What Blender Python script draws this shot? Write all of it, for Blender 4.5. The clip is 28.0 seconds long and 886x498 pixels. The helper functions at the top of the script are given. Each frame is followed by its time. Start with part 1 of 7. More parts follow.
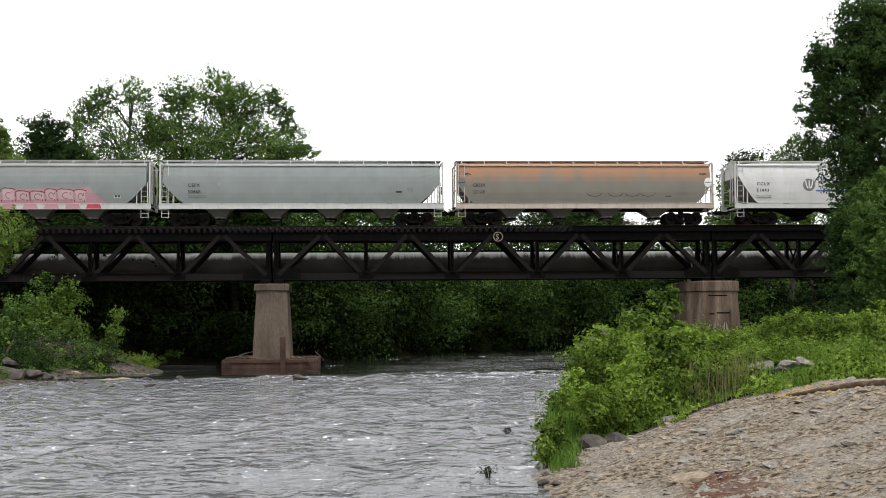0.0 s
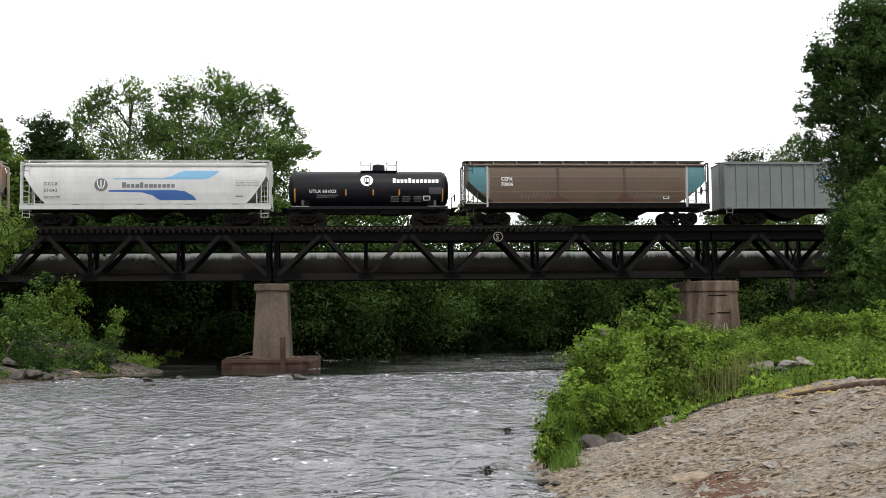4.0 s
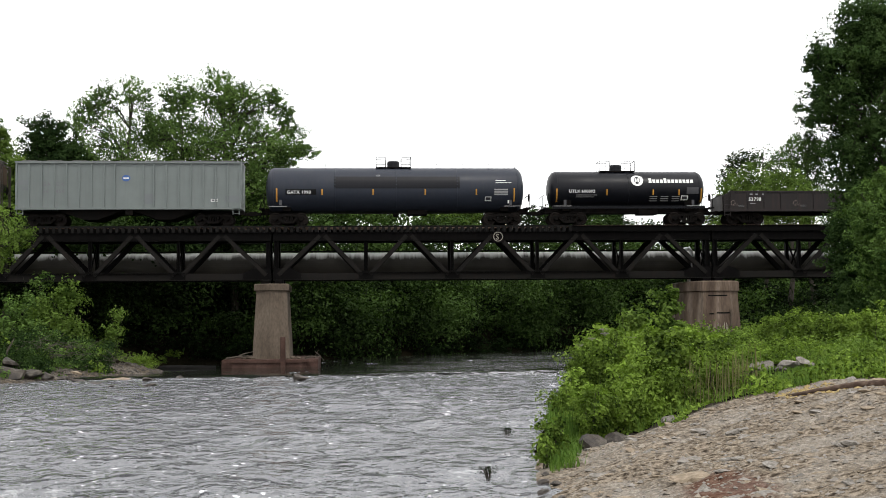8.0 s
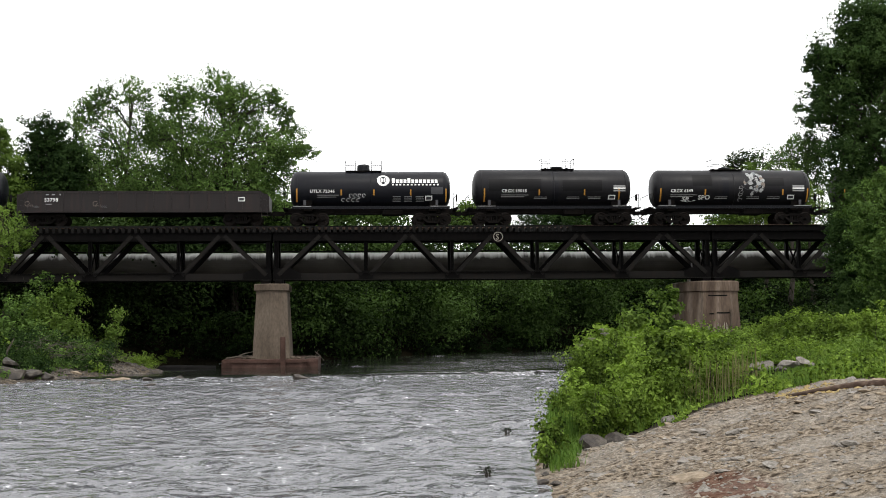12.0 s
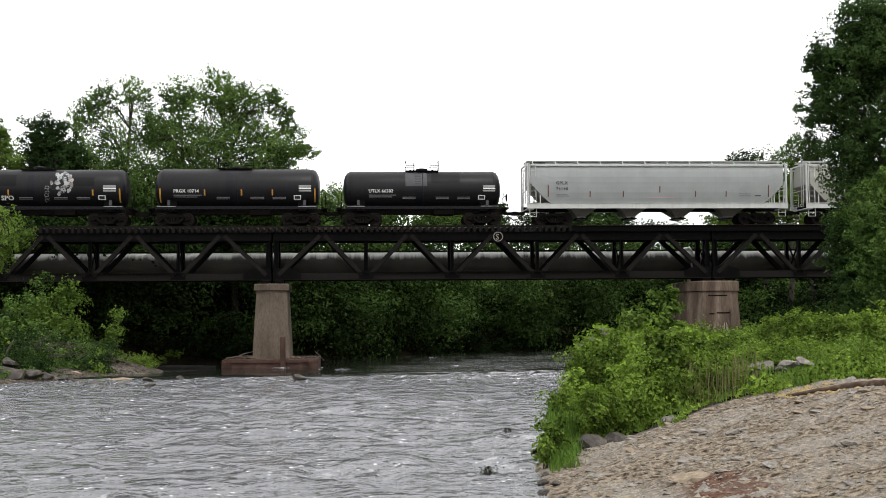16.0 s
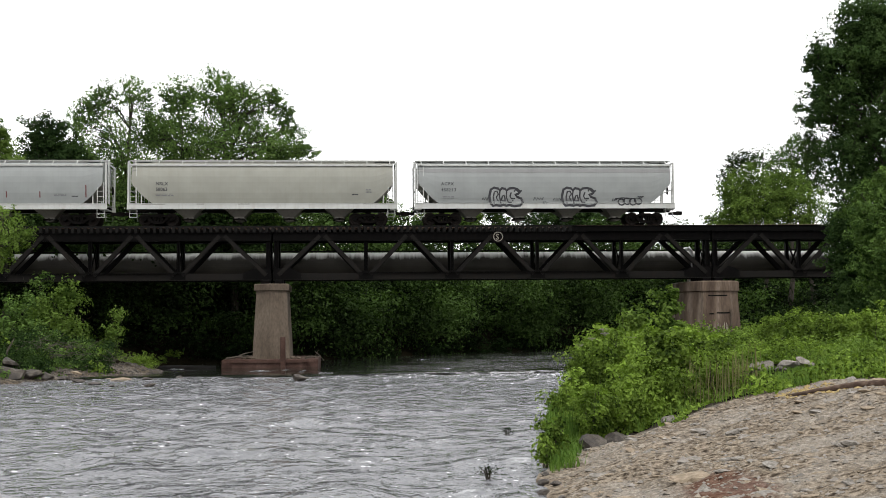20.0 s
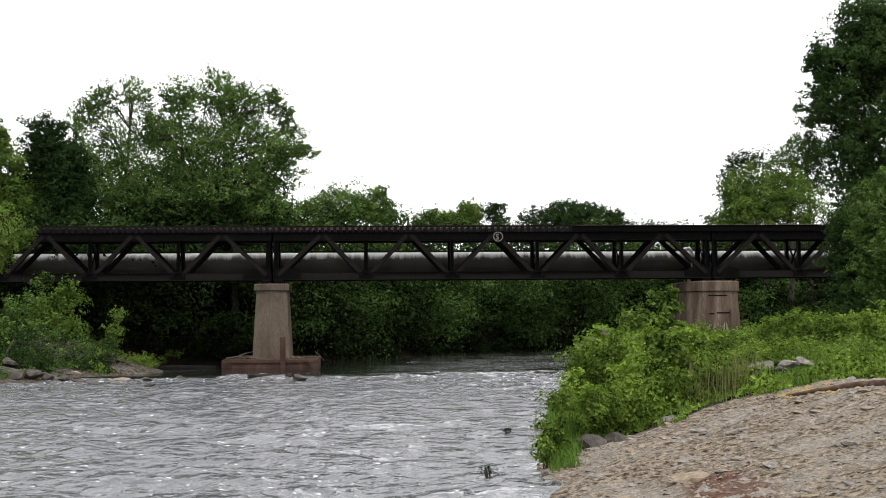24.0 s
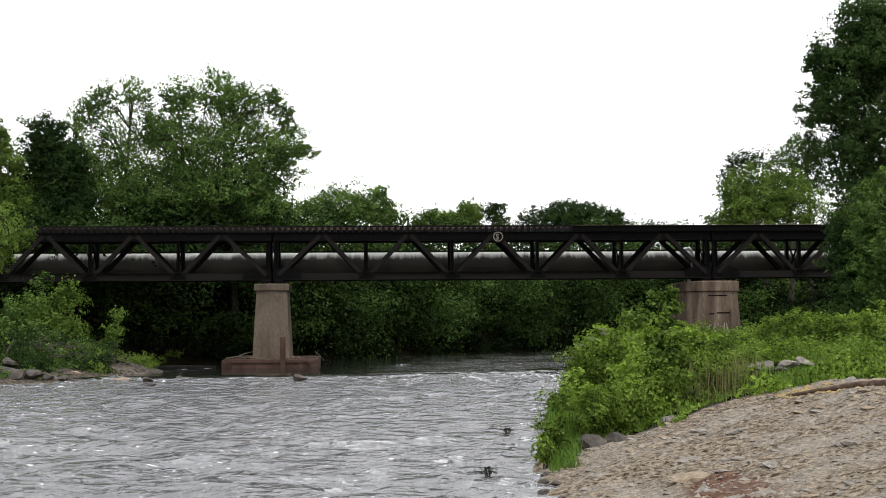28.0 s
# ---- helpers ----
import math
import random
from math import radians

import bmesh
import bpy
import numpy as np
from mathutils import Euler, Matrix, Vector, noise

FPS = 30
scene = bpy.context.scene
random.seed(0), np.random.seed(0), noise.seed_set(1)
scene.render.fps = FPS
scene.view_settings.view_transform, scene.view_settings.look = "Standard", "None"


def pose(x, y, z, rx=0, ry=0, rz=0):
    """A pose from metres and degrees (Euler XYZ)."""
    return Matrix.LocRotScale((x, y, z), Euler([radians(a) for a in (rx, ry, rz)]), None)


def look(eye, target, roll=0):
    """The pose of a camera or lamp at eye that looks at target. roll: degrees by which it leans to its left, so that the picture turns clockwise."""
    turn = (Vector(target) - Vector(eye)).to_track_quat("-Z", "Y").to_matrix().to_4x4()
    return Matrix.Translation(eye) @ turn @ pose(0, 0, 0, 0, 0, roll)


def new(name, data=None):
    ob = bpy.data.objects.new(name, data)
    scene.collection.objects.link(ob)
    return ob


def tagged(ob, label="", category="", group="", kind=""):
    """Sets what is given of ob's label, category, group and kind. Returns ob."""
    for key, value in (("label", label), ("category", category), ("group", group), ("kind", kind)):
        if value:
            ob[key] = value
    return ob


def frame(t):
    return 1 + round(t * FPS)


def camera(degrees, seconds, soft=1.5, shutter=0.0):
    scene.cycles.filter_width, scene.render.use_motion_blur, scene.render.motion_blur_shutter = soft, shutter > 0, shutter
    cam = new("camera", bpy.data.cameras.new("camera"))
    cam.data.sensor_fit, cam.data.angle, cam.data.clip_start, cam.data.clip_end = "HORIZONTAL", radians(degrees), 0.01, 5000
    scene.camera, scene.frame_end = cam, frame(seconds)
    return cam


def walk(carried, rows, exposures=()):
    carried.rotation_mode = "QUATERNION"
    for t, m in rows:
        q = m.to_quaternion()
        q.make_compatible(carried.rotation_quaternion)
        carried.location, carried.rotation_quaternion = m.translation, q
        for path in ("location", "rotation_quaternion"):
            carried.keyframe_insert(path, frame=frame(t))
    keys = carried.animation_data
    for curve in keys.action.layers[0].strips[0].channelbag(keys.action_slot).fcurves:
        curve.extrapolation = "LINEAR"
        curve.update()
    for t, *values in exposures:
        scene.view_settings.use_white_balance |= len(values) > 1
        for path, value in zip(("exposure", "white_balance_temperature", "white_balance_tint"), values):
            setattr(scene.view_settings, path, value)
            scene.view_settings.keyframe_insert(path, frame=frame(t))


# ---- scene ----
cam = camera(40, 28.0, soft=0.9)
EYE = Vector((0.0, 0.0, 3.0))
AIM = Vector((0.0, 100.0, 3.0 + 100 * math.tan(radians(3.43))))
walk(cam, [(0.0, look(EYE, AIM, -0.5)), (28.0, look(EYE, AIM, -0.5))])

# ---- light: a bright overcast summer sky ----
world = bpy.data.worlds.new("overcast_sky")
scene.world = world
world.use_nodes = True
wn, wl = world.node_tree.nodes, world.node_tree.links
sky = wn.new("ShaderNodeTexSky")
sky.sky_type, sky.sun_disc = "NISHITA", False
sky.sun_elevation, sky.sun_rotation = radians(58), radians(150)
# a cloud deck that brightens from the horizon to the zenith, as an overcast sky does
cloud = wn.new("ShaderNodeMixRGB")
cloud.inputs[0].default_value = 0.94
where, part_of = wn.new("ShaderNodeTexCoord"), wn.new("ShaderNodeSeparateXYZ")
wl.new(where.outputs["Generated"], part_of.inputs[0])
rise = wn.new("ShaderNodeMapRange")
rise.inputs["From Min"].default_value, rise.inputs["From Max"].default_value = 0.0, 1.0
rise.inputs["To Min"].default_value, rise.inputs["To Max"].default_value = 16.5, 20.0
wl.new(part_of.outputs["Z"], rise.inputs[0])
wl.new(sky.outputs[0], cloud.inputs[1])
wl.new(rise.outputs[0], cloud.inputs[2])
wl.new(cloud.outputs[0], wn["Background"].inputs[0])
wn["Background"].inputs[1].default_value = 0.1
sun = new("sun", bpy.data.lights.new("sun", "SUN"))
sun.data.energy, sun.data.angle, sun.data.color = 1.4, radians(11), (1.0, 0.96, 0.9)
sun.matrix_basis = look((0, 0, 60), (0 - 60 * math.cos(radians(58)) * math.sin(radians(150)),
                                    -60 * math.cos(radians(58)) * math.cos(radians(150)), 60 - 60 * math.sin(radians(58))))

# ---- materials ----
def nodes(name):
    m = bpy.data.materials.new(name)
    m.use_nodes = True
    n, l = m.node_tree.nodes, m.node_tree.links
    return m, n, l, n["Principled BSDF"]


def texture(n, l, kind, scale, stretch=(1, 1, 1), detail=4.0, source="Object"):
    tc, mp = n.new("ShaderNodeTexCoord"), n.new("ShaderNodeMapping")
    mp.inputs["Scale"].default_value = stretch
    l.new(tc.outputs[source], mp.inputs[0])
    tx = n.new({"noise": "ShaderNodeTexNoise", "voronoi": "ShaderNodeTexVoronoi", "wave": "ShaderNodeTexWave"}[kind])
    l.new(mp.outputs[0], tx.inputs["Vector"])
    tx.inputs["Scale"].default_value = scale
    if kind == "noise":
        tx.inputs["Detail"].default_value = detail
    return tx


def ramp(n, l, source, stops):
    r = n.new("ShaderNodeValToRGB")
    e = r.color_ramp.elements
    for i, (at, c) in enumerate(stops):
        q = e[i] if i < 2 else e.new(at)
        q.position, q.color = at, (*c, 1)
    l.new(source, r.inputs[0])
    return r.outputs[0]


def mixed(n, l, fac, a, b, mode="MIX"):
    m = n.new("ShaderNodeMixRGB")
    m.blend_type = mode
    for i, s in ((0, fac), (1, a), (2, b)):
        if isinstance(s, (int, float)):
            m.inputs[i].default_value = s
        elif isinstance(s, tuple):
            m.inputs[i].default_value = (*s, 1)
        else:
            l.new(s, m.inputs[i])
    return m.outputs[0]


def bumped(n, l, p, source, strength, distance):
    b = n.new("ShaderNodeBump")
    b.inputs["Strength"].default_value, b.inputs["Distance"].default_value = strength, distance
    l.new(source, b.inputs["Height"])
    l.new(b.outputs[0], p.inputs["Normal"])


def shade(c, k):
    return tuple(min(1.0, v * k) for v in c)


def paint(name, color, rough=0.5, dirt=(0.10, 0.085, 0.07), amount=0.35, metal=0.0, spec=0.3):
    """Weathered vehicle or steel paint: blotches, vertical streaks, fine relief."""
    m, n, l, p = nodes(name)
    big = texture(n, l, "noise", 0.9, detail=5)
    streak = texture(n, l, "noise", 1.0, (5.0, 5.0, 0.35), 4)
    fine = texture(n, l, "noise", 22.0, detail=3)
    base = mixed(n, l, ramp(n, l, big.outputs[0], [(0.3, (0, 0, 0)), (0.7, (1, 1, 1))]), shade(color, 0.91), shade(color, 1.07))
    wear = ramp(n, l, streak.outputs[0], [(0.48, (0, 0, 0)), (0.8, (amount,) * 3)])
    l.new(mixed(n, l, wear, base, dirt), p.inputs["Base Color"])
    l.new(ramp(n, l, big.outputs[0], [(0.2, (rough * 0.8,) * 3), (0.8, (min(1, rough * 1.25),) * 3)]), p.inputs["Roughness"])
    p.inputs["Metallic"].default_value = metal
    p.inputs["Specular IOR Level"].default_value = spec
    bumped(n, l, p, fine.outputs[0], 0.12, 0.01)
    return m


def leaf_material(name, dark, light, through_light=0.25, clump=0.5, speckle=0.34):
    m, n, l, p = nodes(name)
    geo = n.new("ShaderNodeNewGeometry")
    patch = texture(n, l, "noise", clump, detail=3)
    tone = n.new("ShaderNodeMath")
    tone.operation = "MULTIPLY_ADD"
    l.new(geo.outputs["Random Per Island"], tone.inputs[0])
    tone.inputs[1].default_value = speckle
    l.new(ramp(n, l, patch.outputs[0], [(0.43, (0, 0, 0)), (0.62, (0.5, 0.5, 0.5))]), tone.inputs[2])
    # finer patches whose dark end stands for shaded hollows among the leaves
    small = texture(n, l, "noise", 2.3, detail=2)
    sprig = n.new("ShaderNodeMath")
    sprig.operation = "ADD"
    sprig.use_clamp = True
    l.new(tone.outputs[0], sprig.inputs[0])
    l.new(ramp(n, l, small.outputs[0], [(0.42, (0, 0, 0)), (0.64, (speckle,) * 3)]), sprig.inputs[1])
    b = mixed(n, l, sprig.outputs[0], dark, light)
    l.new(b, p.inputs["Base Color"])
    p.inputs["Roughness"].default_value = 0.6
    p.inputs["Specular IOR Level"].default_value = 0.03
    tr = n.new("ShaderNodeBsdfTranslucent")
    l.new(mixed(n, l, 1.0, b, (1.0, 1.1, 0.5), "MULTIPLY"), tr.inputs[0])
    mix = n.new("ShaderNodeMixShader")
    mix.inputs[0].default_value = through_light
    l.new(p.outputs[0], mix.inputs[1])
    l.new(tr.outputs[0], mix.inputs[2])
    l.new(mix.outputs[0], n["Material Output"].inputs[0])
    return m


def rough_stuff(name, a, b, c, scale, rough=0.85, bump=0.5, depth=0.05, stretch=(1, 1, 1)):
    """Stone, concrete, bark, soil: two scales of colour and relief."""
    m, n, l, p = nodes(name)
    big = texture(n, l, "noise", scale, stretch, 6)
    fine = texture(n, l, "noise", scale * 9, stretch, 5)
    col = ramp(n, l, big.outputs[0], [(0.3, a), (0.7, b), (0.52, c)])
    l.new(mixed(n, l, 0.55, col, ramp(n, l, fine.outputs[0], [(0.3, (0.35,) * 3), (0.7, (1.0,) * 3)]), "MULTIPLY"), p.inputs["Base Color"])
    p.inputs["Roughness"].default_value = rough
    p.inputs["Specular IOR Level"].default_value = 0.2
    add = n.new("ShaderNodeMath")
    add.operation = "MULTIPLY_ADD"
    l.new(fine.outputs[0], add.inputs[0])
    add.inputs[1].default_value = 0.35
    l.new(big.outputs[0], add.inputs[2])
    bumped(n, l, p, add.outputs[0], bump, depth)
    return m


def ground_material():
    """Gravel by the water; brown soil, grass and forest litter away from it, near black with shade in their colour;
    told apart by the place in the plan.
    """
    m, n, l, p = nodes("bank_ground")
    grains = texture(n, l, "voronoi", 14.0)
    big = texture(n, l, "noise", 0.8, detail=6)
    fine = texture(n, l, "noise", 9.0, detail=8)
    tiny = texture(n, l, "noise", 60.0, detail=4)
    gravel = ramp(n, l, fine.outputs[0], [(0.34, (0.044, 0.035, 0.027)), (0.66, (0.325, 0.275, 0.215)), (0.48, (0.172, 0.140, 0.106))])
    gravel = mixed(n, l, ramp(n, l, big.outputs[0], [(0.46, (0, 0, 0)), (0.60, (0.7, 0.7, 0.7))]), gravel, mixed(n, l, fine.outputs[0], (0.13, 0.115, 0.10), (0.42, 0.385, 0.335)))
    gravel = mixed(n, l, 0.6, gravel, ramp(n, l, tiny.outputs[0], [(0.36, (0.3,) * 3), (0.62, (1.25,) * 3)]), "MULTIPLY")
    # soil colour holds the shade under plants, so it is near black
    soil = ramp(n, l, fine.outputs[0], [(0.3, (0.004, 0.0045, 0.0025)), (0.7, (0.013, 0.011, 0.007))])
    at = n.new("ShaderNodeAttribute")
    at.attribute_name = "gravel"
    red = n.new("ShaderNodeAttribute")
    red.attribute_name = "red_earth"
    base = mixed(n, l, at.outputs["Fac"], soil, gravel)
    base = mixed(n, l, red.outputs["Fac"], base, mixed(n, l, fine.outputs[0], (0.032, 0.011, 0.007), (0.125, 0.048, 0.031)))
    l.new(base, p.inputs["Base Color"])
    p.inputs["Roughness"].default_value = 1.0
    p.inputs["Specular IOR Level"].default_value = 0.0
    add = n.new("ShaderNodeMath")
    add.operation = "MULTIPLY_ADD"
    l.new(grains.outputs[0], add.inputs[0])
    add.inputs[1].default_value = 0.4
    l.new(fine.outputs[0], add.inputs[2])
    lumps = n.new("ShaderNodeMath")
    lumps.operation = "MULTIPLY_ADD"
    l.new(texture(n, l, "noise", 2.2, detail=5).outputs[0], lumps.inputs[0])
    lumps.inputs[1].default_value = 6.0
    l.new(add.outputs[0], lumps.inputs[2])
    bumped(n, l, p, lumps.outputs[0], 1.0, 0.07)
    return m


def water_material(name, deep, froth_glint_from, relief, calm=None):
    """River water: sky and banks mirrored in waves and ripples; white specks for foam and painted glints; calm names
    the x where ripples fade out.
    """
    m, n, l, p = nodes(name)
    fleck = texture(n, l, "noise", 5.5, (0.8, 0.9, 1), 9)
    # the riffle below the lip breaks white; it stands still in the plan
    where, sep, band = n.new("ShaderNodeNewGeometry"), n.new("ShaderNodeSeparateXYZ"), n.new("ShaderNodeMapRange")
    l.new(where.outputs["Position"], sep.inputs[0])
    l.new(sep.outputs["Y"], band.inputs[0])
    band.inputs["From Min"].default_value, band.inputs["From Max"].default_value = 58.0, 69.0
    band.inputs["To Max"].default_value = 0.085
    foam = n.new("ShaderNodeMath")
    l.new(fleck.outputs[0], foam.inputs[0])
    l.new(band.outputs[0], foam.inputs[1])
    # white flecks in the base colour: foam, and glints of the sky
    froth_glint = ramp(n, l, foam.outputs[0], [(froth_glint_from, deep), (froth_glint_from + 0.06, (0.72, 0.73, 0.75))])
    l.new(froth_glint, p.inputs["Base Color"])
    p.inputs["Roughness"].default_value = 0.03
    p.inputs["IOR"].default_value = 1.33
    waves = texture(n, l, "noise", 1.15, (1.0, 1.0, 1), 1.0)
    chop = texture(n, l, "noise", 3.2, (1.0, 0.85, 1), 3)
    add = n.new("ShaderNodeMath")
    add.operation = "MULTIPLY_ADD"
    l.new(chop.outputs[0], add.inputs[0])
    add.inputs[1].default_value = 0.75
    l.new(waves.outputs[0], add.inputs[2])
    bumped(n, l, p, add.outputs[0], 1.0, relief)
    if calm:
        tc, sep, edge = n.new("ShaderNodeTexCoord"), n.new("ShaderNodeSeparateXYZ"), n.new("ShaderNodeMapRange")
        l.new(tc.outputs["Object"], sep.inputs[0])
        l.new(sep.outputs["X"], edge.inputs[0])
        edge.inputs["From Min"].default_value, edge.inputs["From Max"].default_value = calm
        edge.inputs["To Min"].default_value, edge.inputs["To Max"].default_value = 0.1, 1.0
        gust, both = ramp(n, l, texture(n, l, "noise", 0.28, (0.8, 1.0, 1), 3).outputs[0], [(0.42, (0.06, 0.06, 0.06)), (0.56, (1, 1, 1))]), n.new("ShaderNodeMath")
        both.operation = "MULTIPLY"
        l.new(edge.outputs[0], both.inputs[0])
        l.new(gust, both.inputs[1])
        l.new(both.outputs[0], n["Bump"].inputs["Strength"])
    return m


def pipe_material():
    """Pale top of the pipe; below an uneven line the side is dark."""
    m, n, l, p = nodes("dark_sided_pale_pipe")
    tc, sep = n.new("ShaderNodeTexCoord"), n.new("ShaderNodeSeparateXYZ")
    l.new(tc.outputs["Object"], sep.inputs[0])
    waver = texture(n, l, "noise", 1.0, (3.2, 0.2, 0.05), 5)
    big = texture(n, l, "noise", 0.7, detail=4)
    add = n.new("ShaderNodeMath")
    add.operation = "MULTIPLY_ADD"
    l.new(waver.outputs[0], add.inputs[0])
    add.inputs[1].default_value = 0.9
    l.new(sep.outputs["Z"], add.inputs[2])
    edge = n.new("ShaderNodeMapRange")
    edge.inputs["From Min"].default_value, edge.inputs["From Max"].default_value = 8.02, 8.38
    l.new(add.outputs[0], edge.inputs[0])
    dark_tone = mixed(n, l, big.outputs[0], (0.022, 0.020, 0.017), (0.06, 0.054, 0.044))
    pale_tone = mixed(n, l, big.outputs[0], (0.36, 0.36, 0.34), (0.50, 0.50, 0.48))
    l.new(mixed(n, l, edge.outputs[0], dark_tone, pale_tone), p.inputs["Base Color"])
    p.inputs["Roughness"].default_value = 0.6
    p.inputs["Specular IOR Level"].default_value = 0.25
    return m


M = {}
M["ground"] = ground_material()
M["water"] = water_material("running_river_water", (0.122, 0.125, 0.134), 0.655, 0.25)
M["still_water"] = water_material("quiet_river_water", (0.016, 0.018, 0.015), 0.90, 0.42, (-8.0, 3.0))
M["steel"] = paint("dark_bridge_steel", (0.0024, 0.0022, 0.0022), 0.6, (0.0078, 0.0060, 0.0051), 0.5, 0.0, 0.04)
# lighter copy of the bridge steel for the lit near truss, with rust streaks
M["steel_light"] = paint("worn_lit_bridge_steel", (0.0085, 0.0077, 0.007), 0.65, (0.017, 0.0115, 0.008), 0.5, 0.0, 0.08)
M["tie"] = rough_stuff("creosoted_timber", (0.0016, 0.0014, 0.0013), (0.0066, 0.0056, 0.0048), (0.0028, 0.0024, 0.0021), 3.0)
M["rail"] = paint("rail_steel", (0.09, 0.06, 0.045), 0.4, (0.12, 0.06, 0.03), 0.4, 0.6)
M["ballast"] = rough_stuff("ballast_stone", (0.10, 0.095, 0.09), (0.24, 0.23, 0.22), (0.16, 0.15, 0.145), 5.0, bump=1.0)
M["pipe"] = pipe_material()
M["concrete"] = rough_stuff("weathered_concrete", (0.082, 0.062, 0.046), (0.150, 0.122, 0.094), (0.115, 0.090, 0.068), 0.9, bump=0.4, depth=0.04, stretch=(1, 1, 0.5))
M["stone"] = rough_stuff("old_pier_stone", (0.066, 0.044, 0.032), (0.225, 0.180, 0.142), (0.125, 0.090, 0.066), 0.8, bump=0.6, depth=0.06, stretch=(1.6, 1.6, 0.3))
M["lime"] = rough_stuff("lime_bloom", (0.17, 0.15, 0.125), (0.34, 0.31, 0.27), (0.24, 0.21, 0.18), 4.0)
M["rust"] = rough_stuff("rusty_sheet_steel", (0.046, 0.023, 0.017), (0.095, 0.056, 0.045), (0.068, 0.036, 0.027), 1.6, 0.7, 0.3, 0.02)
M["rock"] = rough_stuff("grey_boulder", (0.13, 0.12, 0.105), (0.34, 0.315, 0.285), (0.23, 0.21, 0.185), 2.6)
M["wet_and_shaded_rock"] = rough_stuff("wet_and_shade_dark_rock", (0.028, 0.025, 0.022), (0.11, 0.095, 0.075), (0.06, 0.05, 0.042), 2.0, 0.5)
M["tan_rock"] = rough_stuff("tan_stone", (0.16, 0.125, 0.085), (0.38, 0.31, 0.225), (0.27, 0.215, 0.155), 3.0)
M["pebble"] = rough_stuff("dusty_pebble", (0.16, 0.135, 0.105), (0.33, 0.29, 0.235), (0.235, 0.20, 0.16), 2.0)
M["log"] = rough_stuff("weathered_log", (0.045, 0.026, 0.017), (0.15, 0.105, 0.078), (0.085, 0.056, 0.040), 3.0, stretch=(0.25, 3, 3))
M["bark"] = rough_stuff("tree_bark", (0.024, 0.020, 0.016), (0.075, 0.063, 0.052), (0.045, 0.038, 0.030), 2.5, stretch=(2, 2, 0.4))
M["leaf_maple"] = leaf_material("maple_leaves", (0.013, 0.032, 0.0075), (0.165, 0.265, 0.070), 0.3)
# near black: the wood's shade is put into this leaf colour
M["leaf_dark"] = leaf_material("shade_dark_leaves", (0.0009, 0.0022, 0.0007), (0.010, 0.021, 0.005), 0.2)
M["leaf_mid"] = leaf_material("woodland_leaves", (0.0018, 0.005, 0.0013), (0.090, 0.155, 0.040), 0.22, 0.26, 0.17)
M["leaf_oak"] = leaf_material("oak_leaves", (0.005, 0.013, 0.0045), (0.046, 0.082, 0.024), 0.25)
# shaded copy of the woodland leaves, dark by colour
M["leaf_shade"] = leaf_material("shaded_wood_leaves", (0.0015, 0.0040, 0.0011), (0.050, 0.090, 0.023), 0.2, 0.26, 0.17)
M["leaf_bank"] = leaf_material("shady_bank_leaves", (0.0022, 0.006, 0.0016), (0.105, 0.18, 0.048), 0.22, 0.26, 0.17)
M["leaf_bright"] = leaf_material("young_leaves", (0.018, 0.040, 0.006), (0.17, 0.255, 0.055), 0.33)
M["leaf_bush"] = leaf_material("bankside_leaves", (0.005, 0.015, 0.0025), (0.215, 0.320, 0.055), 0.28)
M["leaf_near_tree"] = leaf_material("cottonwood_leaves", (0.014, 0.031, 0.009), (0.064, 0.108, 0.033), 0.25)
M["grass"] = leaf_material("bank_grass", (0.05, 0.10, 0.018), (0.15, 0.24, 0.05))
M["dry_stalk"] = leaf_material("dry_stalks", (0.09, 0.085, 0.035), (0.21, 0.20, 0.095), 0.1)
M["sign_white"] = paint("dull_sign_white", (0.20, 0.18, 0.155), 0.6, (0.1, 0.09, 0.08), 0.4)
M["litter"] = rough_stuff("yellow_dry_litter", (0.20, 0.14, 0.05), (0.44, 0.34, 0.16), (0.32, 0.24, 0.10), 5.0)
M["twig"] = rough_stuff("dead_branches", (0.055, 0.046, 0.036), (0.15, 0.13, 0.105), (0.09, 0.077, 0.062), 4.0)
M["black"] = paint("tank_black", (0.0046, 0.0051, 0.0078), 0.40, (0.012, 0.011, 0.011), 0.35, 0.0, 0.17)
M["grimy_tank"] = paint("grimy_tank_paint", (0.0072, 0.0070, 0.0084), 0.42, (0.017, 0.015, 0.0145), 0.45, 0.0, 0.17)
M["slate"] = paint("slate_tank_paint", (0.0205, 0.0245, 0.0350), 0.42, (0.032, 0.032, 0.038), 0.35, 0.0, 0.20)
M["patch_black"] = paint("fresh_black_patch", (0.0032, 0.0032, 0.0036), 0.5, (0.008, 0.008, 0.008), 0.1, 0.0, 0.15)
M["patch_grey"] = paint("scuffed_grey_patch", (0.05, 0.05, 0.055), 0.6, (0.02, 0.02, 0.02), 0.3)
M["running_gear"] = paint("grimy_running_gear", (0.0042, 0.0036, 0.0033), 0.8, (0.014, 0.009, 0.0065), 0.5, 0.0, 0.08)
M["wheel"] = paint("worn_wheel_steel", (0.0095, 0.0072, 0.006), 0.6, (0.022, 0.013, 0.009), 0.4, 0.1, 0.12)
M["white"] = paint("lettering_white", (0.72, 0.72, 0.70), 0.5, (0.3, 0.28, 0.25), 0.2)
M["ink"] = paint("lettering_black", (0.03, 0.03, 0.035), 0.5, (0.1, 0.1, 0.1), 0.2)
M["amber"] = paint("amber_reflector", (0.42, 0.21, 0.035), 0.35, (0.2, 0.1, 0.03), 0.3)
M["maroon"] = paint("dull_red_reflector", (0.12, 0.034, 0.032), 0.4, (0.07, 0.04, 0.035), 0.3)


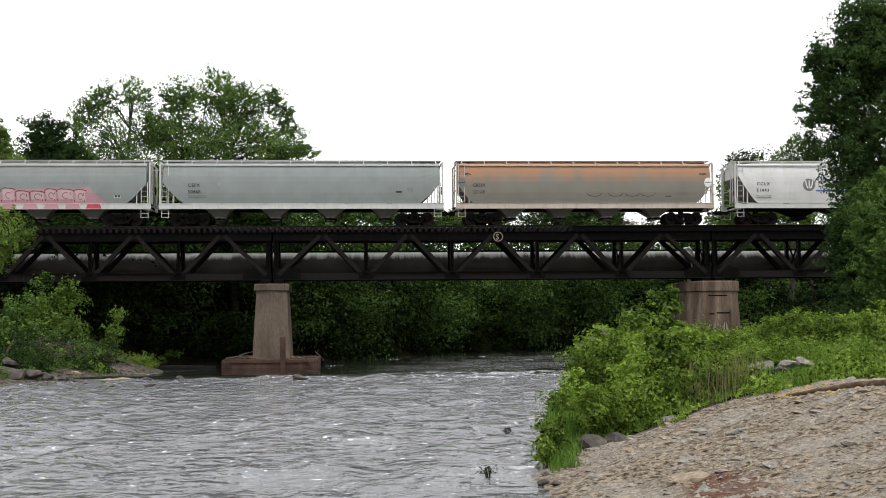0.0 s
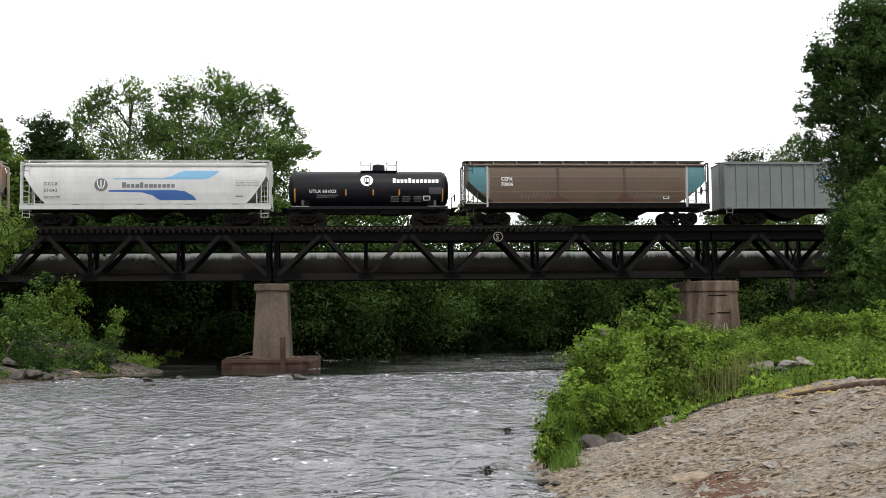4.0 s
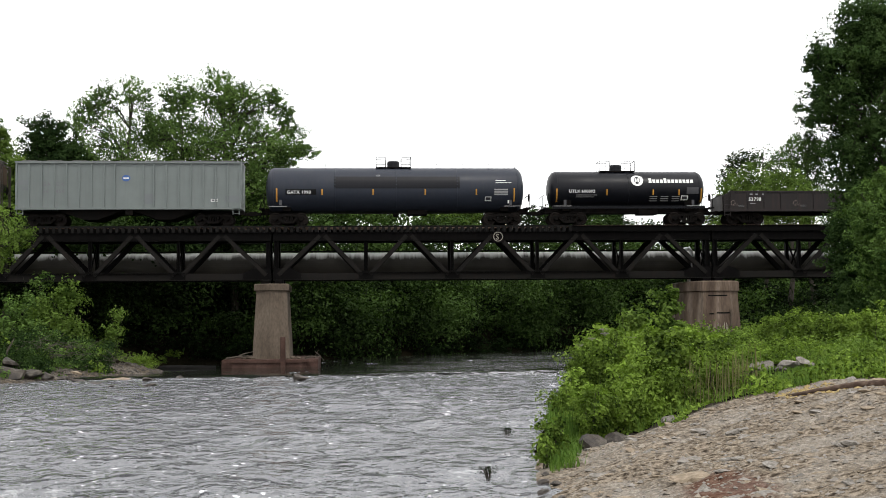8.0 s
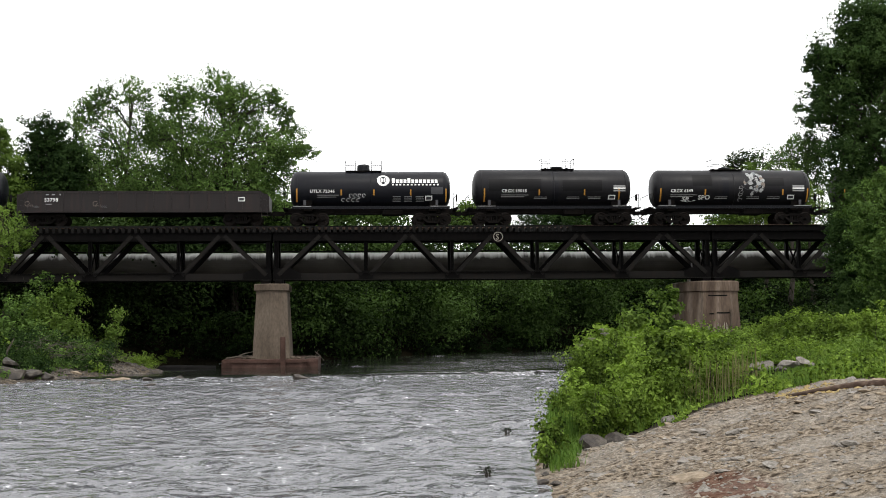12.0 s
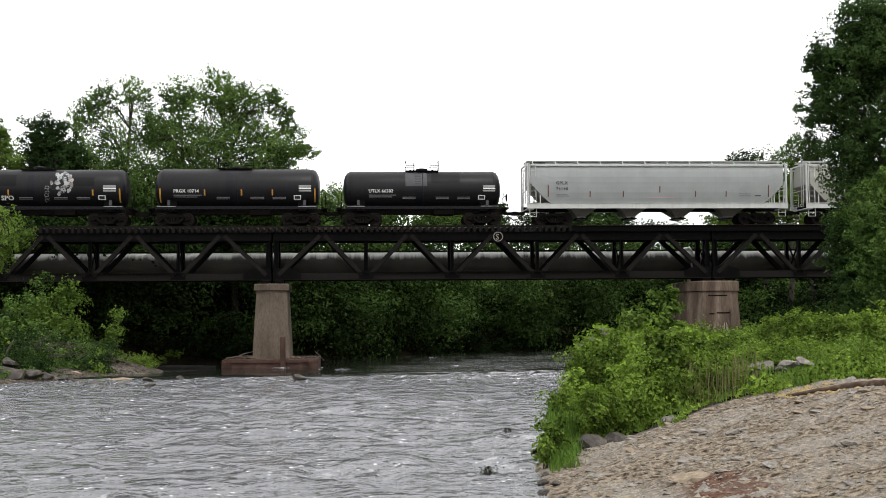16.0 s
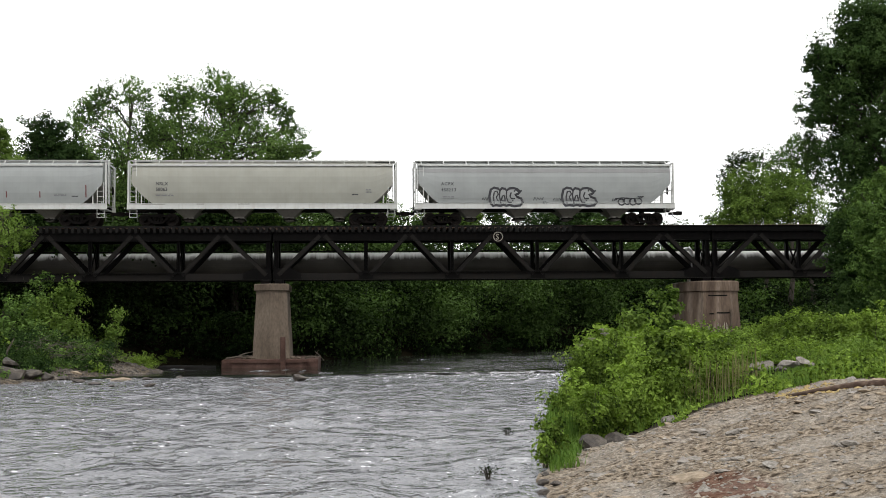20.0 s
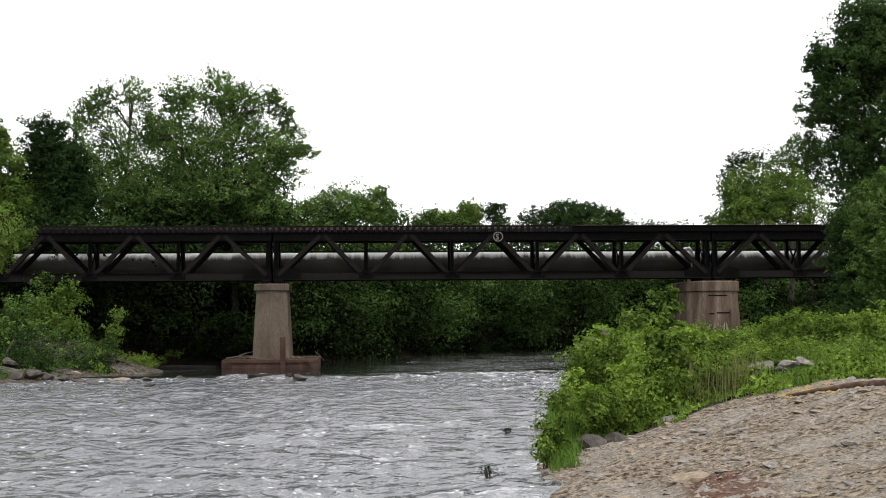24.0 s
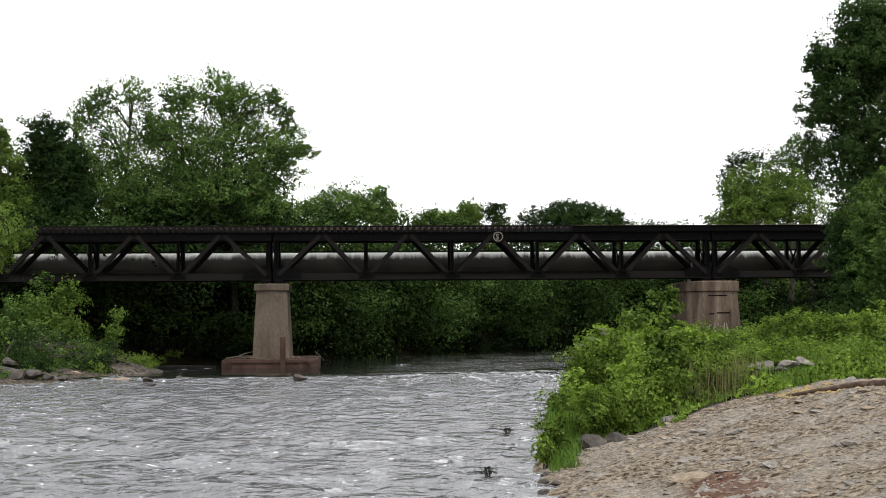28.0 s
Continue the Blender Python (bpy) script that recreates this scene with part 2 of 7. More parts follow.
# ---- mesh helpers ----
def data_from(name, verts, faces, mat=None, smooth=False):
    me = bpy.data.meshes.new(name)
    verts, faces = np.asarray(verts, dtype=np.float32), np.asarray(faces, dtype=np.int32)
    k = faces.shape[1]
    me.vertices.add(len(verts))
    me.vertices.foreach_set("co", verts.ravel())
    me.loops.add(faces.size)
    me.loops.foreach_set("vertex_index", faces.ravel())
    me.polygons.add(len(faces))
    me.polygons.foreach_set("loop_start", np.arange(0, faces.size, k, dtype=np.int32))
    me.polygons.foreach_set("use_smooth", np.full(len(faces), smooth))
    me.update(calc_edges=True)
    if mat:
        me.materials.append(M[mat])
    return me


def bm_data(name, bm, mat, smooth=False):
    me = bpy.data.meshes.new(name)
    bm.normal_update()
    for f in bm.faces:
        f.smooth = smooth
    bm.to_mesh(me)
    bm.free()
    me.materials.append(M[mat])
    return me


def part(name, bm, material, parent, label="", m=None, smooth=False):
    """A bmesh (or ready mesh) as ONE mesh object under a thing or a part."""
    me = bm if isinstance(bm, bpy.types.Mesh) else bm_data(name, bm, material, smooth)
    ob = new(name, me)
    ob.parent = parent
    if m is not None:
        ob.matrix_basis = m
    return tagged(ob, label)


def thing(name, label, category, group="", m=None, kind=""):
    ob = new(name)
    ob.empty_display_size = 0.2
    if m is not None:
        ob.matrix_basis = m
    return tagged(ob, label, category, group, kind)


def add_box(bm, x0, x1, y0, y1, z0, z1, bevel=0.0):
    vs = [bm.verts.new(c) for c in ((x0, y0, z0), (x1, y0, z0), (x1, y1, z0), (x0, y1, z0), (x0, y0, z1), (x1, y0, z1), (x1, y1, z1), (x0, y1, z1))]
    fs = [bm.faces.new([vs[i] for i in q]) for q in ((3, 2, 1, 0), (4, 5, 6, 7), (0, 1, 5, 4), (1, 2, 6, 5), (2, 3, 7, 6), (3, 0, 4, 7))]
    if bevel:
        es = list({e for f in fs for e in f.edges})
        bmesh.ops.bevel(bm, geom=es, offset=bevel, segments=1, affect="EDGES")
    return vs


def box(x0, x1, y0, y1, z0, z1, bevel=0.0):
    bm = bmesh.new()
    add_box(bm, x0, x1, y0, y1, z0, z1, bevel)
    return bm


def add_beam(bm, a, b, w, h, up=(0, 0, 1)):
    """A straight bar of section w (level) by h (along up) from a to b."""
    a, b = Vector(a), Vector(b)
    d = (b - a).normalized()
    s = d.cross(Vector(up))
    s = (s if s.length > 1e-4 else d.cross(Vector((0, 1, 0)))).normalized()
    t = s.cross(d).normalized()
    vs = [bm.verts.new(p + s * i * w / 2 + t * j * h / 2) for p in (a, b) for i, j in ((-1, -1), (1, -1), (1, 1), (-1, 1))]
    for q in ((3, 2, 1, 0), (4, 5, 6, 7), (0, 1, 5, 4), (1, 2, 6, 5), (2, 3, 7, 6), (3, 0, 4, 7)):
        bm.faces.new([vs[i] for i in q])


def beam(a, b, w, h, up=(0, 0, 1)):
    bm = bmesh.new()
    add_beam(bm, a, b, w, h, up)
    return bm


def section(outline, a, b, side=(0, 1, 0)):
    """One closed outline (along side, across it) swept straight from a to b: channels, H and box sections."""
    bm = bmesh.new()
    a, b, u = Vector(a), Vector(b), Vector(side)
    v = (b - a).normalized().cross(u).normalized()
    rings = [[bm.verts.new(p + u * i + v * j) for i, j in outline] for p in (a, b)]
    n = len(outline)
    for k in range(n):
        bm.faces.new((rings[0][k], rings[0][(k + 1) % n], rings[1][(k + 1) % n], rings[1][k]))
    bm.faces.new(rings[0])
    bm.faces.new(rings[1][::-1])
    bmesh.ops.recalc_face_normals(bm, faces=bm.faces)
    return bm


def h_outline(reach, depth, plate, web):
    """H section: two plates at plus and minus reach, joined by a web."""
    r, d, p, w = reach, depth / 2, plate, web / 2
    return [(-r, -d), (-r + p, -d), (-r + p, -w), (r - p, -w), (r - p, -d), (r, -d), (r, d), (r - p, d), (r - p, w), (-r + p, w), (-r + p, d), (-r, d)]


def add_tube(bm, pts, radii, sides=8, caps=True):
    rings = []
    pts = [Vector(p) for p in pts]
    for i, (p, r) in enumerate(zip(pts, radii)):
        d = (pts[min(i + 1, len(pts) - 1)] - pts[max(i - 1, 0)]).normalized()
        s = d.cross(Vector((0, 0, 1)))
        s = (s if s.length > 1e-3 else d.cross(Vector((1, 0, 0)))).normalized()
        t = d.cross(s)
        rings.append([bm.verts.new(p + (s * math.cos(a) + t * math.sin(a)) * r) for a in (2 * math.pi * k / sides for k in range(sides))])
    for a, b in zip(rings, rings[1:]):
        for k in range(sides):
            bm.faces.new((a[k], a[(k + 1) % sides], b[(k + 1) % sides], b[k]))
    if caps:
        bm.faces.new(rings[0][::-1])
        bm.faces.new(rings[-1])


def tube(pts, radii, sides=8):
    bm = bmesh.new()
    add_tube(bm, pts, radii if isinstance(radii, (list, tuple)) else [radii] * len(pts), sides)
    bmesh.ops.recalc_face_normals(bm, faces=bm.faces)
    return bm


def add_prism(bm, outline, y0, y1):
    """An outline in x and z, pushed from y0 to y1."""
    a = [bm.verts.new((x, y0, z)) for x, z in outline]
    b = [bm.verts.new((x, y1, z)) for x, z in outline]
    bm.faces.new(a)
    bm.faces.new(b[::-1])
    for i in range(len(a)):
        j = (i + 1) % len(a)
        bm.faces.new((a[j], a[i], b[i], b[j]))


def prism(outline, y0, y1):
    bm = bmesh.new()
    add_prism(bm, outline, y0, y1)
    bmesh.ops.recalc_face_normals(bm, faces=bm.faces)
    return bm


def wobble(x, y, scale, seed=0.0):
    """Cheap smooth noise on arrays: sums of turned sines, about -1 to 1."""
    out, amp = 0, 0
    for k in range(5):
        a = seed * 1.7 + k * 2.399
        f = (1.0 + 0.83 * k) / scale
        out = out + np.sin((x * math.cos(a) + y * math.sin(a)) * f * 2.2 + seed * 3.1 + k * 1.3 + 1.3 * np.sin((x * math.sin(a) - y * math.cos(a)) * f * 1.3 + k)) / (1 + 0.5 * k)
        amp += 1 / (1 + 0.5 * k)
    return out / amp * 1.4


def rough_noise(x, y, scale, seed=0):
    """Value noise on arrays, 0 to 1, with no repeat."""
    def lattice(i, j):
        h = (i.astype(np.int64) * 374761393 + j.astype(np.int64) * 668265263 + seed * 974711) & 0x7FFFFFFF
        h = ((h ^ (h >> 13)) * 1274126177) & 0x7FFFFFFF
        return ((h ^ (h >> 16)) & 0xFFFF) / 65535.0
    u, v = np.asarray(x) / scale, np.asarray(y) / scale
    i, j = np.floor(u), np.floor(v)
    a, b = u - i, v - j
    a, b = a * a * (3 - 2 * a), b * b * (3 - 2 * b)
    return (lattice(i, j) * (1 - a) + lattice(i + 1, j) * a) * (1 - b) + (lattice(i, j + 1) * (1 - a) + lattice(i + 1, j + 1) * a) * b


# ---- the ground: one sheet, with the river's bed in it ----
RIGHT_SHORE = [(-60, -40), (-14, -8), (-5, 6), (0.6, 15), (1.75, 20), (1.8, 24), (2.1, 28.5), (3.7, 43), (6.3, 62), (9.4, 85), (13, 104), (22, 113), (60, 118), (200, 125)]
LEFT_SHORE = [(200, 140), (60, 131), (30, 126.5), (13.3, 122.4), (9.1, 119), (-1.8, 107), (-8.4, 97.5), (-14, 92), (-18.5, 88), (-19.5, 83), (-17.4, 77), (-16.8, 72.5), (-18.3, 70.4), (-20.6, 67), (-22.6, 62.5), (-30, 55), (-44, 40), (-60, 0), (-120, -40)]
RIVER = np.array(RIGHT_SHORE + LEFT_SHORE, dtype=float)


def edge_distance(x, y, line, closed):
    pts = np.array(line, dtype=float)
    best = np.full(np.shape(x), 1e9)
    for i in range(len(pts) if closed else len(pts) - 1):
        a, b = pts[i], pts[(i + 1) % len(pts)]
        d = b - a
        t = np.clip(((x - a[0]) * d[0] + (y - a[1]) * d[1]) / (d @ d), 0, 1)
        best = np.minimum(best, np.hypot(x - a[0] - t * d[0], y - a[1] - t * d[1]))
    return best


def in_river(x, y):
    inside = np.zeros(np.shape(x), dtype=bool)
    for (ax, ay), (bx, by) in zip(RIVER, np.roll(RIVER, -1, axis=0)):
        cross = (ay > y) != (by > y)
        inside ^= cross & (x < (bx - ax) * (y - ay) / ((by - ay) + 1e-12) + ax)
    return inside


def ground_height(x, y):
    x, y = np.asarray(x, dtype=float), np.asarray(y, dtype=float)
    wet = in_river(x, y)
    dr = edge_distance(x, y, RIGHT_SHORE, False)
    dl = edge_distance(x, y, LEFT_SHORE, False)
    right = dr < dl
    zr = 0.02 + np.minimum(dr * 0.235, 1.45 + 0.012 * dr) + 0.25 * np.clip((y - 36) / 14, 0, 1) * np.clip(dr / 8, 0, 1)
    zl = 0.02 + np.minimum(dl * 0.30, 1.5 + 0.07 * np.minimum(dl, 60))
    up = np.clip((y - 140) / 30, 0, 1)
    zl = zl + 8.0 * up * up * (3 - 2 * up)      # unseen rise beyond the river, added to block sky gaps in the wood
    z = np.where(right, zr, zl)
    z = z + 0.10 * np.clip(np.minimum(dr, dl) / 3, 0, 1) * wobble(x, y, 5.0, 1.0)
    z = np.where(wet, -np.minimum(np.minimum(dr, dl) * 0.35, 0.9) - 0.02, z)
    near = np.clip(1 - np.hypot(x - 5, y - 22) / 26, 0, 1) * np.clip(np.minimum(dr, 2), 0, 1) * ~wet
    ridge = 1 - np.abs(2 * rough_noise(x * 0.75, y, 0.55, 5) - 1)
    lumps = 0.13 * (rough_noise(x, y, 1.2, 3) - 0.5) + 0.075 * ridge * rough_noise(x, y, 0.9, 4) + 0.07 * (rough_noise(x, y, 0.26, 8) - 0.5) + 0.05 * (rough_noise(x, y, 0.14, 9) - 0.5)
    return z + near * lumps


def build_ground():
    xs = np.unique(np.concatenate([np.linspace(-1500, -150, 14), np.linspace(-150, -45, 22), np.linspace(-45, -1, 75), np.linspace(-1, 13, 150),
                                   np.linspace(13, 45, 45), np.linspace(45, 160, 22), np.linspace(160, 1500, 14)]))
    ys = np.unique(np.concatenate([np.linspace(-1200, -60, 12), np.linspace(-60, 8, 24), np.linspace(8, 32, 220), np.linspace(32, 60, 90),
                                   np.linspace(60, 130, 110), np.linspace(130, 300, 20), np.linspace(300, 2500, 14)]))
    gx, gy = np.meshgrid(xs, ys)
    gz = ground_height(gx, gy)
    nx, ny = len(xs), len(ys)
    i = np.arange(nx * ny).reshape(ny, nx)
    faces = np.stack([i[:-1, :-1], i[:-1, 1:], i[1:, 1:], i[1:, :-1]], axis=-1).reshape(-1, 4)
    me = data_from("ground", np.stack([gx, gy, gz], axis=-1).reshape(-1, 3), faces, "ground", True)
    dr = edge_distance(gx, gy, RIGHT_SHORE, False)
    dl = edge_distance(gx, gy, LEFT_SHORE, False)
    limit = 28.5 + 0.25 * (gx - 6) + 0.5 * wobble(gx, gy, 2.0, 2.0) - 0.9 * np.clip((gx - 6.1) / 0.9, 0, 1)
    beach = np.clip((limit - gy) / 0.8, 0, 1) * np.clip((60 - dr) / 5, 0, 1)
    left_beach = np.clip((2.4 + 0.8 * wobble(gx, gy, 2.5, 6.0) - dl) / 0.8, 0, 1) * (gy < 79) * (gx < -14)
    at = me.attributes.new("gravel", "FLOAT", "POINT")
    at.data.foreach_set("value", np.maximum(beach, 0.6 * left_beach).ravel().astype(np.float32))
    red = np.exp(-((gx - 3.80 - 0.06 * (gy - 16)) / 0.50) ** 2 - ((gy - 16.8) / 1.7) ** 2) * 2.5 + 0.2 * wobble(gx, gy, 0.5, 4.0) - 0.35
    at = me.attributes.new("red_earth", "FLOAT", "POINT")
    at.data.foreach_set("value", np.clip(red, 0, 0.72).ravel().astype(np.float32))
    tagged(new("ground", me), "tan gravel bank and shade-darkened soil under grass and trees", "ground", kind="structure")


build_ground()


def sheet(name, xs, ys, height, label, mat="water"):
    gx, gy = np.meshgrid(xs, ys)
    z = height(gx, gy)
    nx, ny = len(xs), len(ys)
    i = np.arange(nx * ny).reshape(ny, nx)
    faces = np.stack([i[:-1, :-1], i[:-1, 1:], i[1:, 1:], i[1:, :-1]], axis=-1).reshape(-1, 4)
    me = data_from(name, np.stack([gx, gy, z], axis=-1).reshape(-1, 3), faces, mat, True)
    return tagged(new(name, me), label, "water", kind="structure")


def pool_height(x, y):
    """The quiet reach above the riffle, ending in a low uneven lip."""
    lip = 69.6 + 1.1 * wobble(x, y * 0, 6.0, 21.0) + 0.1 * (x + 8)
    return 0.11 - 0.5 * np.clip((lip - y) / 1.6, 0, 1) ** 1.5 + np.clip((x + 10) / 14, 0.3, 1.6) * (0.026 * (rough_noise(x, y * 1.5, 1.3, 34) - 0.5) + 0.014 * (rough_noise(x, y * 1.4, 0.6, 35) - 0.5))


def rapid_height(x, y):
    crest = 1 - np.abs(2 * rough_noise(x * 0.9, y, 1.1, 36) - 1)
    z = 0.05 * wobble(x, y, 3.0, 11.0) + 0.15 * (rough_noise(x, y, 1.4, 31) - 0.5) + 0.12 * (crest - 0.5) + 0.055 * (rough_noise(x, y, 0.45, 33) - 0.5)
    return z * (0.78 + 0.35 * wobble(x, y, 9.0, 19.0))


sheet("water", np.concatenate([np.linspace(-80, -32, 20), np.linspace(-31.7, 20, 170), np.linspace(21, 240, 40)]),
      np.concatenate([np.linspace(63, 130, 130), np.linspace(131, 170, 12)]), pool_height, "quiet dark river water above the riffle", "still_water")
rapids = sheet("water", np.concatenate([np.linspace(-140, -32, 24), np.linspace(-31.7, 12, 250), np.linspace(17, 60, 12)]),
               np.concatenate([np.linspace(-60, 13, 30), np.linspace(13.2, 121, 740), np.linspace(122, 126, 3)]), rapid_height, "fast rippled grey river water")


# ---- the bridge: its own axes, x along the track, y away from the beach ----
TURN = 4.4
BRIDGE = pose(0, 85.4, 0, 0, 0, TURN)
RAIL_Z = 9.72
HALF = 1.2            # half the distance between the trusses
PIER_A, PIER_B, PANEL = -11.83, 18.84, 6.08
TOP0, TOP1, LOW0, LOW1 = 8.66, 9.18, 5.95, 6.42


def on_bridge(x, y, z):
    return BRIDGE @ Vector((x, y, z))


def truss_span(x0, x1, panels):
    """A riveted Warren deck-truss span from x0 to x1 with both trusses, posts and bracing."""
    span = thing("truss_span", "dark riveted steel deck truss span on concrete piers", "bridge span", "spans of the railway bridge", BRIDGE)
    step = (x1 - x0) / (panels - 2 + 2 * 1.075)      # the end panels are a little longer
    nodes_x = [x0] + [x0 + step * (1.075 + k) for k in range(panels - 1)] + [x1]
    for side in (-1, 1):
        # near bottom chord and diagonals are coloured as lit, the far ones darker
        y = side * HALF
        a, b = Vector((x1 - 0.06, y, 0)), Vector((x0 + 0.06, y, 0))
        bm = section([(-0.22, TOP0 - 0.025), (0.22, TOP0 - 0.025), (0.22, TOP0), (0.16, TOP0), (0.16, TOP1), (0.25, TOP1), (0.25, TOP1 + 0.03), (-0.25, TOP1 + 0.03), (-0.25, TOP1), (-0.16, TOP1), (-0.16, TOP0), (-0.22, TOP0)], b, a)
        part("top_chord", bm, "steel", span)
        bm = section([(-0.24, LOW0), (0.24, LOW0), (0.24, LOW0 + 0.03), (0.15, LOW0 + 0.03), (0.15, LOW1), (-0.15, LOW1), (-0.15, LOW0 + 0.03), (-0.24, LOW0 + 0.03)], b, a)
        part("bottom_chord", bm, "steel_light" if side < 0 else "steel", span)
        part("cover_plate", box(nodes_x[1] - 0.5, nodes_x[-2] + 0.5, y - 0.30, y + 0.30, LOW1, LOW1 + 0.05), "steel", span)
        for k in range(panels):
            a, b = nodes_x[k] + (0.42 if k == 0 else 0.26), nodes_x[k + 1] - (0.42 if k == panels - 1 else 0.26)
            apex = nodes_x[k] + step / 2 if k else nodes_x[1] - step / 2
            for p, q in ((a, apex - 0.16), (b, apex + 0.16)):
                # two plates that lap over the chords, with a web between them
                bm = section(h_outline(0.215, 0.27, 0.03, 0.05), (p, y, LOW1 - 0.12), (q, y, TOP0 + 0.34))
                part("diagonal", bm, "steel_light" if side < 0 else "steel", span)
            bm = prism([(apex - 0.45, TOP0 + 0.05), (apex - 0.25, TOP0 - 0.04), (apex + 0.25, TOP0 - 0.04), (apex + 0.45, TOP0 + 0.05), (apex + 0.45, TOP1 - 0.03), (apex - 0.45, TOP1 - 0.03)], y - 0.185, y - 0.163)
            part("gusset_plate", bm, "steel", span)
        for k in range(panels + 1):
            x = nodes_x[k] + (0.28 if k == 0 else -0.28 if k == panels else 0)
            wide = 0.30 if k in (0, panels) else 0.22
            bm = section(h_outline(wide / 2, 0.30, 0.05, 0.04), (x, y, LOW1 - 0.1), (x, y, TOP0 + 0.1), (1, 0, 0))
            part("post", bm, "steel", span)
            s = -1 if k == panels else 1
            reach = 1.7 if k in (0, panels) else 0.5
            left = x - (0.2 if k == 0 else reach)
            right = x + (0.2 if k == panels else reach)
            bm = prism([(left, LOW0 + 0.06), (right, LOW0 + 0.06), (right, LOW1), (right - 0.2, LOW1 + 0.14), (left + 0.2, LOW1 + 0.14), (left, LOW1)] if k not in (0, panels) else
                       [(left, LOW0 + 0.06), (right, LOW0 + 0.06), (right, LOW1 + (0.02 if s > 0 else 0.34)), (right - 0.7 * (s > 0), LOW1 + 0.34), (left + 0.7 * (s < 0), LOW1 + 0.34), (left, LOW1 + (0.34 if s > 0 else 0.02))], y - 0.175, y - 0.153)
            part("gusset_plate", bm, "steel", span)
    for k in range(panels + 1):
        x = nodes_x[k] + (0.28 if k == 0 else -0.28 if k == panels else 0)
        part("sway_brace", beam((x, -HALF, LOW1), (x, HALF, TOP0), 0.09, 0.09), "steel", span)
        part("sway_brace", beam((x + 0.1, HALF, LOW1), (x + 0.1, -HALF, TOP0), 0.09, 0.09), "steel", span)
        part("cross_strut", beam((x, -HALF, LOW0 + 0.25), (x, HALF, LOW0 + 0.25), 0.12, 0.2), "steel", span)
        part("cross_strut", beam((x, -HALF, TOP0 + 0.2), (x, HALF, TOP0 + 0.2), 0.12, 0.3), "steel", span)
    for k in range(panels):
        a, b = nodes_x[k], nodes_x[k + 1]
        for z in (LOW0 + 0.12, TOP0 + 0.3):
            part("lateral_brace", beam((a, -HALF, z), (b, HALF, z), 0.1, 0.08), "steel", span)
            part("lateral_brace", beam((a, HALF, z + 0.09), (b, -HALF, z + 0.09), 0.1, 0.08), "steel", span)
    return span


truss_span(PIER_A - 5 * PANEL, PIER_A, 5)
truss_span(PIER_A, PIER_B, 5)
truss_span(PIER_B, PIER_B + 5 * PANEL, 5)


def build_deck():
    track = thing("bridge_track", "open timber-tie railway track along the bridge deck", "railway track", m=BRIDGE)
    x0, x1 = PIER_A - 5 * PANEL - 0.4, PIER_B + 5 * PANEL + 0.4
    for y in (-0.75, 0.75):
        bm = bmesh.new()
        z = RAIL_Z
        add_prism(bm, [(-0.04, z - 0.05), (-0.04, z - 0.01), (-0.03, z), (0.03, z), (0.04, z - 0.01), (0.04, z - 0.05), (0.012, z - 0.06), (0.012, z - 0.14), (0.07, z - 0.17), (-0.07, z - 0.17), (-0.012, z - 0.14), (-0.012, z - 0.06)], -350, 350)
        bmesh.ops.rotate(bm, verts=bm.verts, cent=(0, 0, 0), matrix=Matrix.Rotation(radians(90), 3, "Z"))
        bmesh.ops.translate(bm, verts=bm.verts, vec=(0, y, 0))
        bmesh.ops.recalc_face_normals(bm, faces=bm.faces)
        part("rail", bm, "rail", track)
    for y in (-1.42, 1.42):
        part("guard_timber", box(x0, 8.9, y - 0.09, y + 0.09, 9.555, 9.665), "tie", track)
    # board added on the far side to block the sky between the ties
    part("gap_closing_board", box(x0, 8.88, 1.56, 1.61, 9.2, 9.62), "tie", track)
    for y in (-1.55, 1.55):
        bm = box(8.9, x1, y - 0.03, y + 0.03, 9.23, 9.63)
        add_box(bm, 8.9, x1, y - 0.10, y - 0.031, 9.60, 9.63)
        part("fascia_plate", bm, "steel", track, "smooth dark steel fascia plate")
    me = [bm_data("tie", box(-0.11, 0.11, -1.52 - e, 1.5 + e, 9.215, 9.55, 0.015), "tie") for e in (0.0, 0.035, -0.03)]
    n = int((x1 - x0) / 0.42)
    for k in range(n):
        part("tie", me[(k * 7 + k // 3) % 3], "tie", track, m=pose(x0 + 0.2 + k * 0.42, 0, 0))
    return track


def build_embankment(xa, xb, name):
    """Track on a ballasted bank beyond the bridge's end."""
    bm = bmesh.new()
    ring = [(-9.5, 0.6), (-2.6, 8.9), (-1.9, 9.45), (1.9, 9.45), (2.6, 8.9), (9.5, 0.6)]
    n = max(2, int(abs(xb - xa) / 6))
    rows = []
    for k in range(n + 1):
        x = xa + (xb - xa) * k / n
        rows.append([bm.verts.new((x, y, z + 0.12 * math.sin(x * 1.3 + y))) for y, z in ring])
    for a, b in zip(rows, rows[1:]):
        for i in range(len(ring) - 1):
            bm.faces.new((a[i], b[i], b[i + 1], a[i + 1]))
    for r in (rows[0], rows[-1]):
        bm.faces.new(r)
    bmesh.ops.recalc_face_normals(bm, faces=bm.faces)
    ob = new(name, bm_data(name, bm, "ballast"))
    ob.matrix_basis = BRIDGE
    tagged(ob, "ballasted railway embankment beyond the bridge", "embankment", kind="structure")


build_deck()
build_embankment(PIER_A - 5 * PANEL - 0.3, -330, "embankment")
build_embankment(PIER_B + 5 * PANEL + 0.3, 340, "embankment")


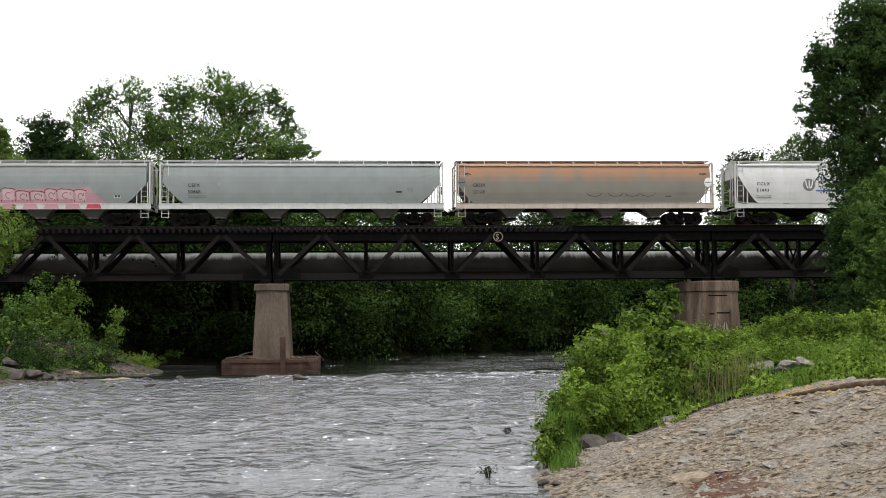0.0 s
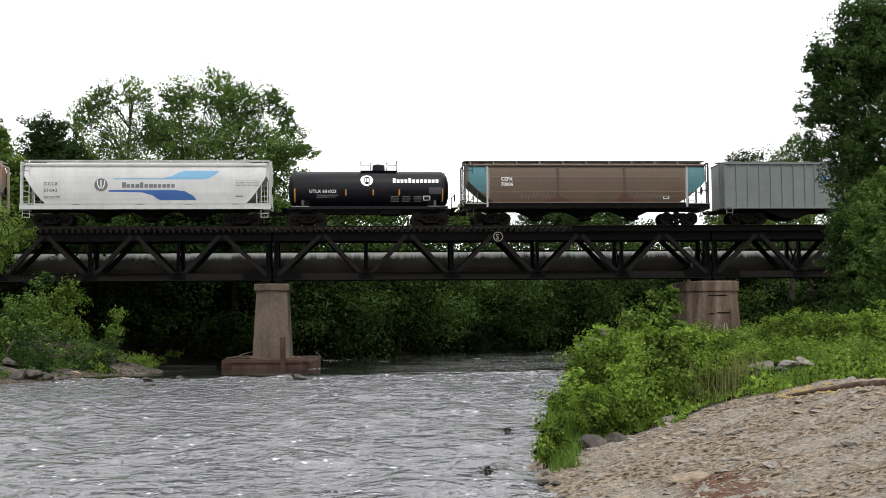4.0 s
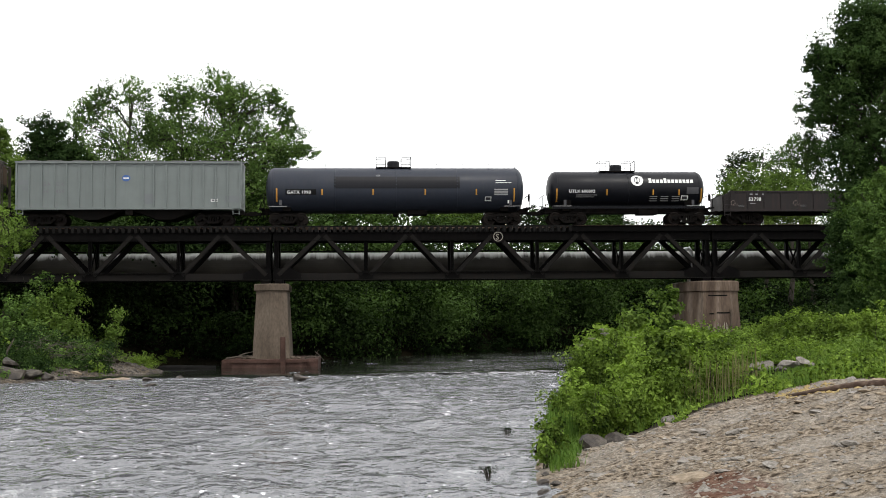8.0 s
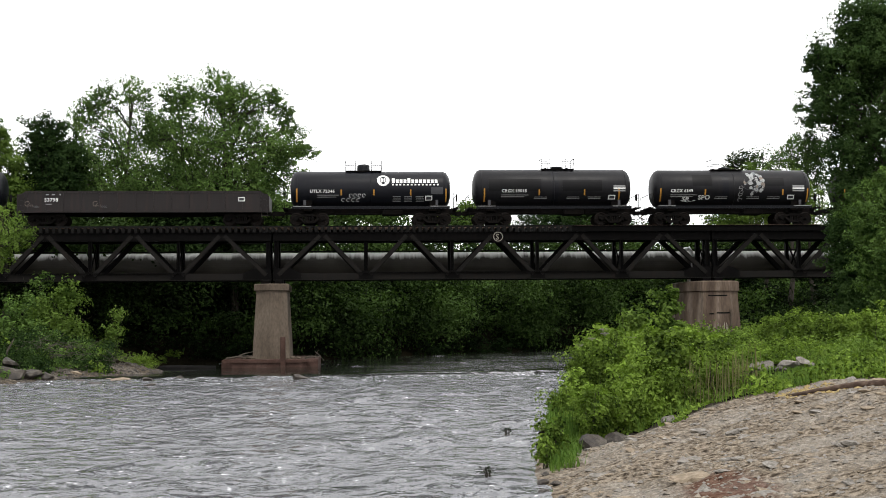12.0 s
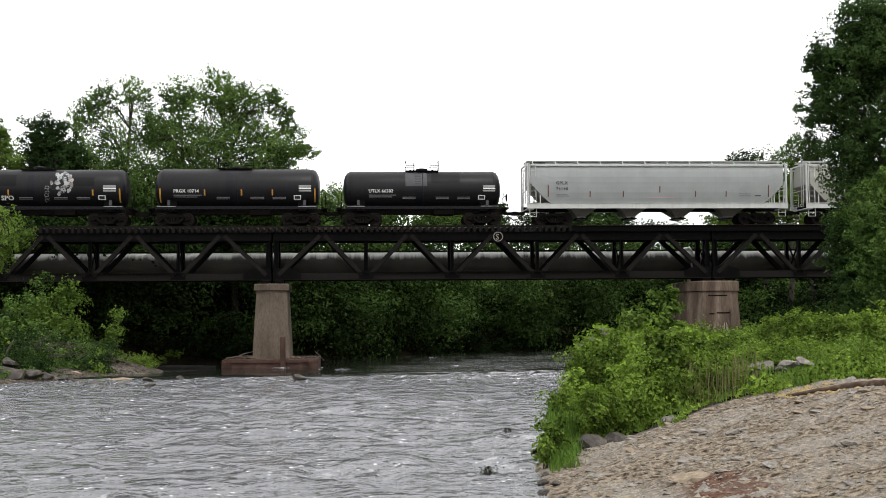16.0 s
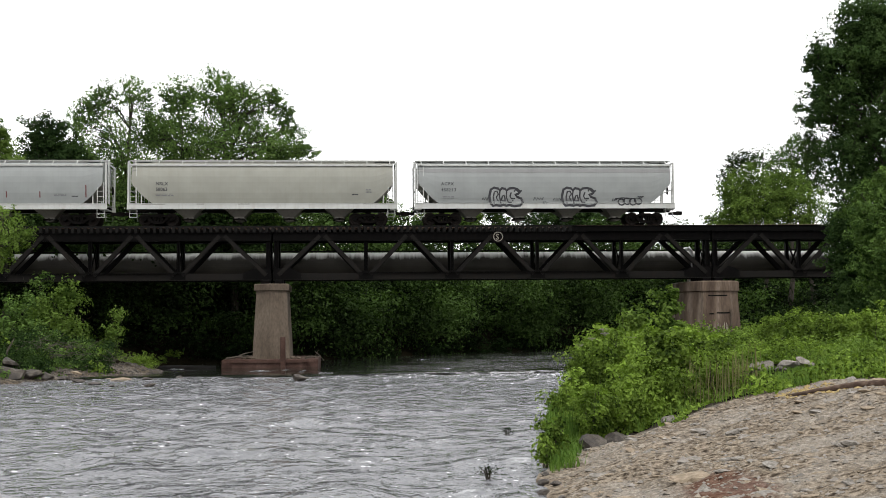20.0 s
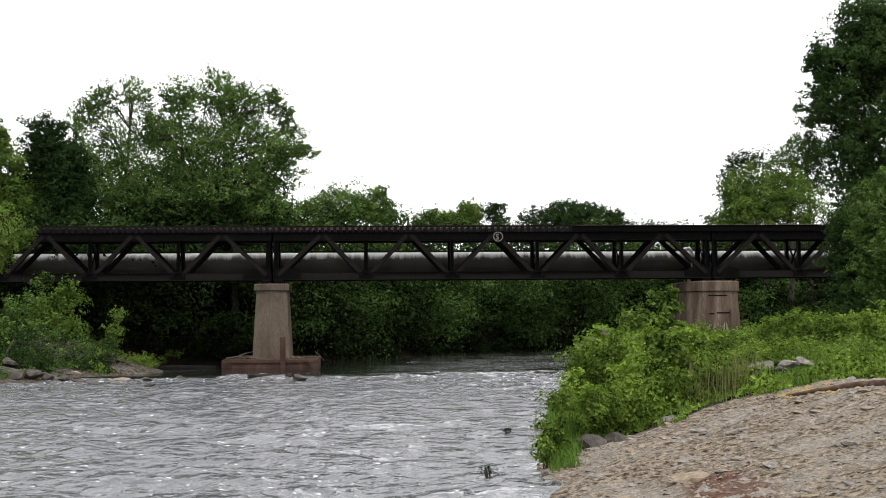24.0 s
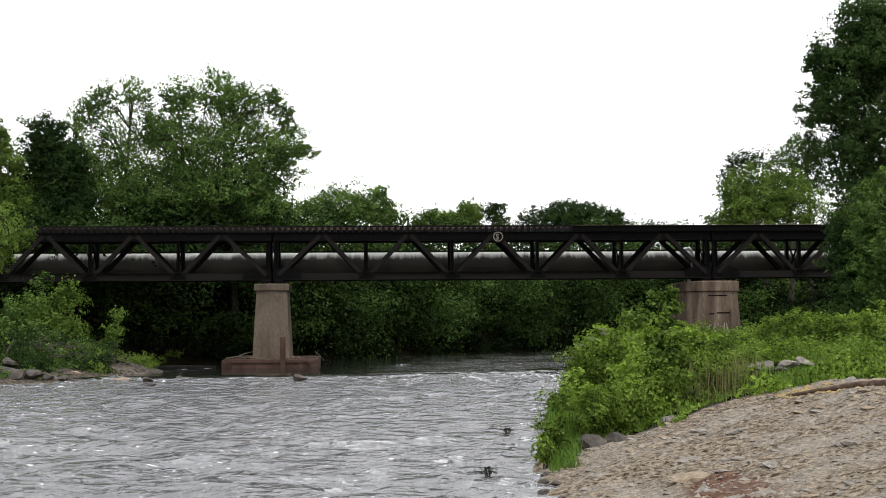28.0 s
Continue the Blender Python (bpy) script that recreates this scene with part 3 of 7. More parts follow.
def ring_mesh(sections):
    """Loft of outlines (z, [(x, y), ...]) that all have the same count."""
    bm = bmesh.new()
    rings = [[bm.verts.new((x, y, z)) for x, y in outline] for z, outline in sections]
    n = len(rings[0])
    for a, b in zip(rings, rings[1:]):
        for i in range(n):
            bm.faces.new((a[i], a[(i + 1) % n], b[(i + 1) % n], b[i]))
    bm.faces.new(rings[0][::-1])
    bm.faces.new(rings[-1])
    bmesh.ops.recalc_face_normals(bm, faces=bm.faces)
    return bm


def nosed(x, half, y0, y1, nose, flat=0.0, skew=0.0):
    return [(x - half, y0 + nose), (x - flat + skew, y0), (x + flat + skew, y0), (x + half, y0 + nose), (x + half, y1 - nose), (x + flat, y1), (x - flat, y1), (x - half, y1 - nose)]


def build_piers():
    p = thing("bridge_pier", "weathered brown concrete pier with a pointed nose and cap", "pier", "bridge piers", BRIDGE)
    x = PIER_A
    part("shaft", ring_mesh([(0.6, nosed(x, 1.24, -3.3, 3.4, 0.75, 0.03)), (1.1, nosed(x, 1.22, -3.25, 3.35, 0.75, 0.03)), (3.4, nosed(x, 1.11, -2.9, 3.0, 0.68, 0.03)), (5.2, nosed(x, 1.02, -2.6, 2.7, 0.6, 0.03))]), "concrete", p)
    part("cap", ring_mesh([(5.2, nosed(x, 1.12, -2.68, 2.8, 0.6, 0.03)), (5.23, nosed(x, 1.16, -2.72, 2.84, 0.6, 0.03)), (5.62, nosed(x, 1.16, -2.72, 2.84, 0.6, 0.03)), (5.68, nosed(x, 1.10, -2.64, 2.76, 0.6, 0.03))]), "concrete", p)
    for y in (-HALF, HALF):
        for dx in (-0.45, 0.45):
            part("bearing", box(x + dx - 0.32, x + dx + 0.32, y - 0.3, y + 0.3, 5.66, LOW0, 0.03), "steel", p)
    base = thing("pier_footing", "rusty steel-cased footing round the pier at the waterline", "footing", m=BRIDGE)
    part("casing", ring_mesh([(-0.8, nosed(x, 3.2, -4.3, 4.4, 0.5, 2.4)), (0.60, nosed(x, 3.15, -4.25, 4.35, 0.5, 2.4)), (0.64, nosed(x, 3.05, -4.15, 4.25, 0.5, 2.4))]), "rust", base)
    bm = box(x - 3.0, x + 3.0, -4.36, -4.27, 0.42, 0.56)
    part("waling", bm, "rust", base)
    part("guide_post", box(x + 0.72, x + 1.06, -4.5, -4.2, -0.8, 2.1, 0.02), "rust", base)
    q = thing("bridge_pier", "stained older stone and concrete pier with cutwater faces", "pier", "bridge piers", BRIDGE)
    x = PIER_B + 0.02
    def outline(half, y0, y1, c):
        return [(x - half, y0 + 2.0 * c), (x - half + 0.85 * c, y0), (x + half - 0.95 * c, y0), (x + half, y0 + 1.1 * c), (x + half, y1 - c), (x + half - c, y1), (x - half + c, y1), (x - half, y1 - c)]
    part("shaft", ring_mesh([(1.0, outline(1.98, -2.7, 3.7, 1.0)), (3.0, outline(1.88, -2.55, 3.6, 0.98)), (4.95, outline(1.78, -2.4, 3.5, 0.95))]), "stone", q)
    part("cap", ring_mesh([(4.95, outline(1.78, -2.4, 3.5, 0.95)), (5.0, outline(1.88, -2.5, 3.6, 0.95)), (5.62, outline(1.86, -2.48, 3.58, 0.95)), (5.70, outline(1.78, -2.4, 3.5, 0.9))]), "stone", q)
    for z, a, w in ((4.62, -0.65, 1.35), (3.42, -0.1, 1.0), (3.36, -0.62, 0.3)):
        part("crack", box(x + a, x + a + w, -2.715 + (z - 1) * 0.075, -2.6 + (z - 1) * 0.075, z, z + 0.09), "tie", q, "dark crack in the stone face")
    r = random.Random(6)
    for k in range(13):
        u, low, high, w = x - 0.75 + 0.13 * k + r.uniform(-0.05, 0.05), r.uniform(1.5, 1.9), r.uniform(2.2, 2.85), r.uniform(0.02, 0.06)
        bm = bmesh.new()
        bm.faces.new([bm.verts.new((u + a, -2.706 + (z - 1) * 0.075, z)) for a, z in ((-w, low), (w * 0.4, low - 0.1), (w, low + 0.2), (w * 0.5, high), (-w * 0.3, high + 0.08))])
        part("lime_streak", bm, "lime", q)
    part("repair_strip", box(x + 0.82, x + 0.92, -2.72, -2.5, 1.6, 3.7), "concrete", q, "pale concrete repair strip")
    for y in (-HALF, HALF):
        for dx in (-0.45, 0.45):
            part("bearing", box(PIER_B + dx - 0.3, PIER_B + dx + 0.3, y - 0.3, y + 0.3, 5.68, LOW0, 0.03), "steel", q)


build_piers()


def build_pipe():
    pipe = thing("pipeline", "large pale steel pipeline, dark along its side", "pipeline", m=BRIDGE)
    y, z, r = 3.0, 7.16, 0.90
    seg = 6.1
    for k in range(15):
        a = -48 + k * seg
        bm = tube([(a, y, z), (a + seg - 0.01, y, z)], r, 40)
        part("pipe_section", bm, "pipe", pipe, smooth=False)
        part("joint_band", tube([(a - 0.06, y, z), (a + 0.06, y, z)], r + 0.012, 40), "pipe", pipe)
    part("walkway_rail", tube([(-48, y - 0.2, z + r + 0.08), (43.5, y - 0.2, z + r + 0.08)], 0.05, 6), "steel", pipe)
    for x in (PIER_A, PIER_B):
        part("saddle", prism([(x - 0.3, 5.68), (x + 0.3, 5.68), (x + 0.3, 6.6), (x - 0.3, 6.6)], y - 0.85, y + 0.85), "concrete", pipe)
    x = PIER_B - 0.62
    part("vent_pipe", tube([(x - 0.42, y - 0.5, z + r - 0.1), (x - 0.3, y - 0.8, z + r + 0.06), (x - 0.05, y - 1.05, z + r + 0.1), (x + 0.1, y - 1.1, z + r - 0.1), (x + 0.1, y - 1.1, 6.6), (x - 0.05, y - 1.1, 5.3)], [0.16, 0.17, 0.17, 0.15, 0.11, 0.11], 12), "white", pipe, "white vent pipe that bends down beside the pier", smooth=True)
    for zz in (6.45, 7.5):
        part("pipe_clip", box(x - 0.02, x + 0.22, y - 1.24, y - 0.96, zz, zz + 0.06), "steel", pipe)


build_pipe()


def lettering(text, size, mat, parent, x, z, y, name="lettering", spacing=1.0, bold=0.018):
    """Raised paint letters on the side that faces the beach, left end at x, foot at z."""
    cu = bpy.data.curves.new(name, "FONT")
    cu.body, cu.size, cu.extrude, cu.resolution_u, cu.space_character = text, size, 0.002, 2, spacing
    cu.offset = size * bold
    tmp = bpy.data.objects.new(name, cu)
    scene.collection.objects.link(tmp)
    bpy.context.view_layer.update()
    me = bpy.data.meshes.new_from_object(tmp.evaluated_get(bpy.context.evaluated_depsgraph_get()))
    bpy.data.objects.remove(tmp)
    me.materials.clear()
    me.materials.append(M[mat])
    ob = new(name, me)
    ob.parent = parent
    ob.matrix_basis = pose(x, y, z, 90, 0, 0)
    return ob


def build_sign():
    s = thing("whistle_sign", "small dark square sign with a white-edged letter S", "sign", m=BRIDGE @ pose(3.73, -1.42, 8.88))
    part("plate", box(-0.40, 0.40, -0.02, 0.02, -0.44, 0.40, 0.005), "steel", s)
    bm = bmesh.new()
    n = 40
    for k in range(n):
        a, b = 2 * math.pi * k / n, 2 * math.pi * (k + 1) / n
        add_prism(bm, [(0.34 * math.cos(a), 0.34 * math.sin(a)), (0.34 * math.cos(b), 0.34 * math.sin(b)), (0.285 * math.cos(b), 0.285 * math.sin(b)), (0.285 * math.cos(a), 0.285 * math.sin(a))], -0.03, -0.021)
    bmesh.ops.recalc_face_normals(bm, faces=bm.faces)
    part("ring", bm, "sign_white", s)
    lettering("S", 0.56, "sign_white", s, -0.18, -0.20, -0.026, bold=0.008)
    part("bracket", box(-0.05, 0.05, 0.02, 0.24, -0.3, 0.3), "steel", s)


build_sign()


# ---- rolling stock: x along the car, y negative towards the beach, z up from the rail ----
CACHE = {}


def cached(key, make):
    if key not in CACHE:
        CACHE[key] = make()
    return CACHE[key]


WHEEL_R = 0.44
WHEELSETS = []


def wheelset_data():
    bm = bmesh.new()
    for s in (-1, 1):
        prof = [(0.0, WHEEL_R + 0.028), (0.03, WHEEL_R + 0.028), (0.04, WHEEL_R), (0.135, WHEEL_R - 0.006), (0.135, WHEEL_R - 0.06), (0.10, WHEEL_R - 0.08), (0.09, 0.15), (0.14, 0.12), (0.14, 0.07)]
        rings = []
        for x, r in prof:
            rings.append([bm.verts.new((r * math.cos(a), s * (0.68 + x), r * math.sin(a))) for a in (2 * math.pi * k / 24 for k in range(24))])
        for a, b in zip(rings, rings[1:]):
            for k in range(24):
                bm.faces.new((a[k], a[(k + 1) % 24], b[(k + 1) % 24], b[k]))
        bm.faces.new(rings[-1])
        bm.faces.new(rings[0])
        for k in range(3):
            a = 2.1 * k
            add_box(bm, 0.22 * math.cos(a) - 0.04, 0.22 * math.cos(a) + 0.04, s * 0.80 - 0.02, s * 0.80 + 0.02, 0.22 * math.sin(a) - 0.04, 0.22 * math.sin(a) + 0.04)
    add_tube(bm, [(0, -0.98, 0), (0, 0.98, 0)], [0.075, 0.075], 12)
    bmesh.ops.recalc_face_normals(bm, faces=bm.faces)
    return bm_data("wheelset", bm, "wheel")


def truck_frame_data():
    bm = bmesh.new()
    for s in (-1, 1):
        y0, y1 = (-1.10, -0.92) if s < 0 else (0.92, 1.10)
        top = [(-1.12, 0.40), (-1.12, 0.58), (-0.70, 0.70), (-0.30, 0.80), (0.30, 0.80), (0.70, 0.70), (1.12, 0.58), (1.12, 0.40), (0.72, 0.46), (0.42, 0.62), (-0.42, 0.62), (-0.72, 0.46)]
        add_prism(bm, top, y0, y1)
        add_prism(bm, [(-0.78, 0.50), (-0.62, 0.58), (-0.26, 0.30), (0.26, 0.30), (0.62, 0.58), (0.78, 0.50), (0.34, 0.14), (-0.34, 0.14)], y0, y1)
        for x in (-0.33, 0.24):
            add_box(bm, x, x + 0.09, y0, y1, 0.28, 0.64)
        for x in (-0.17, 0.0, 0.17):
            add_tube(bm, [(x, (y0 + y1) / 2, 0.30), (x, (y0 + y1) / 2, 0.58)], [0.07, 0.07], 8)
        for x in (-0.89, 0.89):
            add_tube(bm, [(x, y0 - 0.05, 0.44), (x, y1 + 0.02, 0.44)], [0.125, 0.125], 12)
    add_box(bm, -0.20, 0.20, -1.02, 1.02, 0.56, 0.80)
    add_tube(bm, [(0, 0, 0.80), (0, 0, 0.98)], [0.2, 0.2], 12)
    bmesh.ops.recalc_face_normals(bm, faces=bm.faces)
    return bm_data("truck", bm, "running_gear")


def coupler_data():
    bm = bmesh.new()
    add_box(bm, -0.05, 0.55, -0.10, 0.10, 0.78, 0.98)
    add_prism(bm, [(0.50, 0.74), (0.86, 0.74), (0.90, 0.80), (0.90, 0.98), (0.84, 1.02), (0.50, 1.02)], -0.17, 0.17)
    add_tube(bm, [(0.1, -0.25, 0.82), (0.3, -0.26, 0.58), (0.6, -0.24, 0.42), (0.85, -0.22, 0.48)], [0.03] * 4, 6)
    bmesh.ops.recalc_face_normals(bm, faces=bm.faces)
    return bm_data("coupler", bm, "running_gear")


def running_gear(car, half, inset):
    """Two trucks with turning wheelsets, and a coupler at each end."""
    for s in (-1, 1):
        t = part("truck", cached("truck", truck_frame_data), "running_gear", car, m=pose(s * (half - inset), 0, 0))
        for dx in (-0.89, 0.89):
            WHEELSETS.append((car, part("wheelset", cached("wheelset", wheelset_data), "wheel", t, m=pose(dx, 0, WHEEL_R))))
        part("coupler", cached("coupler", coupler_data), "running_gear", car, m=pose(s * half, 0, 0, 0, 0, 0 if s > 0 else 180))


def ladder(parent, x, y, z0, z1, mat, wide=0.42, face="y"):
    bm = bmesh.new()
    for o in (-wide / 2, wide / 2):
        if face == "y":
            add_beam(bm, (x + o, y, z0), (x + o, y, z1), 0.045, 0.045)
        else:
            add_beam(bm, (x, y + o, z0), (x, y + o, z1), 0.045, 0.045)
    n = int((z1 - z0) / 0.36)
    for k in range(n + 1):
        z = z0 + 0.1 + k * 0.36
        if z < z1:
            add_beam(bm, (x - wide / 2, y, z) if face == "y" else (x, y - wide / 2, z), (x + wide / 2, y, z) if face == "y" else (x, y + wide / 2, z), 0.03, 0.03)
    return part("ladder", bm, mat, parent)


def bars(parent, rows, mat, y, name="data_panel"):
    """Small unreadable stencils: plain bars (x0, x1, z0, z1) in one panel."""
    bm = bmesh.new()
    for x0, x1, z0, z1 in rows:
        add_box(bm, x0, x1, y - 0.004, y, z0, z1)
    return part(name, bm, mat, parent)


HOP_PROFILE = [(1.48, 1.43), (1.8, 1.51), (2.2, 1.575), (2.8, 1.62), (3.3, 1.61), (3.7, 1.56), (4.06, 1.47), (4.14, 1.44)]


def side_y(z, profile=HOP_PROFILE):
    return -float(np.interp(z, [p[0] for p in profile], [p[1] for p in profile]))


def hopper_shell(L, mat, cut_x, cut_z, roof_z=4.36):
    """Curved-side body whose lower corners are cut by the end slope sheets."""
    h = L / 2 - 0.30
    stations = sorted({-h, h, *[s * (h - cut_x * t) for s in (-1, 1) for t in (0.0, 0.12, 0.28, 0.45, 0.62, 0.78, 0.9, 1.0)], *[-h + cut_x + (2 * h - 2 * cut_x) * k / 10 for k in range(11)]})
    def foot(x):
        t = max(0.0, (abs(x) - (h - cut_x)) / cut_x)
        return 1.48 + (cut_z - 1.48) * t ** 1.35
    bm = bmesh.new()
    rings = []
    for x in stations:
        zf = foot(x)
        zs = [zf + (4.06 - zf) * k / 7 for k in range(8)]
        side = [(-side_y(z), z) for z in zs] + [(1.48, 4.15), (1.30, 4.22), (0.62, roof_z), (0.0, roof_z + 0.03)]
        ring = [(-y, z) for y, z in side] + [(y, z) for y, z in reversed(side[:-1])]
        rings.append([bm.verts.new((x, y, z)) for y, z in ring])
    for a, b in zip(rings, rings[1:]):
        for k in range(len(a) - 1):
            bm.faces.new((a[k], a[k + 1], b[k + 1], b[k]))
        bm.faces.new((a[-1], a[0], b[0], b[-1]))
    bm.faces.new(rings[0])
    bm.faces.new(rings[-1])
    bmesh.ops.recalc_face_normals(bm, faces=bm.faces)
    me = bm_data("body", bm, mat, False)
    me.materials.append(M["bay_grime_and_shade"])
    # end slope undersides take the bays' grime colour, which stands for shade too
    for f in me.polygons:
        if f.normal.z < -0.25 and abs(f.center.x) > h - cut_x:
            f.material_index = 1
    return me


def covered_hopper(label, offset, L, mat, trim, bays=4, cut=(1.45, 2.85), gear_inset=2.0, band=None, bay_mat=None, sill=None):
    car = thing("covered_hopper_car", label, "freight car", "cars of the train")
    h = L / 2
    bay_mat = bay_mat or "bay_grime_and_shade"
    board = {"brown_hopper": "roof_board", "rust_hopper": "rust_trim"}.get(mat, "trim_white")
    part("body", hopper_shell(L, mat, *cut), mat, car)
    for s in (-1, 1):
        y = s * 1.555
        bm = box(-h, h, y - 0.06, y + 0.06, 1.10, 1.12)
        add_box(bm, -h, h, y - 0.03, y + 0.03, 1.12, 1.46)
        add_box(bm, -h, h, y - 0.06, y + 0.06, 1.46, 1.49)
        part("side_sill", bm, sill or trim, car)
        eave = box(-h + 0.28, h - 0.28, s * 1.50 - 0.07, s * 1.50 + 0.07, 4.06, 4.17)
        part("eave_rail", eave, trim, car)
        if band:
            part("stripe", box(-h + 0.32, h - 0.32, s * 1.573 - 0.006, s * 1.573 + 0.006, 3.62, 3.86), band, car)
    part("centre_sill", box(-h, h, -0.22, 0.22, 1.00, 1.30), "running_gear", car)
    # roof walk on brackets, and the loading hatch
    bm = box(-h + 0.1, h - 0.1, -0.42, 0.42, 4.50, 4.54)
    for s in (-1, 1):
        add_box(bm, -h + 0.1, h - 0.1, s * 0.76 - 0.16, s * 0.76 + 0.16, 4.50, 4.535)
    part("running_board", bm, board, car)
    n = int(L / 1.65)
    for k in range(n + 1):
        x = -h + 0.5 + k * (L - 1.0) / n
        bm = bmesh.new()
        add_beam(bm, (x, -1.3, 4.22), (x, -0.9, 4.50), 0.06, 0.03)
        add_beam(bm, (x, 1.3, 4.22), (x, 0.9, 4.50), 0.06, 0.03)
        add_box(bm, x - 0.03, x + 0.03, -0.95, 0.95, 4.46, 4.498)
        part("roof_bracket", bm, board, car)
    part("loading_hatch", box(-h + 1.5, h - 1.5, -0.40, 0.40, 4.37, 4.46, 0.02), mat, car)
    # discharge bays
    inner = L - 2 * (gear_inset + 1.55)
    for k in range(bays):
        xc = -inner / 2 + inner * (k + 0.5) / bays if bays < 4 else -inner / 2 + 0.45 + (inner - 0.9) * k / (bays - 1)
        w = 0.92 if bays >= 4 else 1.35
        bm = bmesh.new()
        rings = [[bm.verts.new((xc + a * rx, b * ry, z)) for a, b in ((-1, -1), (1, -1), (1, 1), (-1, 1))] for z, rx, ry in ((1.4, w + 0.25, 1.3), (1.10, w, 1.22), (0.62, 0.34, 0.62), (0.40, 0.30, 0.58), (0.34, 0.16, 0.55))]
        for a, b in zip(rings, rings[1:]):
            for q in range(4):
                bm.faces.new((a[q], a[(q + 1) % 4], b[(q + 1) % 4], b[q]))
        bm.faces.new(rings[0])
        bm.faces.new(rings[-1])
        bmesh.ops.recalc_face_normals(bm, faces=bm.faces)
        bay = part("discharge_bay", bm, bay_mat, car)
        part("outlet_gate", box(xc - 0.42, xc + 0.42, -0.72, 0.72, 0.42, 0.52), "running_gear", bay)
        part("gate_gear", tube([(xc, -0.74, 0.47), (xc, -0.86, 0.47)], 0.09, 10), "running_gear", bay)
    # ends: slope sheet braces, corner posts, ladders, steps
    for s in (-1, 1):
        for y in (-1.5, 1.5):
            bm = beam((s * (h - 0.08), y, 1.48), (s * (h - 0.08), y, 4.30), 0.11, 0.11, (1, 0, 0))
            part("corner_post", bm, trim, car)
            bm = beam((s * (h - 0.95), y * 0.97, 1.48), (s * (h - 0.95), y * 0.97, 2.62), 0.07, 0.07, (1, 0, 0))
            part("brace", bm, trim, car)
        ladder(car, s * (h - 0.42), -1.58, 1.50, 2.95 if s > 0 else 4.25, trim)
        ladder(car, s * (h - 0.42), 1.58, 1.50, 4.25, trim)
        ladder(car, s * h, -0.9, 1.5, 4.45, trim, 0.42, "x")
        for y in (-1.5, 1.5):
            bm = bmesh.new()
            for o in (-0.24, 0.24):
                add_beam(bm, (s * (h - 0.42) + o, y, 0.52), (s * (h - 0.42) + o, y, 1.12), 0.04, 0.04)
            for z in (0.54, 0.80):
                add_beam(bm, (s * (h - 0.42) - 0.24, y, z), (s * (h - 0.42) + 0.24, y, z), 0.05, 0.03)
            part("step", bm, trim, car)
        bm = box(s * h - (0.5 if s > 0 else 0.02), s * h + (0.02 if s > 0 else 0.5), -1.5, 1.5, 1.04, 1.12)
        part("end_platform", bm, trim, car)
        for z, w in ((2.45, 0.05), (4.28, 0.08)):
            part("end_rail", beam((s * (h - 0.1), -1.5, z), (s * (h - 0.1), 1.5, z), w, w), trim, car)
    part("brake_wheel", tube([(h - 0.02, 0.45, 2.55), (h + 0.03, 0.45, 2.55)], 0.28, 16), "running_gear", car)
    part("air_reservoir", tube([(-h + 0.7, 0.5, 1.55), (-h + 1.5, 0.5, 1.55)], 0.2, 12), "running_gear", car)
    running_gear(car, h, gear_inset)
    TRAIN.append((car, offset))
    return car


def side_text(car, text, x, z, size, mat, spacing=1.0, y=None):
    return lettering(text, size, mat, car, x, z, (side_y(z + size * 0.35) if y is None else y) - 0.012, spacing=spacing)


def tank_y(z, zc, r):
    return -math.sqrt(max(0.01, r * r - (z - zc) ** 2))


def curved_patch(car, x0, x1, z0, z1, zc, r, mat, name, lift=0.006):
    """A painted or bolted plate that follows the tank's round side."""
    bm = bmesh.new()
    n = max(2, int((z1 - z0) / 0.12))
    rows = []
    for k in range(n + 1):
        z = z0 + (z1 - z0) * k / n
        a = math.asin(max(-0.999, min(0.999, (z - zc) / r)))
        rows.append([bm.verts.new((x, -(r + e) * math.cos(a), zc + (r + e) * math.sin(a))) for x in (x0, x1) for e in (lift, 0.0)])
    for a, b in zip(rows, rows[1:]):
        bm.faces.new((a[0], a[2], b[2], b[0]))
        bm.faces.new((a[2], a[3], b[3], b[2]))
        bm.faces.new((a[1], a[0], b[0], b[1]))
    bmesh.ops.recalc_face_normals(bm, faces=bm.faces)
    return part(name, bm, mat, car)


def round_text(car, text, x, z, size, zc, r, mat="white", spacing=1.0):
    a = math.asin(max(-0.95, min(0.95, (z + size * 0.35 - zc) / r)))
    ob = lettering(text, size, mat, car, x, z, 0, spacing=spacing)
    zm = zc + (r + 0.012) * math.sin(a)
    off = size * 0.35
    ob.matrix_basis = Matrix.Translation((x, -(r + 0.012) * math.cos(a), zm)) @ pose(0, 0, 0, 90 - math.degrees(a), 0, 0) @ Matrix.Translation((0, -off, 0))
    return ob


def dome_disc(car, x, z, rad, zc, r, mat, name, lift=0.012):
    a = math.asin(max(-0.95, min(0.95, (z - zc) / r)))
    bm = bmesh.new()
    n = 28
    for e in (0.0,):
        ring = []
        for k in range(n):
            px, pz = rad * math.cos(2 * math.pi * k / n), rad * math.sin(2 * math.pi * k / n)
            b = a + pz / r
            ring.append(bm.verts.new((x + px, -(r + lift) * math.cos(b), zc + (r + lift) * math.sin(b))))
        mid = bm.verts.new((x, -(r + lift) * math.cos(a), zc + (r + lift) * math.sin(a)))
        for k in range(n):
            bm.faces.new((ring[k], ring[(k + 1) % n], mid))
    return part(name, bm, mat, car)


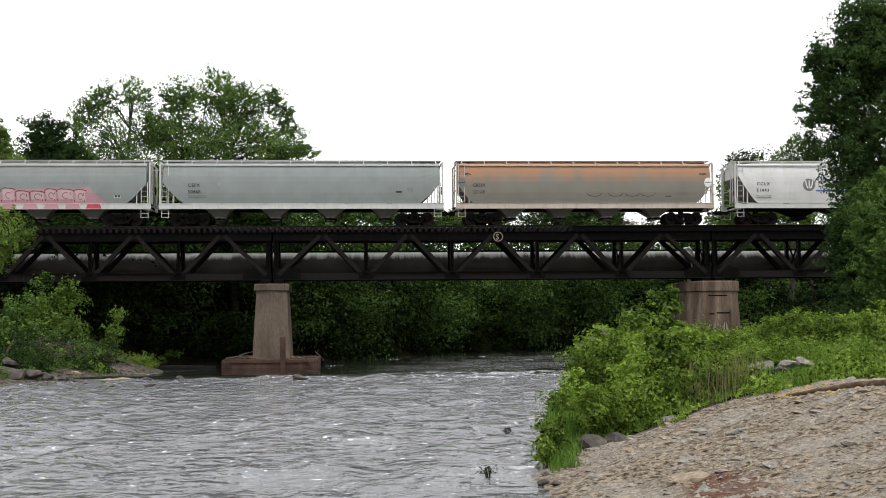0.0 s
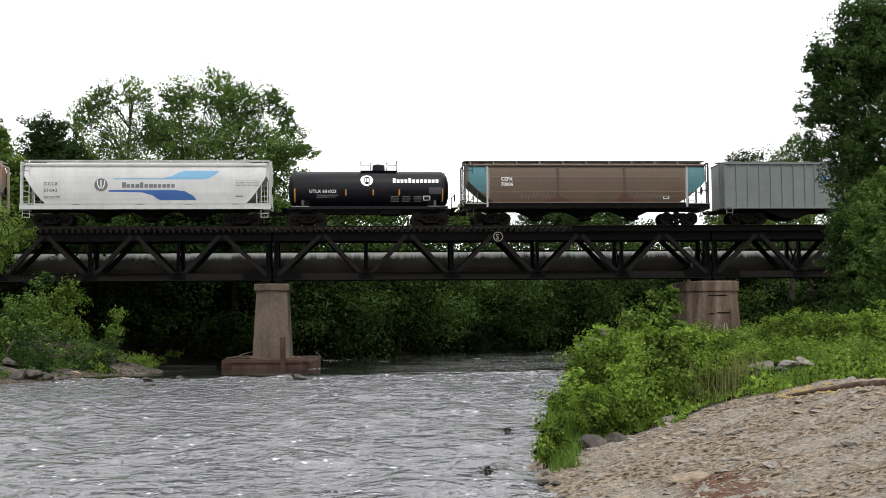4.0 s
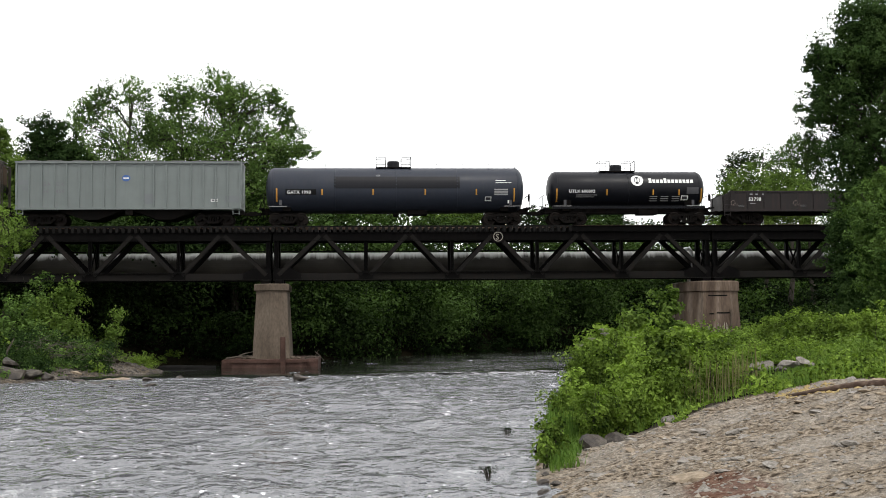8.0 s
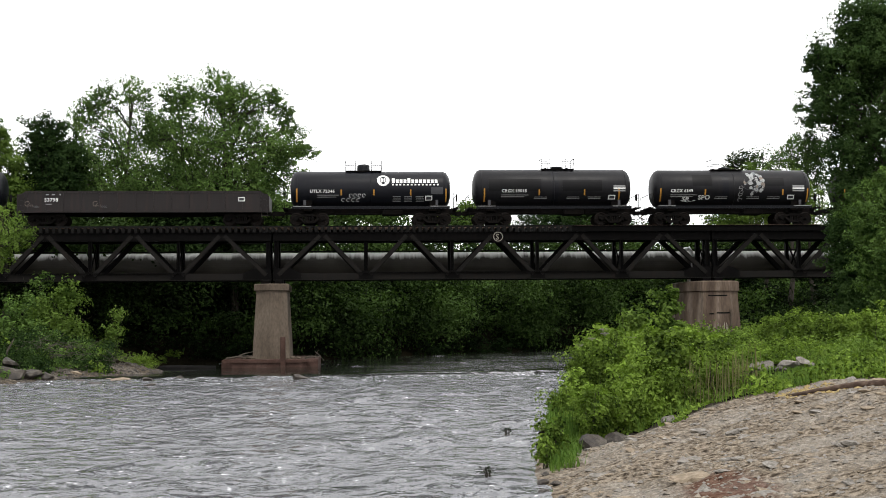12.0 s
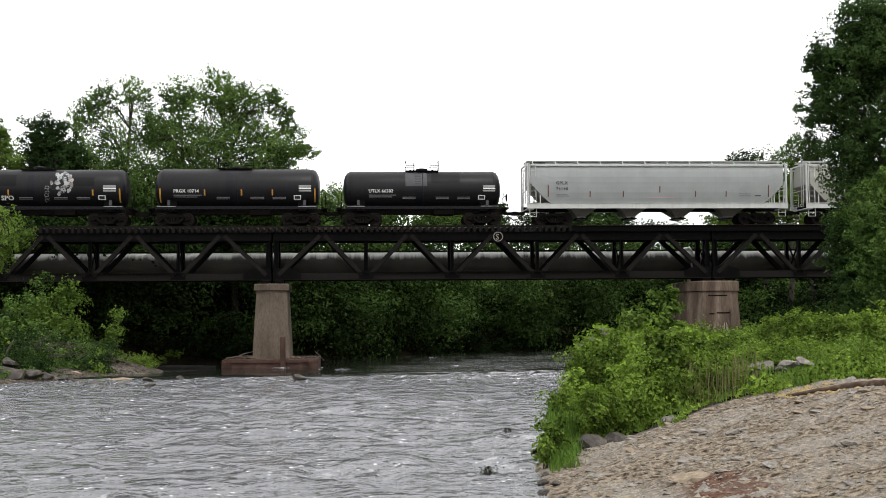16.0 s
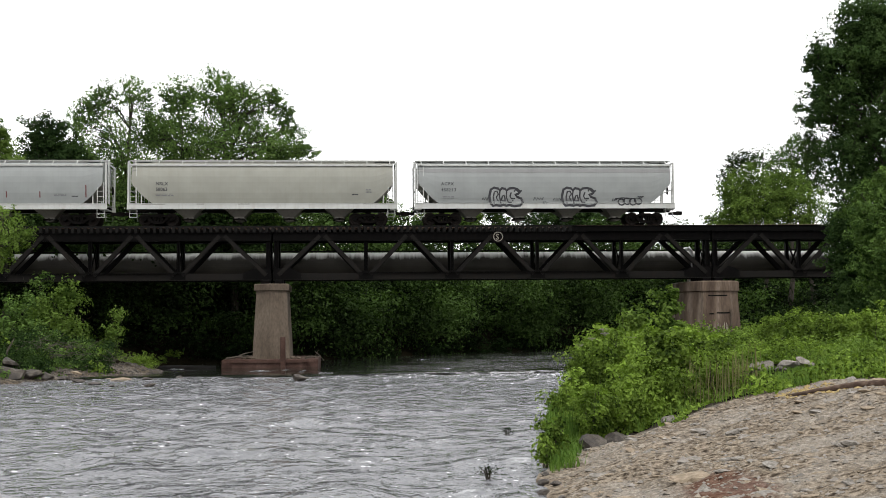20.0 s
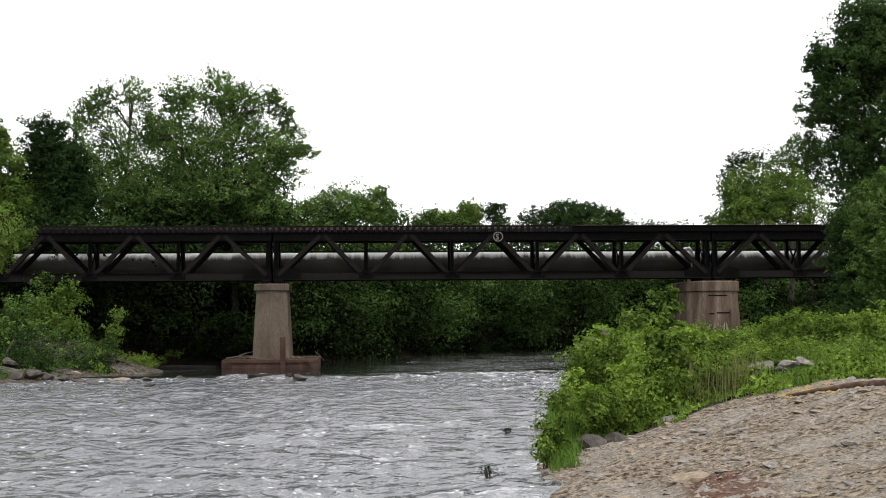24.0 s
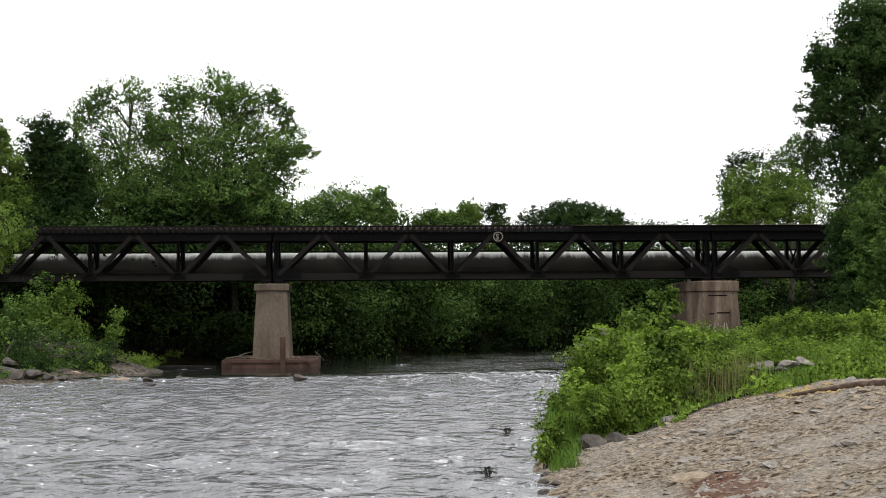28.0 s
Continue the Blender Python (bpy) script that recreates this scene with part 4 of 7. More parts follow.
def tank_car(label, offset, L, zc, r, dome="round", marks=(), rail_len=1.1, dome_x=0.0, roof_rail=False, gear_inset=1.35, saddle=True, over=0.35, mat="black"):
    """Round tank with dished heads on a stub or full sill; dome, rails, saddles."""
    car = thing("tank_car", label, "freight car", "cars of the train")
    h = L / 2
    bm = bmesh.new()
    prof = [(-h, 0.001), (-h + 0.03, 0.42 * r), (-h + 0.14, 0.74 * r), (-h + 0.32, 0.93 * r), (-h + 0.55, r)]
    cuts = [-h + 0.55 + (2 * h - 1.1) * k / 4 for k in range(1, 4)]
    prof = prof + [(c, r) for c in cuts] + [(-x, q) for x, q in reversed(prof)]
    rings = [[bm.verts.new((x, -q * math.cos(t), zc + q * math.sin(t))) for t in (2 * math.pi * k / 40 for k in range(40))] for x, q in prof]
    for a, b in zip(rings, rings[1:]):
        for k in range(40):
            bm.faces.new((a[k], a[(k + 1) % 40], b[(k + 1) % 40], b[k]))
    bmesh.ops.remove_doubles(bm, verts=bm.verts, dist=0.002)
    bmesh.ops.recalc_face_normals(bm, faces=bm.faces)
    part("tank", bm, mat, car, smooth=True)
    for x in [-h + 0.55, *cuts, h - 0.55]:
        if abs(x) < h * 0.6 and L < 13 and abs(x) > 0.5:
            continue
        part("seam_band", tube([(x - 0.03, 0, zc), (x + 0.03, 0, zc)], r + 0.006, 40), mat, car, smooth=True)
    # sill, walkway edge, saddles
    e = h + over
    for x0, x1 in ([(-e, e)] if saddle else [(-e, -e + 3.0), (e - 3.0, e)]):
        part("sill", box(x0, x1, -0.28, 0.28, 0.82, 1.22), "running_gear", car)
    zl = zc - r
    if saddle:
        for y in (-1.32, 1.32):
            bm = box(-h + 0.15, h - 0.15, y - 0.05, y + 0.05, 1.26, 1.31)
            add_box(bm, -h + 0.15, h - 0.15, y - 0.02, y + 0.02, 1.12, 1.26)
            part("running_board", bm, "black", car)
    for s in (-1, 1):
        x = s * (h - gear_inset + 0.1)
        outline = [(-0.9, 1.0), (0.9, 1.0), (1.05, zc - 0.55 * r), (0.75, zc - 0.72 * r), (0.0, zl + 0.02), (-0.75, zc - 0.72 * r), (-1.05, zc - 0.55 * r)]
        bm = bmesh.new()
        add_prism(bm, outline, -0.28, 0.28)
        bmesh.ops.rotate(bm, verts=bm.verts, cent=(0, 0, 0), matrix=Matrix.Rotation(radians(90), 3, "Z"))
        bmesh.ops.translate(bm, verts=bm.verts, vec=(x, 0, 0))
        bmesh.ops.recalc_face_normals(bm, faces=bm.faces)
        part("saddle", bm, "running_gear", car)
        bm = box(s * e - 0.25, s * e + 0.02 * s + 0.1, -1.4, 1.4, 1.12, 1.2) if s > 0 else box(s * e - 0.1, s * e + 0.25, -1.4, 1.4, 1.12, 1.2)
        part("end_platform", bm, "running_gear", car)
        bm = bmesh.new()
        for y in (-1.35, 1.35):
            add_tube(bm, [(s * e, y, 1.2), (s * e, y, 2.1), (s * (e - 0.25), y, 2.2), (s * (e - 0.25), y, 1.2)], [0.022] * 4, 6)
            add_tube(bm, [(s * (e - 0.4), y, 1.2), (s * (e - 0.4), y, 0.5), (s * e, y, 0.5), (s * e, y, 1.2)], [0.022] * 4, 6)
        add_tube(bm, [(s * e, -1.35, 2.1), (s * e, 1.35, 2.1)], [0.022] * 2, 6)
        part("grab_rail", bm, "running_gear", car)
    part("brake_wheel", tube([(e + 0.02, -0.5, 1.95), (e + 0.07, -0.5, 1.95)], 0.26, 14), "running_gear", car)
    part("brake_gear", box(0.8, 2.2, -0.7, 0.5, 0.75, 1.1, 0.04), "running_gear", car)
    part("bottom_outlet", tube([(0, 0, zl + 0.1), (0, 0, zl - 0.28)], [0.28, 0.16], 14), "running_gear", car)
    part("brake_pipe", tube([(-e, -0.55, 0.9), (-1, -0.6, 0.85), (1, -0.5, 0.85), (e, -0.55, 0.9)], 0.03, 6), "running_gear", car)
    # dome and its platform
    zt = zc + r
    if dome == "round":
        part("dome", ring_mesh([(zt - 0.12, [(dome_x + 0.46 * math.cos(a), 0.46 * math.sin(a)) for a in (2 * math.pi * k / 20 for k in range(20))])] +
                               [(zt + z, [(dome_x + q * math.cos(a), q * math.sin(a)) for a in (2 * math.pi * k / 20 for k in range(20))]) for z, q in ((0.02, 0.44), (0.38, 0.43), (0.47, 0.38), (0.50, 0.24))]), "black", car)
    else:
        part("manway", ring_mesh([(zt + z, [(dome_x + q * math.cos(a), q * math.sin(a)) for a in (2 * math.pi * k / 18 for k in range(18))]) for z, q in ((-0.1, 0.3), (0.08, 0.3), (0.09, 0.42), (0.17, 0.42), (0.2, 0.3))]), "black", car)
        for dx in (0.75, -0.8):
            part("valve", tube([(dome_x + dx, 0.1, zt - 0.05), (dome_x + dx, 0.1, zt + 0.14)], 0.08, 10), "black", car)
    part("top_platform", box(dome_x - rail_len, dome_x + rail_len, -0.6, 0.6, zt - 0.05, zt + 0.02), "running_gear", car)
    for s in (-1, 1):
        bm = bmesh.new()
        x0, x1 = dome_x + s * 0.55, dome_x + s * rail_len
        for y in (-0.6, 0.6):
            add_tube(bm, [(x0, y, zt - 0.05), (x0, y, zt + 0.68), (x1, y, zt + 0.70), (x1, y, zt - 0.05)], [0.022] * 4, 6)
            add_tube(bm, [(x0, y, zt + 0.36), (x1, y, zt + 0.36)], [0.018] * 2, 6)
        add_tube(bm, [(x1, -0.6, zt + 0.69), (x1, 0.6, zt + 0.69)], [0.022] * 2, 6)
        part("platform_rail", bm, "running_gear", car)
    if roof_rail:
        for s in (-1, 1):
            bm = bmesh.new()
            x0, x1 = dome_x + s * rail_len, s * (h - 0.6)
            add_tube(bm, [(x0, -0.5, zt + 0.24), (x1 - s * 0.1, -0.5, zt + 0.24), (x1, -0.5, zt - 0.05)], [0.02] * 3, 6)
            for k in range(1, 4):
                xx = x0 + (x1 - x0) * k / 4
                add_tube(bm, [(xx, -0.5, zt - 0.05), (xx, -0.5, zt + 0.24)], [0.018] * 2, 6)
            part("roof_rail", bm, "running_gear", car)
    for x in marks:
        hgt = 0.95 if abs(x) > h - 1.2 else 0.42
        zm = 1.62 if hgt > 0.5 else 2.06
        curved_patch(car, x - 0.05, x + 0.05, zm, zm + hgt * 0.95, zc, r, "amber", "reflector_strip", 0.008)
    for s in (-1, 1):
        part("sill_step", box(min(s * (h - 1.5), s * (h - 0.25)), max(s * (h - 1.5), s * (h - 0.25)), -1.43, -1.37, 1.27, 1.31), "band_grey", car, "worn pale step edge")
        part("placard_holder", box(s * (h - 1.05) - 0.09, s * (h - 1.05) + 0.09, -1.405, -1.375, 1.36, 1.72), "patch_grey", car)
    running_gear(car, e, gear_inset + over)
    TRAIN.append((car, offset))
    return car


TRAIN = []
for nm, col, dirt, amt in (("grey_hopper", (0.245, 0.272, 0.268), (0.20, 0.21, 0.20), 0.3), ("pale_hopper", (0.295, 0.31, 0.305), (0.24, 0.245, 0.24), 0.3),
                           ("cream_hopper", (0.31, 0.31, 0.27), (0.25, 0.235, 0.19), 0.3), ("white_hopper", (0.60, 0.60, 0.595), (0.42, 0.40, 0.36), 0.3), ("bay_grime_and_shade", (0.22, 0.205, 0.18), (0.11, 0.095, 0.075), 0.5), ("roof_board", (0.17, 0.165, 0.155), (0.1, 0.08, 0.06), 0.4),
                           ("trim_white", (0.50, 0.51, 0.49), (0.28, 0.24, 0.20), 0.4), ("trim_grey", (0.38, 0.38, 0.37), (0.2, 0.15, 0.12), 0.5),
                           ("brown_hopper", (0.110, 0.075, 0.052), (0.135, 0.10, 0.075), 0.3), ("teal", (0.07, 0.185, 0.21), (0.05, 0.075, 0.08), 0.4),
                           ("ribbed_grey", (0.165, 0.188, 0.182), (0.115, 0.125, 0.12), 0.35), ("faded_mark", (0.16, 0.175, 0.18), (0.15, 0.15, 0.15), 0.2), ("faded_tan", (0.19, 0.155, 0.13), (0.13, 0.1, 0.09), 0.4), ("rust_patch", (0.105, 0.052, 0.036), (0.06, 0.035, 0.028), 0.5), ("brown_trim", (0.05, 0.041, 0.036), (0.03, 0.025, 0.02), 0.3), ("gondola_brown", (0.0095, 0.0058, 0.0055), (0.034, 0.016, 0.0115), 0.6),
                           ("blue_logo", (0.045, 0.12, 0.34), (0.1, 0.15, 0.3), 0.1), ("sky_blue_logo", (0.20, 0.42, 0.62), (0.3, 0.45, 0.6), 0.1),
                           ("grey_logo", (0.16, 0.16, 0.17), (0.3, 0.3, 0.3), 0.1), ("pink_spray", (0.46, 0.235, 0.265), (0.42, 0.36, 0.37), 0.6),
                           ("pale_spray", (0.50, 0.40, 0.41), (0.45, 0.3, 0.32), 0.4), ("red_spray", (0.42, 0.06, 0.09), (0.5, 0.2, 0.22), 0.3), ("band_grey", (0.30, 0.30, 0.30), (0.2, 0.2, 0.2), 0.2),
                           ("silver_spray", (0.35, 0.36, 0.355), (0.2, 0.2, 0.2), 0.4), ("hopper_shade", (0.12, 0.12, 0.12), (0.07, 0.06, 0.05), 0.4)):
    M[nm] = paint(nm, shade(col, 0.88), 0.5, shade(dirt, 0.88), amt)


def rust_fade_paint():
    """Grey paint with an orange rust fade that starts under the roof and runs down in streaks."""
    m, n, l, p = nodes("rust_faded_hopper")
    tc, sep = n.new("ShaderNodeTexCoord"), n.new("ShaderNodeSeparateXYZ")
    l.new(tc.outputs["Object"], sep.inputs[0])
    streak = texture(n, l, "noise", 1.0, (1.1, 1.1, 0.12), 5)
    big = texture(n, l, "noise", 0.8, detail=4)
    add = n.new("ShaderNodeMath")
    add.operation = "MULTIPLY_ADD"
    l.new(streak.outputs[0], add.inputs[0])
    add.inputs[1].default_value = 1.9
    l.new(sep.outputs["Z"], add.inputs[2])
    fade = n.new("ShaderNodeMapRange")
    fade.inputs["From Min"].default_value, fade.inputs["From Max"].default_value = 3.75, 5.0
    l.new(add.outputs[0], fade.inputs[0])
    grey = mixed(n, l, big.outputs[0], (0.135, 0.13, 0.105), (0.205, 0.195, 0.165))
    l.new(mixed(n, l, fade.outputs[0], grey, (0.33, 0.155, 0.075)), p.inputs["Base Color"])
    p.inputs["Roughness"].default_value = 0.65
    return m


M["rust_hopper"] = rust_fade_paint()
M["rust_trim"] = paint("rust_trim", (0.40, 0.36, 0.31), 0.6, (0.25, 0.14, 0.09), 0.5)


def number_plate_bars(car, x, z, mat="ink", y=None, w=0.42):
    yy = (side_y(z) if y is None else y) - 0.006
    bars(car, [(x, x + w, z, z + 0.16), (x, x + w, z + 0.20, z + 0.27)], mat, yy)


def small_print(car, x, z, w, rows, mat, y, step=0.10):
    r = random.Random(int(abs(x) * 100) + rows)
    out = []
    for k in range(rows):
        a = x
        while a < x + w - 0.1:
            b = min(x + w, a + r.uniform(0.12, 0.4))
            out.append((a, b, z - k * step, z - k * step + 0.045))
            a = b + 0.06
    bars(car, out, mat, y, "small_print")


def stroke(car, pts, width, mat, y_at, name="graffiti", thick=0.006):
    """A painted line along points (x, z) that lies on the car's side."""
    bm = bmesh.new()
    pts = [Vector((p[0], 0, p[1])) for p in pts]
    rows = []
    for i, p in enumerate(pts):
        d = (pts[min(i + 1, len(pts) - 1)] - pts[max(i - 1, 0)]).normalized()
        s = Vector((-d.z, 0, d.x)) * width / 2
        rows.append([bm.verts.new((q.x, y_at(q.z) - thick, q.z)) for q in (p + s, p - s)])
    for a, b in zip(rows, rows[1:]):
        bm.faces.new((a[0], a[1], b[1], b[0]))
    return part(name, bm, mat, car)


def arc(cx, cz, rx, rz, a0, a1, n=14):
    return [(cx + rx * math.cos(radians(a0 + (a1 - a0) * k / n)), cz + rz * math.sin(radians(a0 + (a1 - a0) * k / n))) for k in range(n + 1)]


def patch_flat(car, outline, mat, y_at, name, thick=0.004):
    """A painted shape on the side: an outline in x and z, cut into thin upright slices that follow the curve."""
    bm = bmesh.new()
    bm.faces.new([bm.verts.new((x, 0, z)) for x, z in outline])
    zs = [z for _, z in outline]
    z = min(zs) + 0.15
    while z < max(zs) - 0.02:
        bmesh.ops.bisect_plane(bm, geom=bm.verts[:] + bm.edges[:] + bm.faces[:], plane_co=(0, 0, z), plane_no=(0, 0, 1))
        z += 0.15
    for v in bm.verts:
        v.co.y = y_at(v.co.z) - thick
    bmesh.ops.recalc_face_normals(bm, faces=bm.faces)
    return part(name, bm, mat, car)


def side_at(z):
    return side_y(max(1.48, min(4.14, z)))


def build_train():
    # pink-sprayed grey hopper
    L = 18.6
    c = covered_hopper("grey covered hopper car with pink and red spray-painted side", -20.0 - L / 2, L, "grey_hopper", "trim_white", 4, band="band_grey")
    patch_flat(c, [(-0.9, 1.5), (-0.7, 2.2), (0.0, 2.55), (1.5, 2.45), (2.6, 2.6), (4.2, 2.5), (5.2, 2.62), (5.5, 2.2), (5.9, 1.9), (6.3, 1.5)], "pink_spray", side_at, "graffiti", 0.003)
    r = random.Random(11)
    x = -0.6
    while x < 5.0:
        w = r.uniform(0.75, 1.15)
        low, high = 1.58 + r.uniform(0, 0.1), 2.42 + r.uniform(-0.1, 0.15)
        patch_flat(c, [(x + 0.1, low + 0.1), (x + 0.06, high - 0.12), (x + w * 0.5, high - 0.05), (x + w - 0.12, high - 0.15), (x + w - 0.08, low + 0.12)], "pale_spray", side_at, "graffiti", 0.008)
        stroke(c, [(x, low), (x - 0.03, high - 0.1), (x + 0.2 * w, high), (x + 0.7 * w, high - 0.04), (x + w, high - 0.12)], 0.06, "maroon", side_at, thick=0.013)
        stroke(c, arc(x + w * 0.5, (low + high) / 2 - 0.05, w * 0.2, 0.2, r.uniform(0, 90), 300), 0.05, "red_spray", side_at, thick=0.013)
        stroke(c, [(x + w * 0.8, low), (x + w * 0.75, high - 0.25)], 0.05, "maroon", side_at, thick=0.013)
        x += w
    for k in range(5):
        a = -0.6 + k * 1.4
        patch_flat(c, [(a, 1.14), (a + 0.1, 1.44), (a + 0.9, 1.44), (a + 1.05, 1.14)], "red_spray" if k == 4 else "pink_spray", lambda z: -1.588, "graffiti")
    for k in range(14):
        a = 1.9 + 0.24 * k
        stroke(c, [(a, 2.78), (a + 0.08, 2.9 + r.uniform(-0.05, 0.05)), (a + 0.16, 2.78)], 0.025, "grey_logo", side_at)
    bars(c, [(6.85, 7.3, 1.85, 2.1)], "trim_white", side_at(1.95) - 0.006)
    bars(c, [(6.9, 7.06, 1.9, 2.05), (7.1, 7.26, 1.9, 2.05)], "ink", side_at(1.95) - 0.011)
    # plain grey hopper
    c = covered_hopper("light grey covered hopper car with rusty sill marks", -9.75, 19.42, "grey_hopper", "trim_white", 4)
    side_text(c, "CEFX", -7.75, 2.60, 0.34, "ink")
    side_text(c, "50468", -7.75, 2.17, 0.34, "ink")
    small_print(c, -7.75, 1.98, 1.2, 2, "grey_logo", side_at(2.2) - 0.006)
    number_plate_bars(c, 6.4, 2.2)
    small_print(c, 7.2, 2.5, 0.4, 3, "grey_logo", side_at(2.5) - 0.006)
    bars(c, [(-5.75, -5.55, 2.72, 2.9)], "band_grey", side_at(2.8) - 0.004)
    for k, x in enumerate((-8.3, -5.6, -2.7, 0.1, 2.9, 5.8)):
        bars(c, [(x, x + (0.8 if k == 0 else 0.32), 1.42, 1.47)], "rust_hopper", -1.587, "rust_mark")
    # rust-faded hopper
    c = covered_hopper("orange rust-faded grey covered hopper car", 9.92, 18.27, "rust_hopper", "rust_trim", 4, cut=(1.0, 2.6))
    side_text(c, "CRDX", -7.95, 2.62, 0.32, "ink")
    side_text(c, "55169", -7.9, 2.15, 0.32, "ink")
    for x in (-8.55, 8.1):
        small_print(c, x, 3.52, 0.5, 2, "ink", side_at(3.5) - 0.006, 0.07)
    number_plate_bars(c, 5.65, 1.92)
    small_print(c, 6.7, 2.25, 0.5, 3, "grey_logo", side_at(2.3) - 0.006)
    for s, mt in ((-1, "grey_logo"), (1, "white")):
        patch_flat(c, arc(s * 8.68, 2.92, 0.25, 0.34, 0, 350), mt, side_at, "roundel", 0.008)
        bars(c, [(s * 8.68 - 0.2, s * 8.68 + 0.2, 2.90, 2.95)], "ink", side_at(2.9) - 0.012)
    for x in (0.6, 2.1, 3.3, 4.4):
        stroke(c, arc(x, 2.25, 0.55, 0.3, 200, 350), 0.04, "ink", side_at)
    # white hopper with the blue swooshes
    c = covered_hopper("white covered hopper car with blue swoosh emblem", 28.92, 16.79, "white_hopper", "trim_white", 3, cut=(1.45, 3.35), bay_mat="running_gear")
    side_text(c, "CCLX", -6.8, 2.72, 0.30, "ink", 1.35)
    side_text(c, "51043", -6.8, 2.28, 0.30, "ink", 1.25)
    small_print(c, -6.8, 1.95, 1.1, 2, "grey_logo", side_at(2.0) - 0.006)
    patch_flat(c, arc(-3.0, 2.75, 0.45, 0.45, 0, 351), "grey_logo", side_at, "roundel", 0.006)
    for dx in (-0.22, 0.0, 0.22):
        stroke(c, [(-3.0 + dx * 1.1, 3.05), (-3.0 + dx, 2.75), (-3.0 + dx * 0.4, 2.5)], 0.07, "white", side_at, "emblem", 0.012)
    patch_flat(c, [(-2.15, 3.12), (-2.15, 3.20), (1.1, 3.20), (1.75, 3.35), (2.2, 3.62), (2.6, 3.72), (4.95, 3.72), (4.6, 3.4), (4.2, 3.18), (3.7, 3.12)], "sky_blue_logo", side_at, "swoosh")
    patch_flat(c, [(-2.5, 2.40), (-2.5, 2.28), (-0.3, 2.24), (0.4, 2.05), (0.9, 1.72), (3.4, 1.72), (3.1, 2.05), (2.6, 2.32), (1.9, 2.40)], "blue_logo", side_at, "swoosh")
    bars(c, [(-1.6 + 0.30 * k, -1.6 + 0.30 * k + (0.22 if k % 3 else 0.26), 2.56, 2.80 if k not in (0, 4) else 2.92) for k in range(12)], "grey_logo", side_at(2.7) - 0.008, "brand_bar")
    number_plate_bars(c, 6.0, 1.95, w=0.5)
    small_print(c, 6.0, 3.0, 1.6, 4, "band_grey", side_at(3.0) - 0.006, 0.11)
    for x in (-7.9, -4.9, -0.6, 2.6, 5.8):
        bars(c, [(x, x + 0.45, 1.40, 1.45)], "rust_hopper", -1.587, "rust_mark")
    # short black tanks with the emblem
    def emblem_tank(label, off, ex, tx, txt_x, word_x, dome_x, marks, second=False):
        c = tank_car(label, off, 11.2, 2.54, 1.31, "round", marks, 1.25, dome_x)
        round_text(c, tx, txt_x, 2.24, 0.30, 2.54, 1.31, spacing=1.08)
        for k in range(2):
            curved_patch(c, txt_x + 0.5, txt_x + 2.0 - 0.2 * k, 2.06 - 0.13 * k, 2.10 - 0.13 * k, 2.54, 1.31, "band_grey", "small_print")
        dome_disc(c, ex, 3.12, 0.44, 2.54, 1.31, "white", "emblem_disc")
        for dx in (-0.17, 0.0, 0.17):
            curved_patch(c, ex + dx - 0.03, ex + dx + 0.03, 2.98, 3.3, 2.54, 1.31, "grey_logo", "emblem", 0.018)
        w = 0.27
        for k in range(12):
            tall = 0.34 if k in (0, 4) else 0.25
            curved_patch(c, word_x + k * w, word_x + k * w + 0.20, 2.92, 2.92 + tall, 2.54, 1.31, "white", "brand_bar", 0.010)
        if second:
            for k in range(13):
                curved_patch(c, word_x + k * 0.26, word_x + k * 0.26 + 0.13, 2.74, 2.85, 2.54, 1.31, "white", "brand_bar", 0.010)
        for x in (1.5, 2.3, 3.1):
            for k in range(3):
                curved_patch(c, x, x + 0.55, 1.66 + 0.14 * k, 1.71 + 0.14 * k, 2.54, 1.31, "band_grey", "small_print")
        curved_patch(c, 3.75, 4.25, 1.72, 2.04, 2.54, 1.31, "white", "data_panel")
        curved_patch(c, 3.82, 4.18, 1.78, 1.98, 2.54, 1.31, "ink", "data_panel", 0.012)
        curved_patch(c, 4.15, 5.0, 2.15, 2.62, 2.54, 1.31, "patch_grey", "dull_patch", 0.010)
        return c
    emblem_tank("short black tank car with a white round emblem", 44.04, -0.15, "UTLX 601023", -4.1, 1.65, 0.7, (-5.1, -1.6, 0.3, 2.1, 5.1))
    # brown hopper with teal ends
    c = covered_hopper("brown patched covered hopper car with teal end bays", 59.28, 17.36, "brown_hopper", "brown_trim", 3, cut=(2.0, 3.0), bay_mat="running_gear", sill="running_gear")
    for s in (-1, 1):
        edge = [(s * 7.0, 2.0), (s * 7.0, 4.05), (s * 8.36, 4.05), (s * 8.36, 3.02), (s * 7.8, 2.45)]
        patch_flat(c, edge if s < 0 else edge[::-1], "teal", side_at, "end_panel", 0.012)
    for x in (-7.0, -2.1, 2.6, 7.0):
        for k in range(14):
            zz = 1.9 + k * 0.15
            bars(c, [(x - 0.1, x + 0.1, zz, zz + 0.07)], "brown_trim" if abs(x) < 5 else "trim_grey", side_at(zz) - 0.016, "rivet_strip")
    for x in (-2.1, 2.6):
        patch_flat(c, [(x - 0.85, 1.62), (x + 0.85, 1.62), (x, 2.2)], "rust_patch", side_at, "patch_plate", 0.009)
    for s in (-1, 1):
        part("end_post", box(s * 7.05 - 0.06, s * 7.05 + 0.06, -1.66, -1.56, 1.2, 4.05), "trim_grey", c)
        part("sill_lip", box(min(s * 6.95, s * 8.6), max(s * 6.95, s * 8.6), -1.63, -1.60, 1.42, 1.47), "trim_grey", c)
